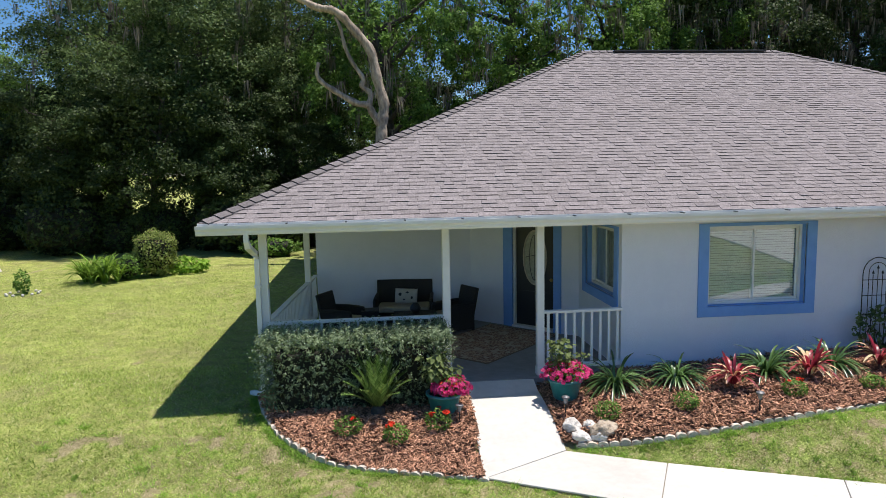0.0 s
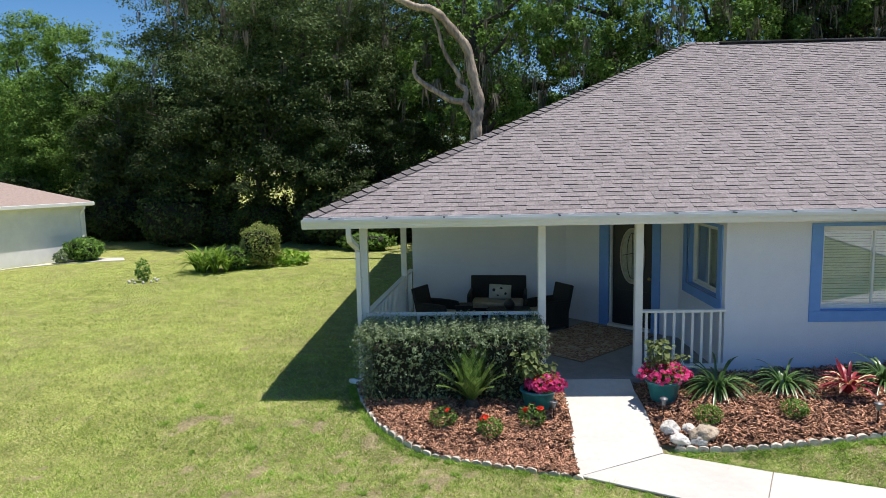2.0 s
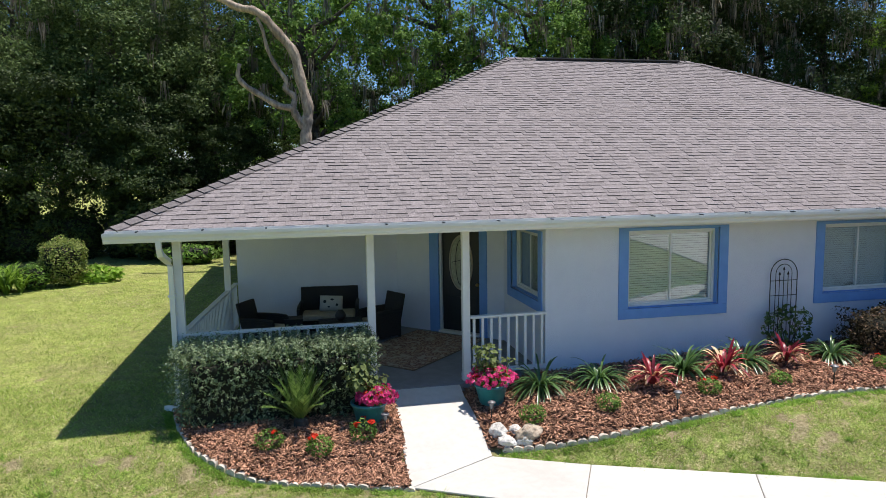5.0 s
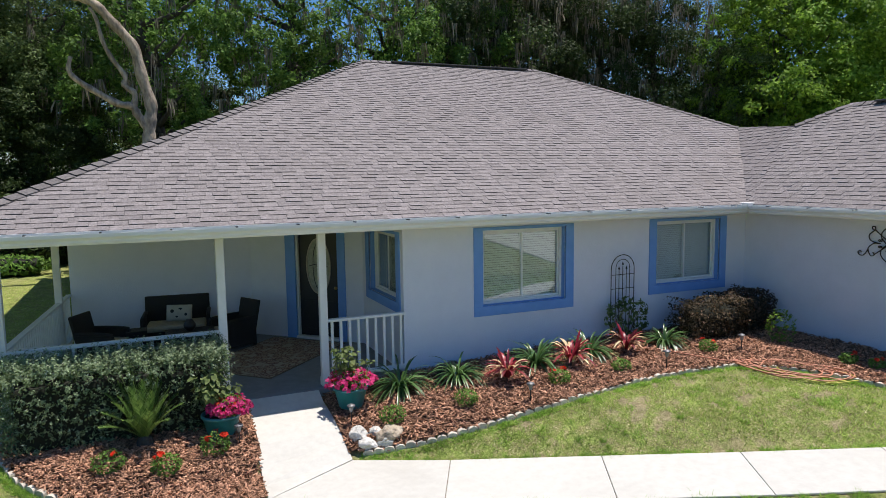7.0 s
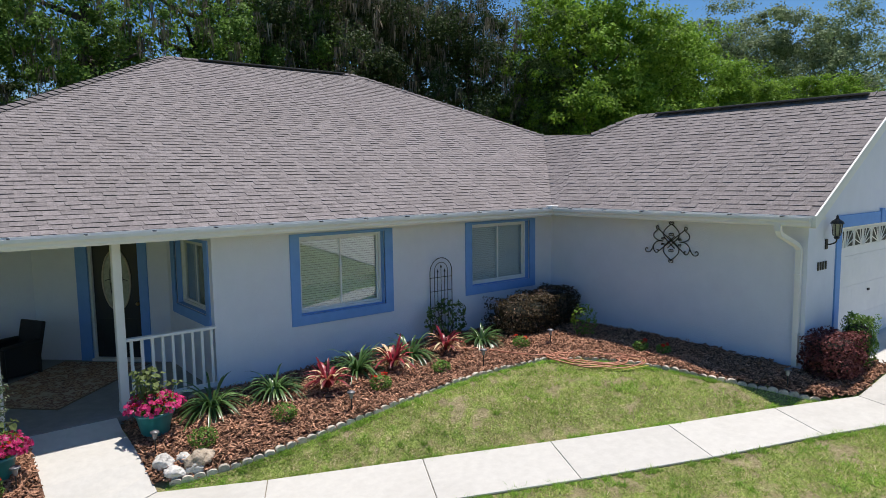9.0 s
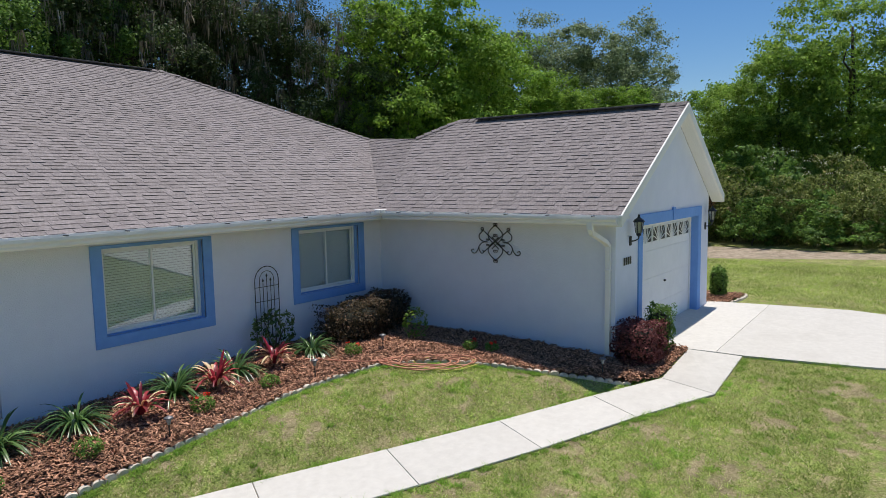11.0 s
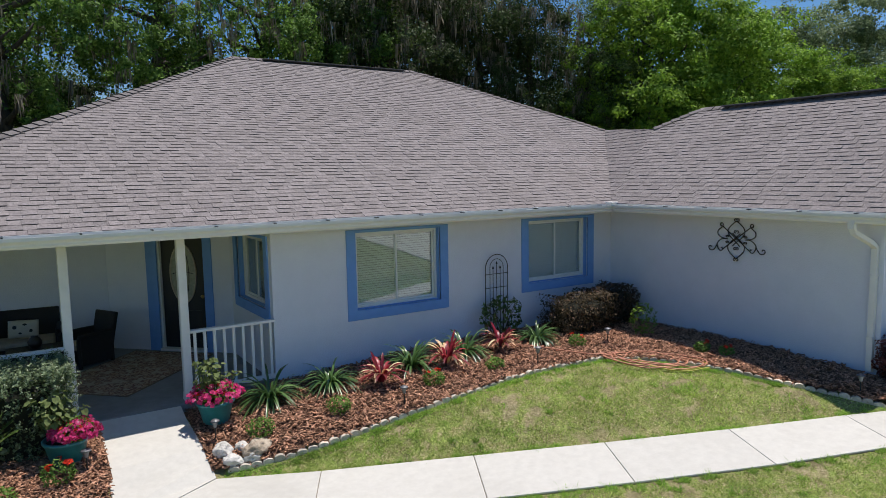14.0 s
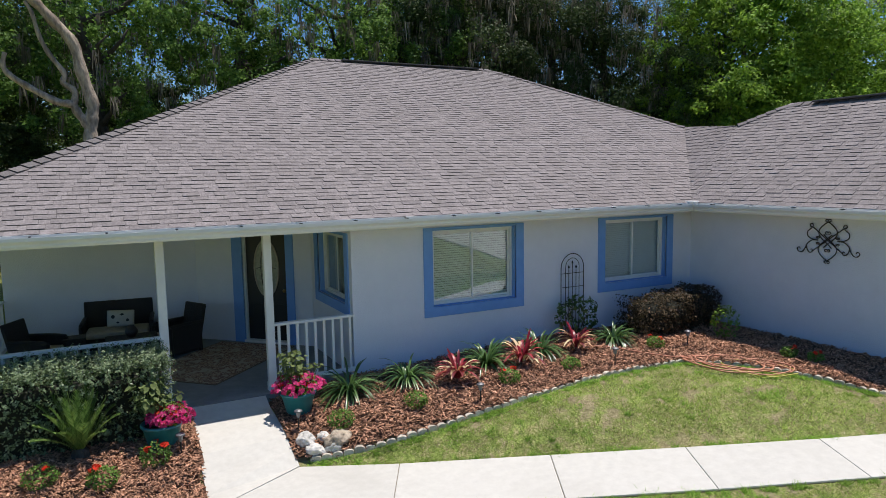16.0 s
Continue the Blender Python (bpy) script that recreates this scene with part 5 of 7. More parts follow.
def build_front_door():
    root = tagged(new("door_1"), "dark front door with an oval leaded glass, blue surround", "door", kind="structure")
    bm = bmesh.new()
    slant_box(bm, DOOR_A + 0.03, DOOR_B - 0.03, -0.13, -0.085, 0.03, DOOR_H - 0.03, 0.004)
    leaf = part("door_leaf", bm, M_DOOR, root)
    for u0, u1, z0, z1 in ((DOOR_A + 0.13, DOOR_B - 0.13, 0.18, 0.72),):
        bm = bmesh.new()
        slant_box(bm, u0, u1, -0.085, -0.078, z0, z1, 0.006)
        part("panel", bm, M_DOOR, leaf)
    mid = (DOOR_A + DOOR_B) / 2

    def oval(r_u, r_z, w0, w1, hole=None):
        b = bmesh.new()
        n = 40
        rings = []
        for w in (w0, w1):
            rings.append([b.verts.new(slant(mid + r_u * math.cos(2 * math.pi * i / n), w, 1.38 + r_z * math.sin(2 * math.pi * i / n))) for i in range(n)])
        inner = []
        if hole:
            for w in (w0, w1):
                inner.append([b.verts.new(slant(mid + hole[0] * math.cos(2 * math.pi * i / n), w, 1.38 + hole[1] * math.sin(2 * math.pi * i / n))) for i in range(n)])
        for i in range(n):
            j = (i + 1) % n
            b.faces.new((rings[0][i], rings[0][j], rings[1][j], rings[1][i]))
            if hole:
                b.faces.new((inner[0][i], inner[0][j], inner[1][j], inner[1][i]))
                for k in (0, 1):
                    b.faces.new((rings[k][i], rings[k][j], inner[k][j], inner[k][i]))
        if not hole:
            b.faces.new(rings[0])
            b.faces.new(rings[1])
        return b
    part("oval_glass", oval(0.235, 0.50, -0.084, -0.074), M_OVAL, leaf, "pale leaded oval glass")
    part("oval_frame", oval(0.262, 0.53, -0.085, -0.064, (0.238, 0.5)), M_CUSHION, leaf, "cream oval moulding")
    came = bmesh.new()
    for s in (-0.5, 0.5, 0.0):
        pts = [slant(mid + s * 0.23 * math.cos(t * 1.5), -0.072, 1.38 + 0.44 * math.sin(t * 1.5)) for t in np.linspace(-1, 1, 9)]
        tube(pts, 0.007, 5, came)
    for zz in (1.38,):
        tube([slant(mid - 0.2, -0.072, zz), slant(mid, -0.072, zz + 0.05), slant(mid + 0.2, -0.072, zz)], 0.007, 5, came)
    part("came", came, M_BLACK, leaf)
    bm = lathe([(0.0, 0), (0.03, 0.0), (0.032, 0.03), (0.0, 0.05)], 12)
    bmesh.ops.rotate(bm, verts=bm.verts, cent=(0, 0, 0), matrix=Matrix.Rotation(radians(90), 3, "X"))
    bmesh.ops.translate(bm, verts=bm.verts, vec=slant(DOOR_A + 0.1, -0.07, 0.98))
    part("door_handle", bm, plain("brass", (0.4, 0.28, 0.1), 0.3, 1.0), leaf)
    for u0, u1, z0, z1 in ((DOOR_A - 0.16, DOOR_A, 0.0, 2.22), (DOOR_B, DOOR_B + 0.21, 0.0, 2.22), (DOOR_A, DOOR_B, DOOR_H, 2.22)):
        bm = bmesh.new()
        slant_box(bm, u0, u1, -0.02, 0.024, z0, z1, 0.004)
        part("surround", bm, M_TRIM, root, "raised blue stucco surround")
    for u0, u1 in ((DOOR_A, DOOR_A + 0.03), (DOOR_B - 0.03, DOOR_B)):
        bm = bmesh.new()
        slant_box(bm, u0, u1, -0.16, -0.03, 0.03, DOOR_H, 0.003)
        part("jamb", bm, M_WHITE, root)
    bm = bmesh.new()
    slant_box(bm, DOOR_A, DOOR_B, -0.16, 0.05, 0.0, 0.045, 0.006)
    part("threshold", bm, M_WHITE, root)


build_front_door()


def build_garage_door():
    root = tagged(new("door_2"), "white sectional garage door with a row of sunburst lights, blue surround", "garage door", kind="structure")
    x0, x1, z0, z1 = GD
    n = 4
    h = (z1 - z0) / n
    for i in range(n):
        sec = part("section", box(x0 + 0.05, x1 - 0.05, GY + 0.15, GY + 0.19, z0 + i * h + 0.0015, z0 + (i + 1) * h - 0.0015, 0.002), M_GDOOR, root)
        for k in range(4):
            w = (x1 - x0 - 0.3) / 4
            u = x0 + 0.15 + k * w
            if i < 3:
                part("panel", box(u + 0.05, u + w - 0.05, GY + 0.1485, GY + 0.152, z0 + i * h + 0.07, z0 + (i + 1) * h - 0.07, 0.0015), M_GDOOR, sec)
    top = z1 - 0.09
    w = (x1 - x0 - 0.3) / 8
    for k in range(8):
        u = x0 + 0.15 + k * w
        lite = part("lite", box(u + 0.04, u + w - 0.04, GY + 0.135, GY + 0.148, top - 0.27, top, 0.004), M_DOOR, root, "dark light with white spokes")
        c = (u + w - 0.045 if k % 2 == 0 else u + 0.045)
        bm = bmesh.new()
        for a in (20, 45, 70):
            d = Vector((-math.cos(radians(a)) if k % 2 == 0 else math.cos(radians(a)), 0, math.sin(radians(a))))
            p = Vector((c, GY + 0.133, top - 0.265))
            ln = min(abs((w - 0.09) / (abs(d.x) + 1e-6)), abs(0.26 / d.z))
            tube([p, p + d * ln], 0.010, 6, bm)
        part("spoke", bm, M_WHITE, lite)
        for q in ((u + 0.03, u + w - 0.03, top - 0.285, top - 0.265), (u + 0.03, u + w - 0.03, top - 0.005, top + 0.015), (u + 0.025, u + 0.045, top - 0.28, top + 0.01), (u + w - 0.045, u + w - 0.025, top - 0.28, top + 0.01)):
            part("lite_frame", box(q[0], q[1], GY + 0.128, GY + 0.15, q[2], q[3], 0.003), M_WHITE, lite)
    part("handle", box((x0 + x1) / 2 - 0.03, (x0 + x1) / 2 + 0.03, GY + 0.12, GY + 0.15, 0.95, 0.99, 0.004), M_BLACK, root)
    for q in ((x0 + 0.004, x0 + 0.05, z0, z1 - 0.004), (x1 - 0.09, x1 - 0.016, z0, z1 - 0.004), (x0 + 0.05, x1 - 0.09, z1 - 0.05, z1 - 0.004)):
        part("jamb", box(q[0], q[1], GY + 0.13, GY + 0.21, q[2], q[3], 0.003), M_WHITE, root)
    for q in ((x0 - 0.18, x0, z0 - 0.1, z1 + 0.2), (x1, x1 + 0.2, z0 - 0.1, z1 + 0.2), (x0, x1, z1, z1 + 0.2)):
        part("surround", box(q[0], q[1], GY - 0.024, GY + 0.03, q[2], q[3], 0.004), M_TRIM, root, "raised blue stucco surround")
    part("reveal", box(x1 - 0.014, x1 + 0.003, GY - 0.02, GY + 0.205, z0 - 0.1, z1 - 0.003, 0.002), M_TRIM, root, "blue painted reveal")
    part("surround", box((x0 + x1) / 2 - 0.07, (x0 + x1) / 2 + 0.07, GY - 0.045, GY + 0.03, z1 + 0.01, z1 + 0.25, 0.006), M_TRIM, root, "raised blue keystone")


build_garage_door()


def lantern(x, label):
    ob = thing("wall_lantern", label, "lantern", "garage lanterns", (x, GY, 1.82))
    bm = box(-0.05, 0.05, -0.03, 0.0, -0.13, 0.08, 0.012)
    part("back_plate", bm, M_BLACK, ob)
    bm = tube(smoothed([(0, -0.02, -0.03), (0, -0.1, -0.02), (0, -0.19, 0.03), (0, -0.2, 0.1)], 5), 0.014, 8)
    part("arm", bm, M_BLACK, ob)
    part("base", lathe([(0.02, 0.08), (0.06, 0.11), (0.05, 0.14), (0.075, 0.16)], 8, center=(0, -0.2, 0)), M_BLACK, ob)
    part("glass", lathe([(0.06, 0.16), (0.09, 0.40), (0.0, 0.40)], 8, center=(0, -0.2, 0)), M_OVAL, ob, "pale bevelled lamp glass")
    cage = bmesh.new()
    for k in range(6):
        a = k * math.pi / 3
        tube([(0.068 * math.cos(a), -0.2 + 0.068 * math.sin(a), 0.16), (0.097 * math.cos(a), -0.2 + 0.097 * math.sin(a), 0.40)], 0.009, 5, cage)
    part("cage", cage, M_BLACK, ob)
    part("roof", lathe([(0.13, 0.40), (0.10, 0.45), (0.04, 0.49), (0.03, 0.51), (0.022, 0.55), (0.0, 0.58)], 10, center=(0, -0.2, 0)), M_BLACK, ob)
    return ob


lan = lantern(7.70, "black carriage lantern on the garage wall")
lan.location.z = 1.96
lan.scale = (0.76, 0.76, 0.76)
lan_far = copy_thing(lan, pose(12.10, GY, 1.92))
lan_far.scale = (0.76, 0.76, 0.76)

plate = thing("wall_plaque", "four short black upright bars on the garage wall", "plaque", at=(7.42, GY - 0.004, 1.55))
for k in range(4):
    part("bar", box(k * 0.09, k * 0.09 + 0.05, -0.012, 0.0, 0.0, 0.13, 0.006), M_BLACK, plate)


def downspout(name, pts, label):
    ob = thing(name, label, "downspout", "downspouts")
    bm = bmesh.new()
    v = [Vector(p) for p in pts]
    prev = None
    for i, p in enumerate(v):
        d = (v[min(i + 1, len(v) - 1)] - v[max(i - 1, 0)]).normalized()
        side = Vector((0, 1, 0)) if abs(d.y) < 0.7 else Vector((1, 0, 0))
        w = d.cross(side).normalized()
        side = w.cross(d).normalized()
        ring = [bm.verts.new(p + side * a * 0.04 + w * b * 0.032) for a, b in ((-1, -1), (1, -1), (1, 1), (-1, 1))]
        if prev:
            for k in range(4):
                j = (k + 1) % 4
                bm.faces.new((prev[k], prev[j], ring[j], ring[k]))
        else:
            bm.faces.new(ring)
        prev = ring
    bm.faces.new(prev)
    part("pipe", bm, M_GUTTER, ob)
    z0 = v[-1].z
    for zz in (1.5, 0.6):
        if zz > z0:
            q = v[5]
            part("strap", box(q.x - 0.05, q.x + 0.05, q.y - 0.045, q.y + 0.045, zz, zz + 0.03, 0.003), M_GUTTER, ob)
    return ob


downspout("downspout", [(6.61, -4.86, 2.30), (6.61, -4.87, 2.20), (6.64, -4.88, 2.14), (6.98, -4.97, 1.97), (7.045, -4.985, 1.90), (7.045, -4.985, 1.5), (7.045, -4.985, 0.12)], "white metal downspout on the garage wall")
downspout("downspout", [(-5.39, -0.44, 2.31), (-5.39, -0.43, 2.18), (-5.38, -0.40, 2.10), (-5.335, -0.16, 1.98), (-5.32, -0.12, 1.90), (-5.32, -0.115, 1.5), (-5.32, -0.115, -0.0), (-5.345, -0.09, -0.06), (-5.52, 0.10, -0.09)], "white metal downspout on the corner post")


# ---- porch ----
def porch_post(x, y, label):
    ob = thing("porch_post", label, "post", "porch posts", (x, y, 0))
    part("shaft", box(-0.055, 0.055, -0.055, 0.055, 0.0, TOP, 0.006), M_WHITE, ob)
    part("base", box(-0.062, 0.062, -0.062, 0.062, 0.0, 0.12, 0.006), M_WHITE, ob)
    return ob


post = porch_post(-1.255, -0.01, "white painted square porch post")
for x, y in ((-2.655, -0.01), (-5.245, -0.01), (-4.98, 3.45)):
    copy_thing(post, pose(x, y, 0))


def railing(a, b, label, n):
    d = Vector(b) - Vector(a)
    ln, ang = d.length, math.degrees(math.atan2(d.y, d.x))
    ob = thing("porch_railing", label, "railing", "porch railings", (a[0], a[1], 0), ang)
    part("top_rail", box(0, ln, -0.045, 0.045, 0.935, 0.975, 0.006), M_WHITE, ob)
    part("bottom_rail", box(0, ln, -0.02, 0.02, 0.09, 0.16, 0.005), M_WHITE, ob)
    me = bm_mesh("baluster", box(-0.019, 0.019, -0.019, 0.019, 0.16, 0.935, 0.003), M_WHITE)
    for i in range(n):
        o = new("baluster", me)
        o.location = (ln * (i + 0.5) / n, 0, 0)
        o.parent = ob
    return ob


railing((-1.2, -0.02, 0), (0.0, -0.02, 0), "white wooden railing beside the entrance", 9)
railing((-5.19, -0.02, 0), (-2.71, -0.02, 0), "white wooden railing behind the clipped hedge", 19)
railing((-5.245, 0.045, 0), (-4.985, 3.395, 0), "white wooden railing on the open side of the porch", 28)
railing((-4.97, 3.505, 0), (-4.91, 4.31, 0), "short white wooden railing running to the wall", 6)


def wicker_seat(name, w, label, cushion=True, category="chair", group=""):
    """A low-armed woven seat with sides to the floor, facing -y, with its foot at the origin."""
    ob = thing(name, label, category, group)
    d, sh, bh = 0.70, 0.31, 0.87 if w > 0.9 else 0.90
    part("seat", box(-w / 2 + 0.06, w / 2 - 0.06, -d / 2 + 0.02, d / 2 - 0.06, sh - 0.2, sh, 0.02), M_WICKER, ob)
    m = Matrix.Translation((0, d / 2 - 0.08, 0.30)) @ Matrix.Rotation(radians(-9 if w > 0.9 else -13), 4, "X")
    part("backrest", box(-w / 2 + 0.02, w / 2 - 0.02, -0.03, 0.04, -0.05, bh - 0.30, 0.02, m), M_WICKER, ob)
    part("back_skirt", box(-w / 2 + 0.05, w / 2 - 0.05, d / 2 - 0.09, d / 2 - 0.05, 0.05, 0.33, 0.01), M_WICKER, ob)
    for q in (-1, 1):
        u = q * (w / 2 - 0.035)
        pts = smoothed([(u, d / 2 - 0.03, 0.57), (u, 0.0, 0.575), (u, -d / 2 + 0.06, 0.56), (u, -d / 2 + 0.005, 0.52), (u, -d / 2, 0.3), (u, -d / 2 + 0.01, 0.0)], 5)
        part("armrest", tube(pts, 0.036, 8), M_WICKER, ob)
        part("side_panel", box(u - 0.016, u + 0.016, -d / 2 + 0.03, d / 2 - 0.05, 0.05, 0.56, 0.01), M_WICKER, ob)
        part("leg", box(u - 0.025, u + 0.025, d / 2 - 0.1, d / 2 - 0.05, 0.0, 0.4, 0.006), M_WICKER, ob)
    if cushion:
        part("cushion", box(-w / 2 + 0.08, w / 2 - 0.08, -d / 2 - 0.01, d / 2 - 0.12, sh, sh + 0.11, 0.035), M_CUSHION, ob, "beige seat cushion")
    return ob


g = "wicker set on the porch"
wicker_seat("loveseat", 1.18, "dark brown wicker loveseat with beige cushion against the wall", True, "sofa", g).matrix_basis = pose(-3.12, 3.66, 0, 0, 0, -6)
ch = wicker_seat("armchair", 0.62, "dark brown wicker armchair with beige cushion on the porch", True, "chair", g)
ch.matrix_basis = pose(-4.32, 2.86, 0, 0, 0, 62) @ Matrix.Diagonal((0.93, 0.93, 0.93, 1))
copy_thing(ch, pose(-2.19, 2.98, 0, 0, 0, -62))
pil = bmesh.new()
bmesh.ops.create_grid(pil, x_segments=12, y_segments=10, size=0.5)
for v in pil.verts:
    e = (1 - (2 * v.co.x) ** 4) * (1 - (2 * v.co.y) ** 4)
    v.co = Vector((v.co.x * 0.44, 0.07 * e, v.co.y * 0.30))
ex = bmesh.ops.duplicate(pil, geom=list(pil.faces))
for q in ex["geom"]:
    if isinstance(q, bmesh.types.BMVert):
        q.co.y = -q.co.y
bmesh.ops.remove_doubles(pil, verts=pil.verts, dist=0.002)
pillow = thing("throw_pillow", "cream printed throw pillow leaning on the loveseat", "pillow", at=(-3.06, 3.54, 0.60), turn=-8)
pillow.matrix_basis = pose(-3.08, 3.53, 0.60, -14, 3, -6)
cover = part("cover", pil, M_PILLOW, pillow, smooth=True)
for k, (x, z, r) in enumerate(((-0.12, 0.03, 0.035), (0.02, 0.05, 0.045), (0.11, -0.03, 0.03), (-0.04, -0.06, 0.03))):
    bm = lathe([(0.0, 0.0), (r, 0.0), (r * 0.9, 0.012), (0.0, 0.014)], 10)
    bmesh.ops.rotate(bm, verts=bm.verts, cent=(0, 0, 0), matrix=Matrix.Rotation(radians(90), 3, "X"))
    bmesh.ops.translate(bm, verts=bm.verts, vec=(x, -0.055, z))
    part("print", bm, M_BLACK, cover, "dark printed motif")


def side_table(x, y, w, d, h, label):
    ob = thing("coffee_table", label, "table", "wicker set on the porch", (x, y, 0))
    part("tabletop", box(-w / 2, w / 2, -d / 2, d / 2, h - 0.04, h, 0.01), M_WICKER, ob)
    for sx in (-1, 1):
        for sy in (-1, 1):
            part("leg", box(sx * (w / 2 - 0.03) - 0.022, sx * (w / 2 - 0.03) + 0.022, sy * (d / 2 - 0.03) - 0.022, sy * (d / 2 - 0.03) + 0.022, 0, h - 0.04, 0.005), M_WICKER, ob)
    part("apron", box(-w / 2 + 0.03, w / 2 - 0.03, -d / 2 + 0.02, d / 2 - 0.02, h - 0.12, h - 0.04, 0.005), M_WICKER, ob)
    return ob


side_table(-2.95, 2.75, 0.8, 0.5, 0.42, "dark wicker coffee table before the loveseat")
side_table(-3.80, 3.0, 0.34, 0.34, 0.47, "small dark wicker side table beside the armchair")
vase = thing("vase", "dark round vase on the coffee table", "vase", at=(-2.95, 2.75, 0.42))
part("body", lathe([(0.0, 0.0), (0.06, 0.0), (0.1, 0.06), (0.105, 0.11), (0.07, 0.17), (0.05, 0.19), (0.055, 0.2), (0.0, 0.2)], 18), plain("dark_glaze", (0.03, 0.022, 0.02), 0.3), vase, smooth=True)

rug = thing("rug", "brown and cream patterned porch rug before the door", "rug", at=(-1.95, 0.66, 0.002), turn=45)
part("weave", box(0, 2.25, 0, 1.5, 0, 0.012, 0.004), M_RUG, rug)
part("border", box(-0.03, 2.28, -0.03, 1.53, 0, 0.007, 0.003), surf("rug_border", (0.12, 0.085, 0.06), (0.2, 0.15, 0.1), 30, 0.95, 0.4, 200), rug, "dark woven border")


# ---- wall ornaments ----
def wall_art():
    ob = thing("wall_ornament", "black wrought-iron scroll ornament on the garage wall", "wall art", at=(GX - 0.03, -2.82, 1.865))
    pi = math.pi

    def rod(name, pts):
        part(name, tube(pts, 0.0085, 6), M_BLACK, ob)
    def curl(y, z, r=0.022):
        for q in (-1, 1):
            rod("finial", [Vector((0, y, z))] + [Vector((0, y + q * (r + r * math.cos(a)), z + r * 0.9 * math.sin(a))) for a in np.linspace(pi, -0.7 * pi, 11)])
    for q in (-1, 1):
        # pointed hoops above and below, crossing in the middle
        for t in (-1, 1):
            rod("hoop", smoothed([(0, 0, t * 0.315), (0, q * 0.07, t * 0.265), (0, q * 0.14, t * 0.19), (0, q * 0.15, t * 0.11), (0, q * 0.10, t * 0.04), (0, 0, t * -0.045), (0, -q * 0.07, t * -0.11)], 5))
        rod("lattice", [Vector((0, q * 0.25, 0.215)), Vector((0, -q * 0.25, -0.175))])
        # outer scrolls
        rod("scroll", smoothed([(0, q * 0.275, 0.235), (0, q * 0.295, 0.225), (0, q * 0.305, 0.26), (0, q * 0.27, 0.275), (0, q * 0.25, 0.24), (0, q * 0.29, 0.19), (0, q * 0.345, 0.14), (0, q * 0.34, 0.07), (0, q * 0.27, 0.025), (0, q * 0.16, 0.01)], 5))
        rod("scroll", smoothed([(0, q * 0.16, 0.01), (0, q * 0.27, 0.0), (0, q * 0.345, -0.06), (0, q * 0.375, -0.13), (0, q * 0.43, -0.20), (0, q * 0.495, -0.20), (0, q * 0.52, -0.155), (0, q * 0.485, -0.13), (0, q * 0.465, -0.155)], 5))
        rod("scroll", smoothed([(0, q * 0.36, -0.085), (0, q * 0.345, -0.15), (0, q * 0.305, -0.20), (0, q * 0.26, -0.19), (0, q * 0.26, -0.15), (0, q * 0.285, -0.15)], 5))
        for z in (0.055, -0.045):
            curl(q * 0.165, z, 0.014)
    for z in (0.335, 0.135, -0.15, -0.335):
        curl(0, z)
    return ob


wall_art()


def trellis():
    ob = thing("trellis", "black iron arched garden trellis against the wall", "trellis", at=(4.10, -0.07, ground_z(4.1, -0.1)))
    z0 = ground_z(4.1, -0.1)
    top, half = 1.36 - z0, 0.25

    def rod(name, pts, r=0.006):
        part(name, tube(pts, r, 6), M_BLACK, ob)
    arch = [Vector((-half, 0, 0))] + [Vector((half * math.cos(a), 0, top + 0.25 * math.sin(a))) for a in np.linspace(math.pi, 0, 15)] + [Vector((half, 0, 0))]
    rod("arch", arch, 0.008)
    inner = [Vector((-half * 0.6, 0, 0))] + [Vector((half * 0.6 * math.cos(a), 0, top + 0.02 + 0.15 * math.sin(a))) for a in np.linspace(math.pi, 0, 11)] + [Vector((half * 0.6, 0, 0))]
    rod("inner_arch", inner)
    for x in (-0.08, 0.08, 0.0):
        rod("upright", [Vector((x, 0, 0)), Vector((x, 0, top + (0.06 if x == 0 else -0.02)))])
        part("finial", lathe([(0, 0), (0.02, 0.02), (0.012, 0.045), (0, 0.07)], 6, center=(x, 0, top + (0.06 if x == 0 else -0.02))), M_BLACK, ob)
    for z in (0.6, 0.9, top - 0.1):
        rod("crossbar", [Vector((-half, 0, z)), Vector((half, 0, z))])


trellis()


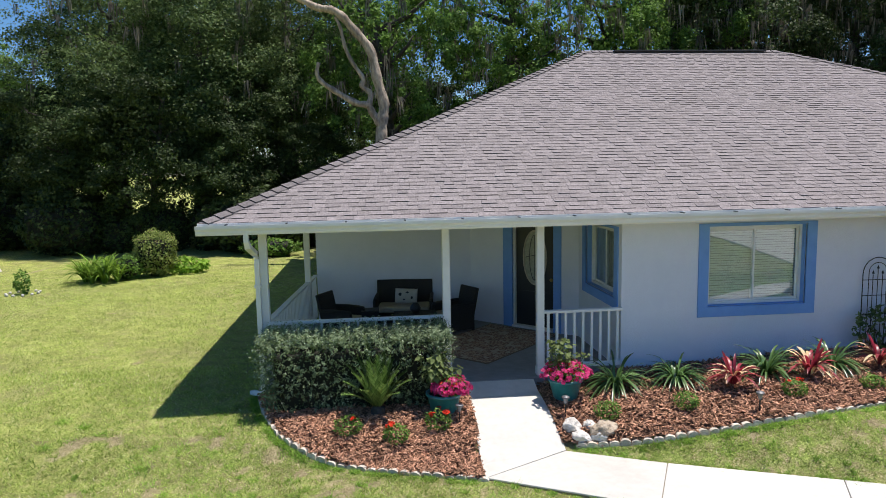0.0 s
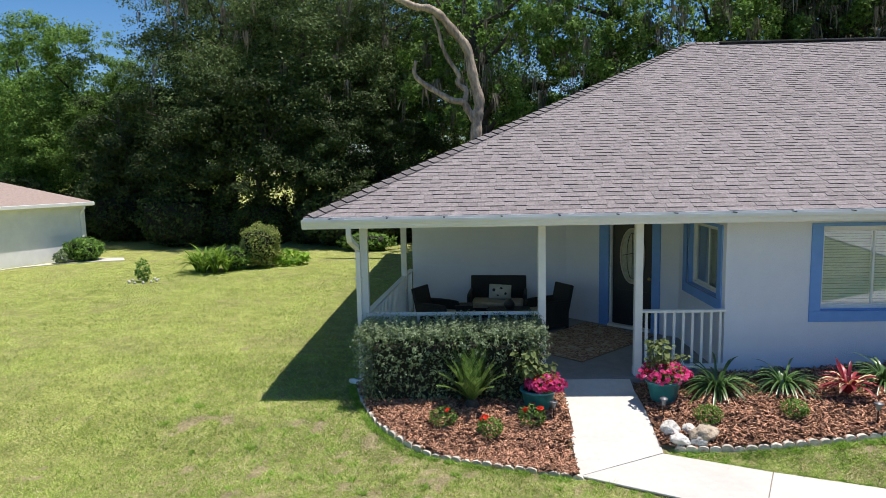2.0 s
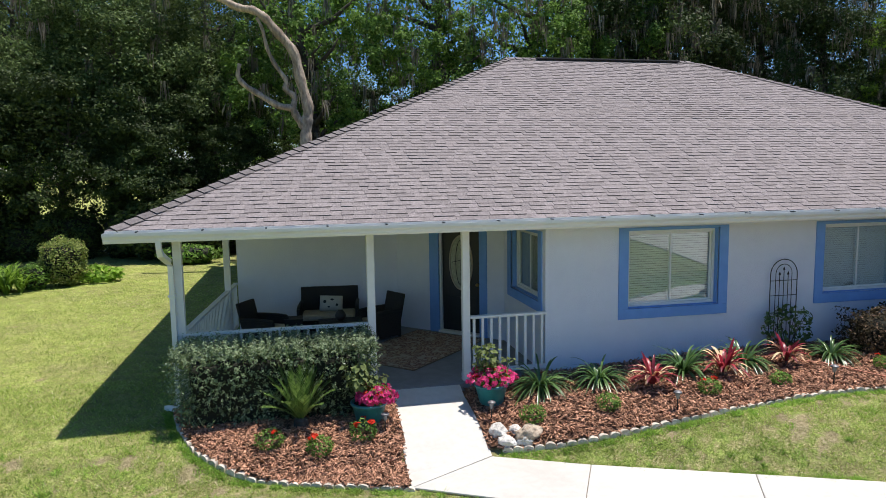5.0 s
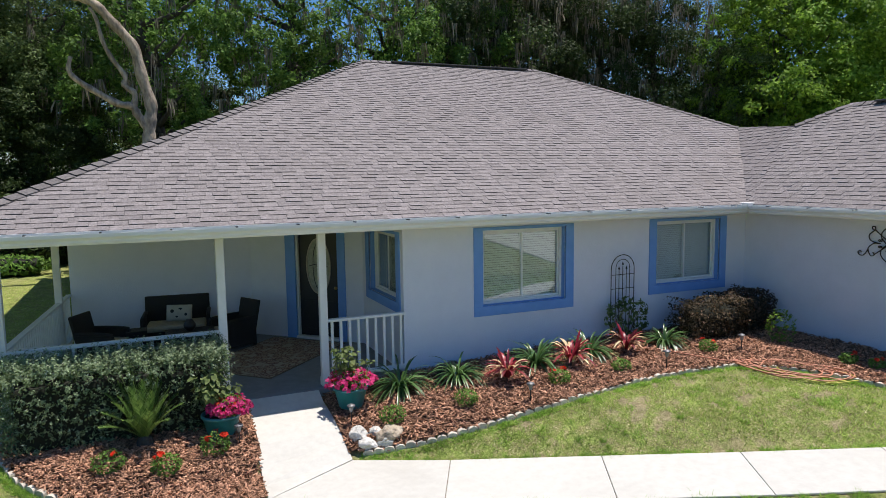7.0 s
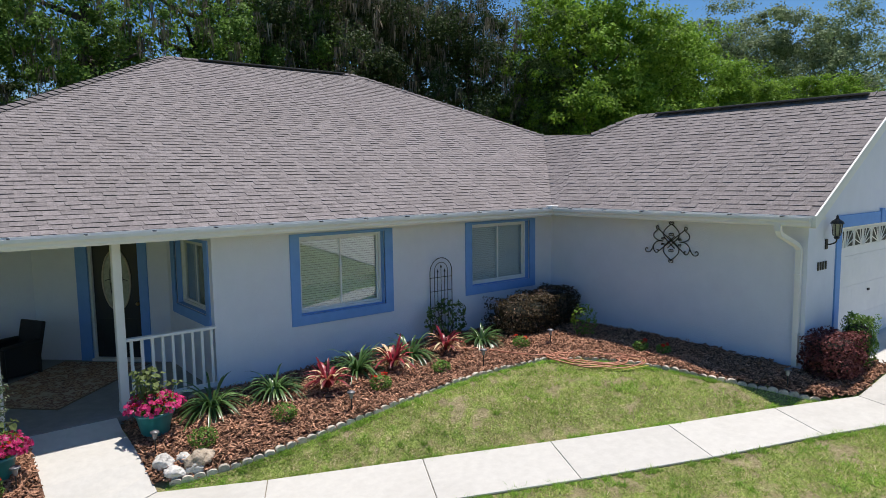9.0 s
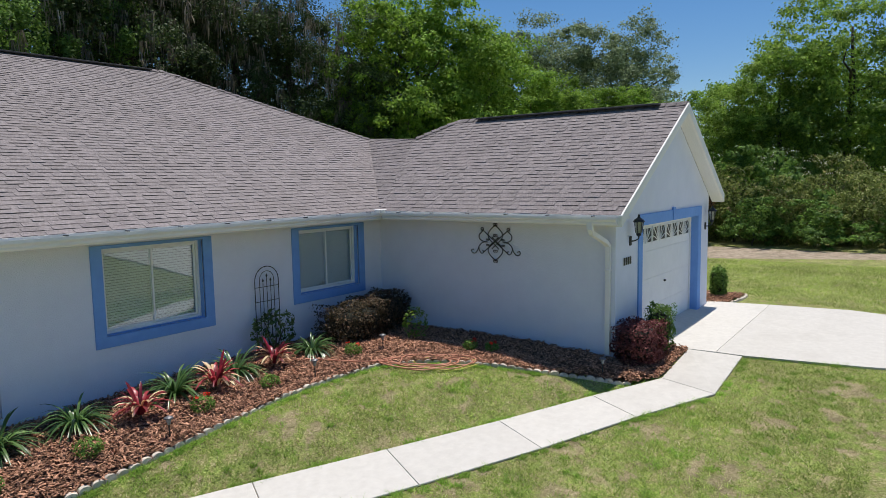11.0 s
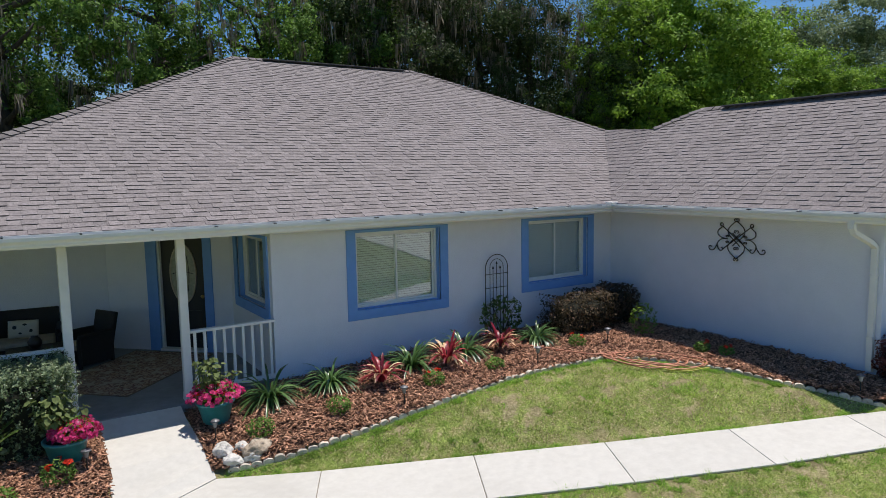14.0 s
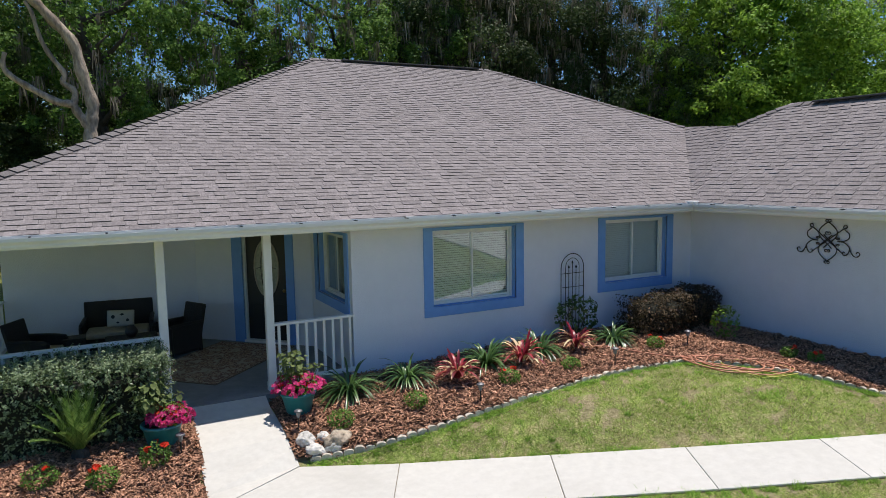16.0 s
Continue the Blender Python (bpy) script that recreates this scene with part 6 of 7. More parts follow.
# ---- beds ----
def bed(name, poly, label, chips, seed):
    """Bark mulch: an uneven sheet with loose chips on top."""
    xs, ys = [p[0] for p in poly], [p[1] for p in poly]
    st = 0.09
    idx, vs, fs = {}, [], []

    def vert(i, j):
        if (i, j) not in idx:
            x, y = min(xs) + i * st, min(ys) + j * st
            idx[(i, j)] = len(vs)
            vs.append((x, y, ground_z(x, y) + 0.035 + 0.03 * noise.noise(Vector((x * 5, y * 5, 1.7))) + 0.04 * noise.noise(Vector((x * 1.3, y * 1.3, 8)))))
        return idx[(i, j)]
    for i in range(int((max(xs) - min(xs)) / st)):
        for j in range(int((max(ys) - min(ys)) / st)):
            if inside(poly, min(xs) + (i + 0.5) * st, min(ys) + (j + 0.5) * st):
                fs.append((vert(i, j), vert(i + 1, j), vert(i + 1, j + 1), vert(i, j + 1)))
    root = tagged(new(name), label, "mulch bed", kind="structure")
    o = new("mulch", mesh_of("mulch", vs, fs, M_MULCH, True))
    o.parent = root
    rng = np.random.default_rng(seed)
    out = []
    n = 0
    bx = np.array([(0, 0, 0), (1, 0, 0), (1, 1, 0), (0, 1, 0), (0.05, 0.05, 1), (0.95, 0.1, 1), (0.9, 0.95, 1), (0.1, 0.9, 1)], float) - (0.5, 0.5, 0.3)
    ff = [(4, 5, 6, 7), (0, 1, 5, 4), (1, 2, 6, 5), (2, 3, 7, 6), (3, 0, 4, 7)]
    V, F = [], []
    while n < chips:
        x, y = rng.uniform(min(xs), max(xs)), rng.uniform(min(ys), max(ys))
        if not inside(poly, x, y):
            continue
        ln, w, h = rng.uniform(0.03, 0.12), rng.uniform(0.008, 0.027), rng.uniform(0.003, 0.010)
        e = Euler((rng.normal() * 0.5, rng.normal() * 0.42, rng.uniform(0, 6.28))).to_matrix()
        z = ground_z(x, y) + 0.045 + 0.03 * noise.noise(Vector((x * 5, y * 5, 1.7))) + 0.04 * noise.noise(Vector((x * 1.3, y * 1.3, 8))) + rng.uniform(0, 0.03)
        b = (bx * (ln, w, h)) @ np.array(e).T + (x, y, z)
        k = len(V)
        V += b.tolist()
        F += [tuple(i + k for i in f) for f in ff]
        n += 1
    o = new("bark_chips", mesh_of("bark_chips", V, F, M_CHIP))
    o.parent = root
    tagged(o, "loose red-brown bark chips", kind="stuff")


bed("mulch_bed_left", BED_LEFT, "red-brown bark mulch bed before the porch hedge", 11500, 4)
bed("mulch_bed_right", BED_RIGHT, "red-brown bark mulch bed along the house wall", 27000, 5)
bed("mulch_bed_side", BED_SIDE, "small bark mulch bed by the far garage corner", 700, 6)


def edging(name, line, label, seed):
    rng = random.Random(seed)
    root = tagged(new(name), label, "edging", kind="structure")
    bm = bmesh.new()
    n = 7
    f, b = [], []
    for i in range(n + 1):
        a = math.pi * i / n
        f.append(bm.verts.new((0.064 * math.cos(a), -0.028, -0.004 + 0.034 * math.sin(a))))
        b.append(bm.verts.new((0.064 * math.cos(a), 0.028, -0.004 + 0.034 * math.sin(a))))
    f += [bm.verts.new((-0.068, -0.032, -0.08)), bm.verts.new((0.068, -0.032, -0.08))]
    b += [bm.verts.new((-0.068, 0.032, -0.08)), bm.verts.new((0.068, 0.032, -0.08))]
    m = len(f)
    bm.faces.new(f)
    bm.faces.new(b)
    for i in range(m):
        bm.faces.new((f[i], f[(i + 1) % m], b[(i + 1) % m], b[i]))
    me = bm_mesh("edging_stone", bm, M_EDGE)
    pts = smoothed([(x, y, 0) for x, y in line], 12)
    acc, last = 0.0, pts[0]
    for p in pts[1:]:
        seg = (p - last).length
        while acc + seg >= 0.135:
            t = (0.135 - acc) / seg
            q = last.lerp(p, t)
            d = p - last
            o = new("edging_stone", me)
            o.matrix_basis = pose(q.x, q.y, ground_z(q.x, q.y) + 0.022 + rng.uniform(-0.012, 0.012), rng.uniform(-5, 5), rng.uniform(-4, 4), math.degrees(math.atan2(d.y, d.x)) + rng.uniform(-7, 7))
            o.parent = root
            last, seg, acc = q, (p - q).length, 0.0
        acc += seg
        last = p


edging("edging_left", EDGE_LEFT, "scalloped grey-white stone edging round the mulch", 1)
edging("edging_right", EDGE_RIGHT, "scalloped grey-white stone edging along the lawn", 2)
edging("edging_far", EDGE_FAR, "scalloped grey-white stone edging by the garage bed", 3)
edging("edging_side", [(12.78, -5.5), (13.4, -5.62), (13.95, -5.55), (14.06, -5.0), (13.9, -4.6)], "scalloped stone edging at the far garage corner", 4)


# ---- planting ----
def strap_leaf(rng, ang, length, arch, width, base=0.03, segs=6, fold=0.3):
    """One arching strap leaf as a strip of folded quads; returns corners."""
    d = np.array([math.cos(ang), math.sin(ang), 0])
    s = np.array([-d[1], d[0], 0])
    pts = []
    for i in range(segs + 1):
        t = i / segs
        out = base + length * t * (0.35 + 0.65 * arch * t) * 0.8
        up = length * (t * (1.15 - 0.35 * arch) - arch * 0.75 * t ** 2.4)
        pts.append(d * out + np.array([0, 0, up]))
    v, f = [], []
    for i, p in enumerate(pts):
        t = i / segs
        w = width * (0.55 + 0.9 * t) * (1 - t) ** 0.45 * 0.9 + 0.002
        v += [p + s * w + np.array([0, 0, fold * w]), p, p - s * w + np.array([0, 0, fold * w])]
    for i in range(segs):
        k = i * 3
        f += [(k, k + 1, k + 4, k + 3), (k + 1, k + 2, k + 5, k + 4)]
    return v, f


def straps_mesh(name, seed, n, lo, hi, arch, width, material, lift=0.0):
    rng = np.random.default_rng(seed)
    V, F = [], []
    for i in range(n):
        v, f = strap_leaf(rng, rng.uniform(0, 6.283), rng.uniform(lo, hi), rng.uniform(*arch), width * rng.uniform(0.8, 1.2), rng.uniform(0, 0.06))
        k = len(V)
        V += [(a[0], a[1], a[2] + lift) for a in v]
        F += [tuple(j + k for j in q) for q in f]
    return mesh_of(name, V, F, material, True)


def lily_clump(x, y, seed, s, label="arching green strap-leaved lily clump in the mulch"):
    ob = thing("lily_clump", label, "plant", "lily clumps along the wall", (x, y, ground_z(x, y) + 0.03), seed * 40)
    part("leaf_tuft", straps_mesh("leaf_tuft", seed, 50, 0.42 * s, 0.70 * s, (0.45, 1.1), 0.020, M_STRAP), None, ob)
    part("leaf_skirt", straps_mesh("leaf_skirt", seed + 100, 44, 0.40 * s, 0.62 * s, (0.85, 1.3), 0.021, M_STRAP), None, ob)
    return ob


for i, (x, y, s) in enumerate(((-0.32, -0.66, 1.12), (0.55, -0.72, 1.05), (1.82, -0.86, 1.15), (2.80, -0.86, 1.05), (4.30, -0.92, 0.92))):
    lily_clump(x, y, 3 + i, s)


def ti_plant(x, y, seed, s):
    ob = thing("ti_plant", "ti plant with crimson and cream-pink leaves", "plant", "ti plants along the wall", (x, y, ground_z(x, y) + 0.02), seed * 50)
    part("stem", tube([(0, 0, -0.05), (0.01, 0, 0.12), (0, 0.01, 0.3 * s)], [0.016, 0.014, 0.01], 7), plain("ti_stem", (0.12, 0.07, 0.05), 0.8), ob)
    part("inner_leaf", straps_mesh("inner_leaf", seed, 12, 0.34 * s, 0.48 * s, (0.15, 0.85), 0.034, M_TI_RED, 0.12 * s), None, ob, "crimson upright leaf tuft")
    part("middle_leaf", straps_mesh("middle_leaf", seed + 5, 18, 0.36 * s, 0.54 * s, (0.5, 1.05), 0.036, M_TI_MAROON, 0.10 * s), None, ob, "maroon leaf tuft with pale margins")
    part("outer_leaf", straps_mesh("outer_leaf", seed + 9, 13, 0.38 * s, 0.52 * s, (0.45, 1.05), 0.040, M_TI_PALE, 0.11 * s), None, ob, "cream and pink outer leaf tuft")
    return ob


for i, (x, y, s) in enumerate(((1.14, -1.20, 1.05), (2.28, -1.16, 1.0), (3.42, -1.03, 1.0))):
    ti_plant(x, y, 31 + i, s)


def sago(x, y):
    ob = thing("sago_palm", "stiff yellow-green sago palm in the mulch", "plant", at=(x, y, ground_z(x, y) + 0.02))
    rng = np.random.default_rng(8)
    part("trunk", lathe([(0.07, -0.05), (0.1, 0.03), (0.09, 0.1), (0.04, 0.15)], 12), M_BARK, ob)
    n = 34
    for k in range(n):
        ang = k * 2.399
        ring = k / n
        ln = 0.72 * (0.85 + 0.3 * rng.uniform())
        lift = 1.75 - 0.85 * ring
        V, F = [], []
        d = Vector((math.cos(ang), math.sin(ang), 0))
        side = Vector((-d.y, d.x, 0))
        segs = 19
        spine = []
        for i in range(segs + 1):
            t = i / segs
            spine.append(d * (0.03 + ln * t * (0.22 + 0.68 * ring) * 0.9) + Vector((0, 0, 0.1 + ln * (lift * t * 0.9 - 0.38 * t * t))))
        for i in range(1, segs):
            t = i / segs
            w = 0.078 * math.sin(math.pi * min(1, 0.18 + t * 0.8)) ** 0.7
            along = (spine[i + 1] - spine[i]).normalized()
            for s in (-1, 1):
                tip = spine[i] + side * s * w + along * w * 1.3 + Vector((0, 0, 0.025))
                b0, b1 = spine[i] - along * 0.018, spine[i] + along * 0.022
                j = len(V)
                V += [b0, tip, b1]
                F.append((j, j + 1, j + 2))
        for i in range(segs):
            j = len(V)
            V += [spine[i] + side * 0.006, spine[i] - side * 0.006, spine[i + 1] - side * 0.005, spine[i + 1] + side * 0.005]
            F.append((j, j + 1, j + 2, j + 3))
        o = new("frond", mesh_of("frond", V, F, M_SAGO))
        o.parent = ob


sago(-3.70, -0.86)


def flower_mesh(name, seed, k, radius, height, size, material, flat=0.5, shift=(0.0, 0.0)):
    """Five-petalled blooms in loose trusses, each turned its own way."""
    rng = np.random.default_rng(seed)
    p, d = blob_points(rng, (0, 0, height), (radius, radius, radius * flat), k, 0.75)
    keep = d[:, 2] > -0.45
    p, d = p[keep], d[keep]
    lump = 1 + 0.16 * np.sin(d[:, 0] * 6 + seed) * np.cos(d[:, 1] * 5 + seed)
    p = (p - (0, 0, height)) * lump[:, None] + (shift[0], shift[1], height)
    vs = []
    for c, o in zip(p, d):
        nrm = o + rng.normal(size=3) * 0.6 + np.array([0, 0, 0.5])
        nrm /= np.linalg.norm(nrm)
        a = np.cross(nrm, rng.normal(size=3))
        a /= np.linalg.norm(a)
        b = np.cross(nrm, a)
        z = size * rng.uniform(0.75, 1.3)
        for j in range(5):
            e = [math.cos(j * 1.2566 + q) * a + math.sin(j * 1.2566 + q) * b for q in (-0.55, 0.0, 0.55)]
            vs += [c, c + z * (e[0] + nrm * 0.35), c + z * 1.3 * (e[1] + nrm * 0.2), c + z * (e[2] + nrm * 0.35)]
    return quads_mesh(name, vs, 4, material)


def flower_pot(x, y, seed, label, mass, lean):
    """mass: radius of the blossom; lean: where the blossom and the broad leaves sit over the pot."""
    z = ground_z(x, y) + 0.03
    ob = thing("flower_pot", label, "potted plant", "teal flower pots by the walk", (x, y, z))
    part("pot", lathe([(0.0, 0.0), (0.15, 0.0), (0.165, 0.015), (0.225, 0.255), (0.243, 0.262), (0.245, 0.296), (0.22, 0.298), (0.21, 0.26), (0.0, 0.255)], 28), M_TEAL, ob, "teal glazed tapered pot", True)
    part("soil", lathe([(0.0, 0.256), (0.208, 0.26), (0.0, 0.28)], 16), M_SOIL, ob)
    part("blossom", flower_mesh("blossom", seed, 300, mass, 0.385, 0.026, M_PINK, 0.42, (lean[0], lean[1])), None, ob, "mass of hot pink blossom")["kind"] = "stuff"
    part("bud", flower_mesh("bud", seed + 7, 70, mass * 0.8, 0.44, 0.016, M_RED, 0.3, (lean[0] * 0.6, lean[1])), None, ob, "small deep red buds")["kind"] = "stuff"
    part("foliage", bush_mesh("foliage", seed + 1, mass * 1.7, mass * 1.6, 0.30, 620, 0.045, M_LEAF_MID), None, ob).location = (lean[0] * 0.7, lean[1], 0.24)
    rng = np.random.default_rng(seed)
    # broad patterned leaves standing over the blossom, and one sprig leaning out
    for k in range(84):
        a, r, h = rng.uniform(0, 6.28), 0.19 * math.sqrt(rng.uniform()), rng.uniform(0.5, 0.83)
        px, py = lean[2] + r * math.cos(a), r * math.sin(a) + 0.03
        if k > 75:
            px, py, h = lean[2] + 0.22 + 0.022 * (k - 76), 0.05 + rng.normal() * 0.03, 0.54 + rng.uniform(0, 0.09)
        q = rng.uniform(0.034, 0.056)
        V = [(0, 0, 0), (q * 0.75, q * 0.2, 0.01), (q * 0.72, q * 0.9, -0.01), (0, q * 1.6, -0.03), (-q * 0.72, q * 0.9, -0.01), (-q * 0.75, q * 0.2, 0.01), (0, q * 0.8, -0.02)]
        F = [(0, 1, 6), (1, 2, 6), (2, 3, 6), (3, 4, 6), (4, 5, 6), (5, 0, 6)]
        o = new("broad_leaf", mesh_of("broad_leaf", V, F, M_CALADIUM))
        o.parent = ob
        o.matrix_basis = pose(px, py, h, rng.uniform(-40, 30), rng.uniform(-35, 35), math.degrees(a) - 90)
        if k % 2 == 0:
            part("stalk", tube([(lean[2] * 0.5, 0, 0.25), (px * 0.8 + lean[2] * 0.1, py * 0.8, 0.25 + (h - 0.25) * 0.6), (px, py, h)], 0.004, 5), M_STRAP, ob)
    return ob


flower_pot(-2.81, -0.92, 61, "teal pot of pink flowers and patterned leaves beside the walk", 0.27, (0.10, -0.05, -0.13))
flower_pot(-1.08, -0.74, 64, "teal pot of hot pink flowers by the porch railing", 0.335, (0.0, -0.02, -0.03))


def small_flower(x, y, seed, w, blooms, label):
    ob = thing("flower_plant", label, "plant", "small bedding plants", (x, y, ground_z(x, y) + 0.02), seed * 33)
    part("foliage", bush_mesh("foliage", seed, w, w, w * 0.75, 520, 0.036, M_LEAF_MID, 0.0), None, ob)
    rng = np.random.default_rng(seed)
    for k in range(blooms):
        a, r = rng.uniform(0, 6.28), w * 0.32
        o = part("bloom", flower_mesh("bloom", seed + k, 6, 0.03, 0.0, 0.024, M_RED), None, ob, "red blossom")
        o.location = (r * math.cos(a), r * math.sin(a), w * 0.7)


for i, (x, y, w, b) in enumerate(((-4.08, -1.28, 0.36, 1), (-3.47, -1.47, 0.34, 2), (-2.93, -1.27, 0.36, 4), (-0.71, -1.42, 0.34, 0), (0.32, -1.52, 0.33, 0), (1.75, -1.62, 0.32, 2),
                                  (2.79, -1.70, 0.28, 0), (4.65, -1.53, 0.3, 2), (6.04, -2.95, 0.26, 2), (6.15, -3.3, 0.24, 2))):
    small_flower(x, y, 81 + i, w, b, "low green bedding plant with red blooms" if b else "low bright green bedding plant")


def solar_light(x, y):
    ob = thing("garden_light", "small black solar path light staked in the mulch", "garden light", "solar path lights", (x, y, ground_z(x, y)))
    part("stake", tube([(0, 0, -0.05), (0, 0, 0.235)], 0.009, 7), M_BLACK, ob)
    part("lens", lathe([(0.02, 0.225), (0.037, 0.30), (0.0, 0.30)], 12), M_LENS, ob, "clear ribbed lens")
    part("cap", lathe([(0.0, 0.30), (0.056, 0.30), (0.053, 0.313), (0.022, 0.33), (0.0, 0.332)], 14), plain("steel_cap", (0.12, 0.12, 0.125), 0.45, 0.3), ob, "grey metal cap")
    return ob


sl = solar_light(-1.21, -1.20)
for x, y in ((-2.64, -1.22), (1.09, -1.92), (3.44, -1.93), (5.15, -1.75), (6.35, -5.2)):
    copy_thing(sl, pose(x, y, ground_z(x, y)))


def rock(x, y, r, seed, material, label, squash=0.7):
    bm = bmesh.new()
    bmesh.ops.create_icosphere(bm, subdivisions=4, radius=1.0)
    for v in bm.verts:
        n1 = noise.noise(v.co * 1.1 + Vector((seed, 0, 0))) * 0.35 + noise.noise(v.co * 2.7 + Vector((0, seed, 0))) * 0.16 + noise.noise(v.co * 7 + Vector((0, 0, seed))) * 0.05
        v.co = v.co * (1 + n1)
        v.co = Vector((v.co.x * r * 1.15, v.co.y * r * 0.9, v.co.z * r * squash))
    ob = new("rock", bm_mesh("rock", bm, material, True))
    ob.matrix_basis = pose(x, y, ground_z(x, y) + r * squash * 0.75, 0, 0, seed * 71)
    tagged(ob, label, "rock", "rocks at the corner of the walk")


for x, y, r, s, m, lb in ((-1.18, -1.42, 0.125, 1, M_ROCK_W, "chalky white limestone rock"), (-1.13, -1.64, 0.115, 2, M_ROCK_W, "chalky white limestone rock"), (-0.84, -1.64, 0.15, 3, M_ROCK_T, "rounded tan fieldstone beside the walk"),
                          (-0.97, -1.48, 0.09, 4, M_ROCK_W, "small pale limestone rock"), (-0.90, -1.70, 0.10, 5, M_ROCK_W, "small pale limestone rock")):
    rock(x, y, r, s, m, lb)

# hedge and shrubs
def hedge():
    ob = thing("hedge", "clipped grey-green hedge with silvery leaf tips before the porch railing", "hedge", at=(-3.99, -0.43, -0.15))
    rng = np.random.default_rng(44)
    w, d, h = 2.74, 0.84, 1.02

    def shell(n, lo, hi):
        """Places on a lumpy round-shouldered block that tucks in towards the ground, and the way out of it."""
        q = rng.uniform(-1, 1, (n, 3))
        ax = rng.choice(3, n, p=(0.14, 0.44, 0.42))
        sg = np.where(ax == 2, 1.0, np.sign(rng.uniform(-1, 1, n)))
        q[np.arange(n), ax] = sg * rng.uniform(lo, hi, n)
        m = np.sort(np.abs(q), axis=1)
        q *= (1 - 0.2 * np.clip(m[:, 1] - 0.66, 0, 1))[:, None]
        tuck = 1 - 0.22 * np.clip(-q[:, 2] - 0.2, 0, 1)
        lump = 1 + 0.05 * np.sin(q[:, 0] * 8 + 1) + 0.05 * np.sin(q[:, 0] * 19 + q[:, 2] * 5) + 0.03 * np.sin(q[:, 1] * 11 + q[:, 0] * 31)
        p = q * np.array([w / 2, d / 2, h / 2])
        p[:, 0] *= 0.5 + 0.5 * tuck
        p[:, 1] *= tuck * lump
        p[:, 2] = p[:, 2] * (0.5 + 0.5 * lump) + h / 2
        out = np.zeros((n, 3))
        out[np.arange(n), ax] = sg
        return p, out
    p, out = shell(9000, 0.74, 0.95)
    part("foliage", quads_mesh("foliage", leaf_quads(p, 0.042, rng, 0.55, 0.25, out=out * 0.8), 4, M_HEDGE_SHADE), None, ob, "inner leaves in a darker green that holds their shade")
    # shoots: rosettes of small leaves along short twigs that point out and up
    n = 2300
    p, out = shell(n, 0.84, 0.97)
    way = out + rng.normal(size=(n, 3)) * 0.3 + np.array([0, 0, 0.75])
    way /= np.linalg.norm(way, axis=1)[:, None]
    ln = rng.uniform(0.05, 0.15, n) * (0.75 + 0.5 * (p[:, 2] > h * 0.75))
    keep = rng.uniform(0, 1, n) < 0.45 + 0.6 * p[:, 2] / h
    p, way, ln = p[keep], way[keep], ln[keep]
    c, o = [], []
    for i in range(11):
        f = i / 10
        side = rng.normal(size=p.shape)
        c.append(p + way * (ln * f)[:, None] + side * 0.013)
        o.append(way * (0.6 + f) + side * 0.5)
    part("sprig", quads_mesh("sprig", leaf_quads(np.concatenate(c), 0.034, rng, 0.5, 0.2, out=np.concatenate(o)), 4, M_HEDGE), None, ob, "loose silvery leaf tips")
    # dark block in place of the shade between the hedge's branches
    part("branch_core", box(-w / 2 * 0.8, w / 2 * 0.8, -d / 2 * 0.62, d / 2 * 0.62, 0.0, h * 0.8, 0.08), M_INNER_SHADE, ob)


hedge()
shrub(5.56, -0.72, 1.36, 0.8, 0.72, 6800, 0.05, M_LEAF_BRONZE, "clipped bronze-green shrub below the window", 0.88, 91)
shrub(6.42, -0.62, 1.2, 0.8, 0.80, 5200, 0.05, M_LEAF_PLUM, "dark bronze-purple shrub in the inner corner", 0.6, 92)
shrub(6.18, -1.62, 0.5, 0.45, 0.62, 260, 0.06, M_LEAF_BRIGHT, "thin yellow-green young shrub in the mulch", 0.0, 93, core=False)
shrub(7.33, -5.40, 0.92, 0.74, 0.68, 5600, 0.045, M_LEAF_WINE, "clipped burgundy shrub at the garage corner", 0.7, 94)
shrub(8.04, -5.50, 0.46, 0.44, 0.80, 3200, 0.04, M_LEAF_MID, "upright green shrub beside the garage door", 0.8, 95)
shrub(13.5, -5.05, 0.38, 0.38, 0.74, 1800, 0.06, M_LEAF_MID, "small upright green shrub by the far garage corner", 0.4, 96)
rs = shrub(4.05, -0.28, 0.85, 0.55, 0.8, 420, 0.085, M_LEAF_DARK, "open dark green rose bush on the trellis", 0.0, 97, core=False)
for k in range(7):
    a = k * 0.9
    part("cane", tube([(0, 0, 0), (0.12 * math.cos(a), 0.08 * math.sin(a), 0.3), (0.3 * math.cos(a), 0.2 * math.sin(a), 0.62)], [0.009, 0.007, 0.004], 5), M_BARK, rs)


# garden hose
def hose(name, pts, r, material, label):
    ob = new(name, bm_mesh(name, tube(smoothed(pts, 7), r, 7), material, True))
    tagged(ob, label, "hose", "garden hoses on the lawn")


def on_lawn(x, y, lift):
    return (x, y, ground_z(x, y) + lift)


# a tail out of the planting, then long flattened loops along the corner of the bed
pts = [on_lawn(3.75, -0.95, 0.08), on_lawn(4.0, -1.25, 0.08), on_lawn(4.22, -1.75, 0.08), on_lawn(4.42, -2.1, 0.08)]
AL, AC = Vector((0.64, -0.77, 0)), Vector((0.77, 0.64, 0))
for k in range(46):
    a = k * 0.8 + 2.6
    ra, rb = 0.60 + 0.14 * math.sin(k * 1.7), 0.30 + 0.12 * math.cos(k * 1.3)
    c = Vector((4.98, -2.76, 0)) + AL * (0.14 * math.sin(k * 0.37)) + AL * (ra * math.cos(a)) + AC * (rb * math.sin(a))
    pts.append(on_lawn(c.x, c.y, 0.045 + 0.035 * abs(math.sin(k * 2.3))))
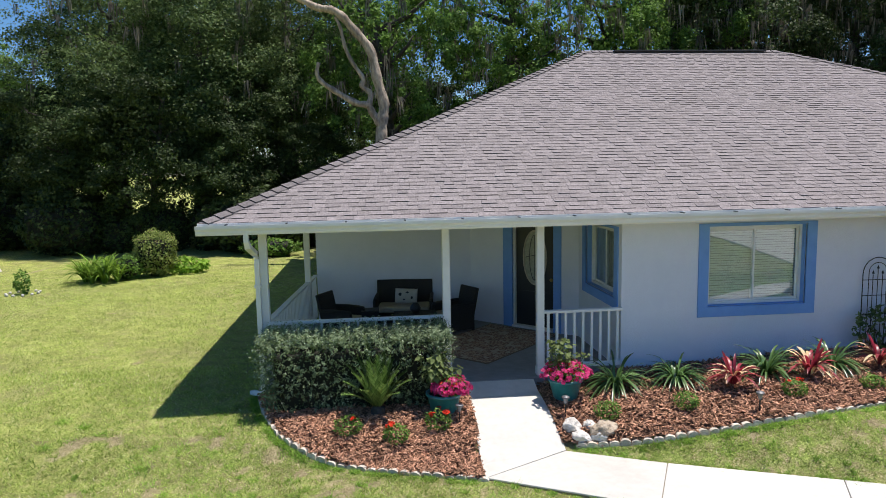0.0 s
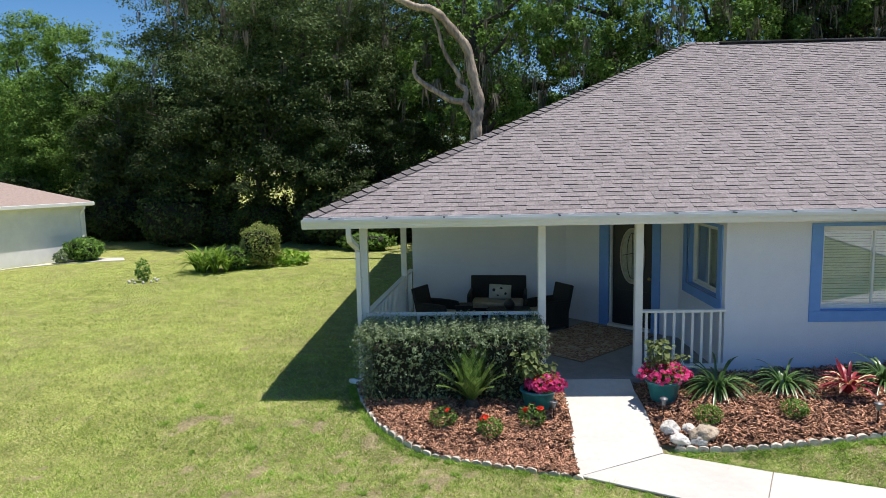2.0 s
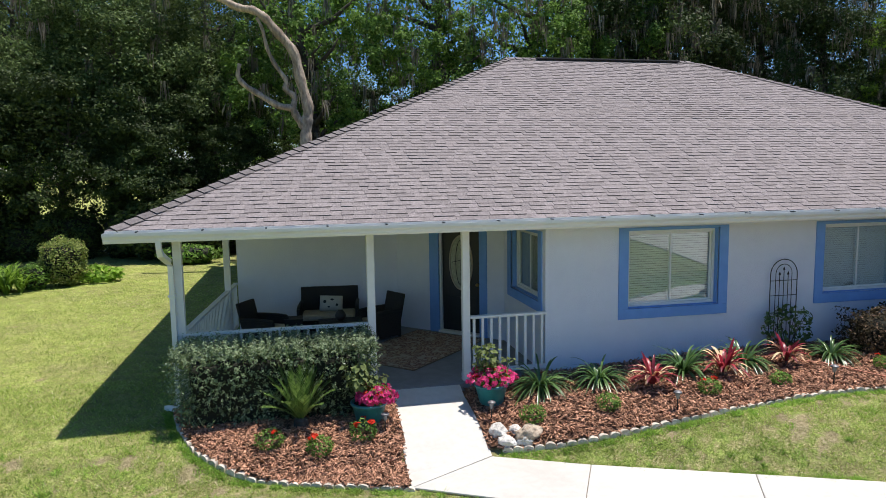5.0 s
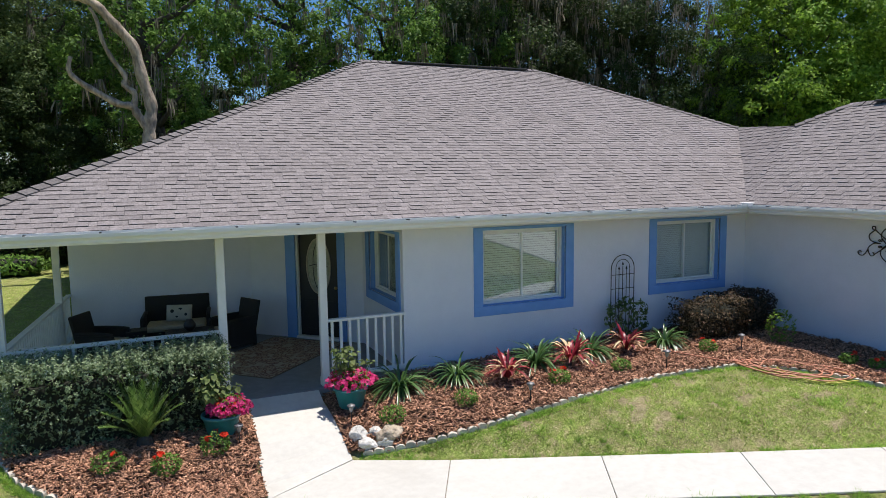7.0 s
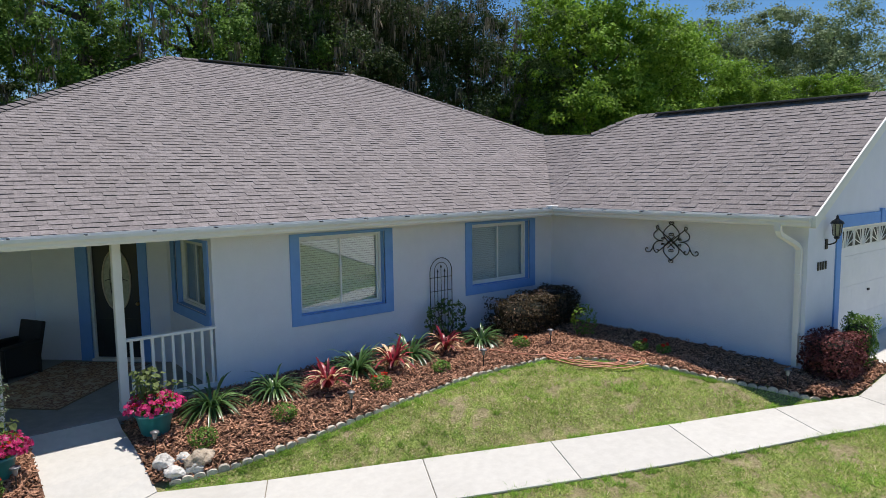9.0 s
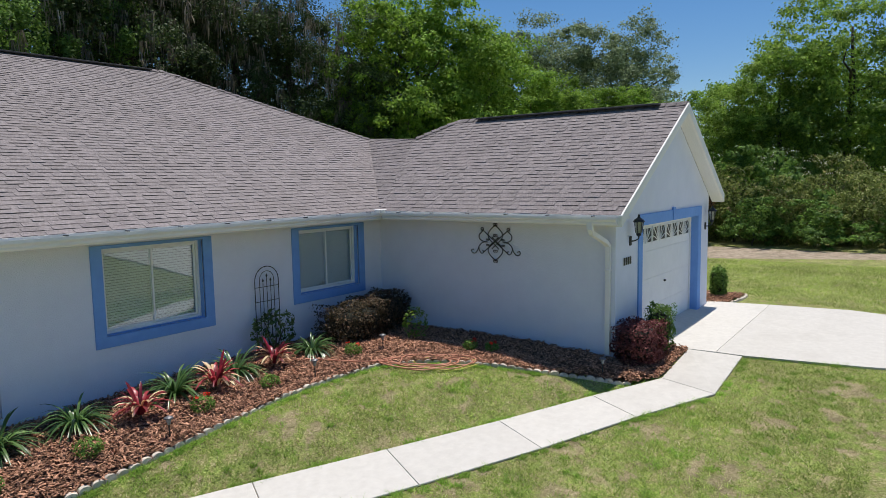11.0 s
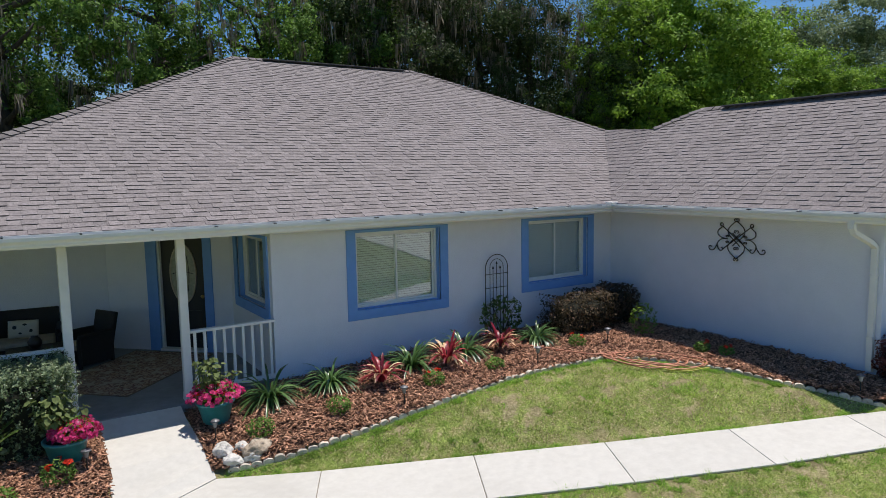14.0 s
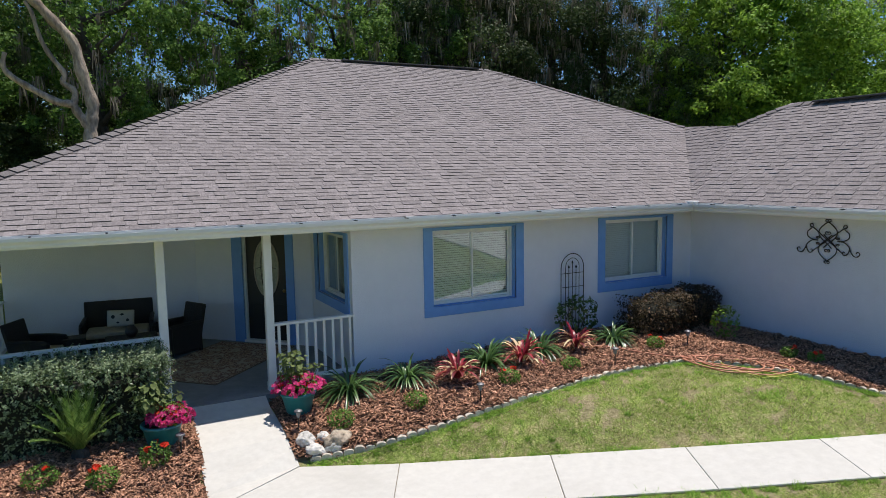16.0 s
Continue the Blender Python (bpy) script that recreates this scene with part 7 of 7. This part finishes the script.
hose("garden_hose", pts, 0.0095, M_HOSE_R, "pale terracotta garden hose in loose coils on the grass")
pts = []
for k in range(15):
    a = k * 0.8 + 1
    c = Vector((5.12, -3.0, 0)) + AL * ((0.52 + 0.12 * math.sin(k)) * math.cos(a)) + AC * ((0.26 + 0.1 * math.cos(k * 1.4)) * math.sin(a))
    pts.append(on_lawn(c.x, c.y, 0.04 + 0.02 * math.sin(k * 1.9)))
hose("garden_hose", pts, 0.008, M_HOSE_Y, "yellow garden hose tangled in the coil")


# ---- grass ----
def grass(name, region, count, seed, lo, hi, skip, label):
    rng = np.random.default_rng(seed)
    x0, x1, y0, y1 = region
    out = []
    n = 0
    vs = np.empty((count, 3, 3), np.float32)
    boxes = [(min(p[0] for p in s), max(p[0] for p in s), min(p[1] for p in s), max(p[1] for p in s), s) for s in skip]
    while n < count:
        x, y = rng.uniform(x0, x1), rng.uniform(y0, y1)
        if any(b[0] < x < b[1] and b[2] < y < b[3] and inside(b[4], x, y) for b in boxes):
            continue
        if rng.uniform() > smooth_step(-21.5, -12.0, x) * smooth_step(17.0, 8.0, y):
            continue
        dens = 0.7 * noise.noise(Vector((x * 1.1, y * 1.1, 4.0))) + 0.8 * noise.noise(Vector((x * 7.0, y * 7.0, 9.0)))
        if dens < rng.uniform(-0.9, 0.25) or bareness(x, y) > rng.uniform(0.15, 0.9):
            continue
        h = rng.uniform(lo, hi) * (1 + 0.7 * max(0, dens))
        a, l = rng.uniform(0, 6.28), rng.normal(size=2) * h * 0.95
        w = rng.uniform(0.003, 0.007)
        z = ground_z(x, y)
        vs[n] = ((x - w * math.cos(a), y - w * math.sin(a), z), (x + w * math.cos(a), y + w * math.sin(a), z), (x + l[0], y + l[1], z + h))
        n += 1
    ob = new(name, quads_mesh(name, vs.reshape(-1, 3), 3, M_BLADE))
    tagged(ob, label, "grass", kind="stuff")


WALK_POLY = WALK_FRONT + [(8.70, -6.69), (8.36, -5.89)] + WALK_BACK[::-1] + [(-1.4, -0.18), (-2.41, -0.18)]
SKIP = [WALK_POLY, BED_LEFT, BED_RIGHT, DRIVE, [(-5.36, -0.03), (14, -0.03), (14, 15), (-5.36, 15)], BED_SIDE]
def grass_tufts(name, spots, per, seed, label):
    """Denser, longer tufts standing in the thin lawn and along the edges of the paving."""
    rng = np.random.default_rng(seed)
    vs = []
    for x, y, r, h0 in spots:
        for k in range(per):
            a, q = rng.uniform(0, 6.28), r * math.sqrt(rng.uniform())
            px, py = x + q * math.cos(a), y + q * math.sin(a)
            h, l, t = h0 * rng.uniform(0.5, 1.2), rng.normal(size=2), rng.uniform(0, 3.14)
            w, z = rng.uniform(0.003, 0.006), ground_z(px, py)
            vs += [(px - w * math.cos(t), py - w * math.sin(t), z), (px + w * math.cos(t), py + w * math.sin(t), z), (px + l[0] * h * 0.9, py + l[1] * h * 0.9, z + h * 0.85)]
    ob = new(name, quads_mesh(name, vs, 3, M_TUFT))
    tagged(ob, label, "grass", kind="stuff")


grass("grass", (-9.0, 10.5, -8.8, 1.5), 190000, 12, 0.015, 0.045, SKIP, "short green lawn grass with worn patches")
grass("grass", (-20.0, -9.0, -7.0, 1.5), 60000, 14, 0.015, 0.04, SKIP, "short dry lawn grass")
grass("grass", (-22.0, -5.0, 1.5, 17.0), 80000, 13, 0.015, 0.04, SKIP, "short sunlit grass beside the porch")
grass("grass", (13.5, 21.0, -10.0, 2.0), 60000, 15, 0.03, 0.07, SKIP, "short green grass beside the driveway")
rg = random.Random(77)
spots = []
while len(spots) < 520:
    x, y = rg.uniform(-8, 9.5), rg.uniform(-8.4, -0.4)
    if not any(inside(s, x, y) for s in SKIP):
        spots.append((x, y, rg.uniform(0.03, 0.14), rg.uniform(0.035, 0.085)))
for a, b in list(zip(WALK_BACK, WALK_BACK[1:])) + list(zip(WALK_FRONT, WALK_FRONT[1:])) + [((8.72, -6.72), (8.98, -8.3)), ((6.67, -6.8), (8.68, -6.72))]:
    for k in range(16):
        t = rg.random()
        off = rg.uniform(0.02, 0.07)
        sgn = 1 if a in WALK_BACK else -1
        spots.append((a[0] + (b[0] - a[0]) * t + sgn * off * 0.44, a[1] + (b[1] - a[1]) * t + sgn * off * 0.9, 0.05, rg.uniform(0.03, 0.075)))
for line in (EDGE_LEFT, EDGE_RIGHT, EDGE_FAR[:5]):
    for a, b in zip(line, line[1:]):
        for k in range(14):
            t = rg.random()
            n = Vector((b[1] - a[1], a[0] - b[0], 0)).normalized() * 0.09
            spots.append((a[0] + (b[0] - a[0]) * t + n.x, a[1] + (b[1] - a[1]) * t + n.y, 0.06, rg.uniform(0.03, 0.06)))
grass_tufts("grass_tufts", spots, 46, 5, "denser green tufts in the thin lawn")


lf = thing("lily_clump", "tall bright strap-leaved clump on the side lawn", "plant", "clumps on the side lawn", (-12.0, 10.9, ground_z(-12.0, 10.9)))
part("leaf_tuft", straps_mesh("leaf_tuft", 301, 44, 0.8, 1.3, (0.35, 0.9), 0.035, M_LEAF_BRIGHT), None, lf)
for x, y, turn in ((-11.75, 11.3, 80), (-12.3, 11.2, 150), (-11.6, 10.8, 210), (-12.05, 11.45, 300), (-11.35, 11.1, 20)):
    copy_thing(lf, pose(x, y, ground_z(x, y), 0, 0, turn))
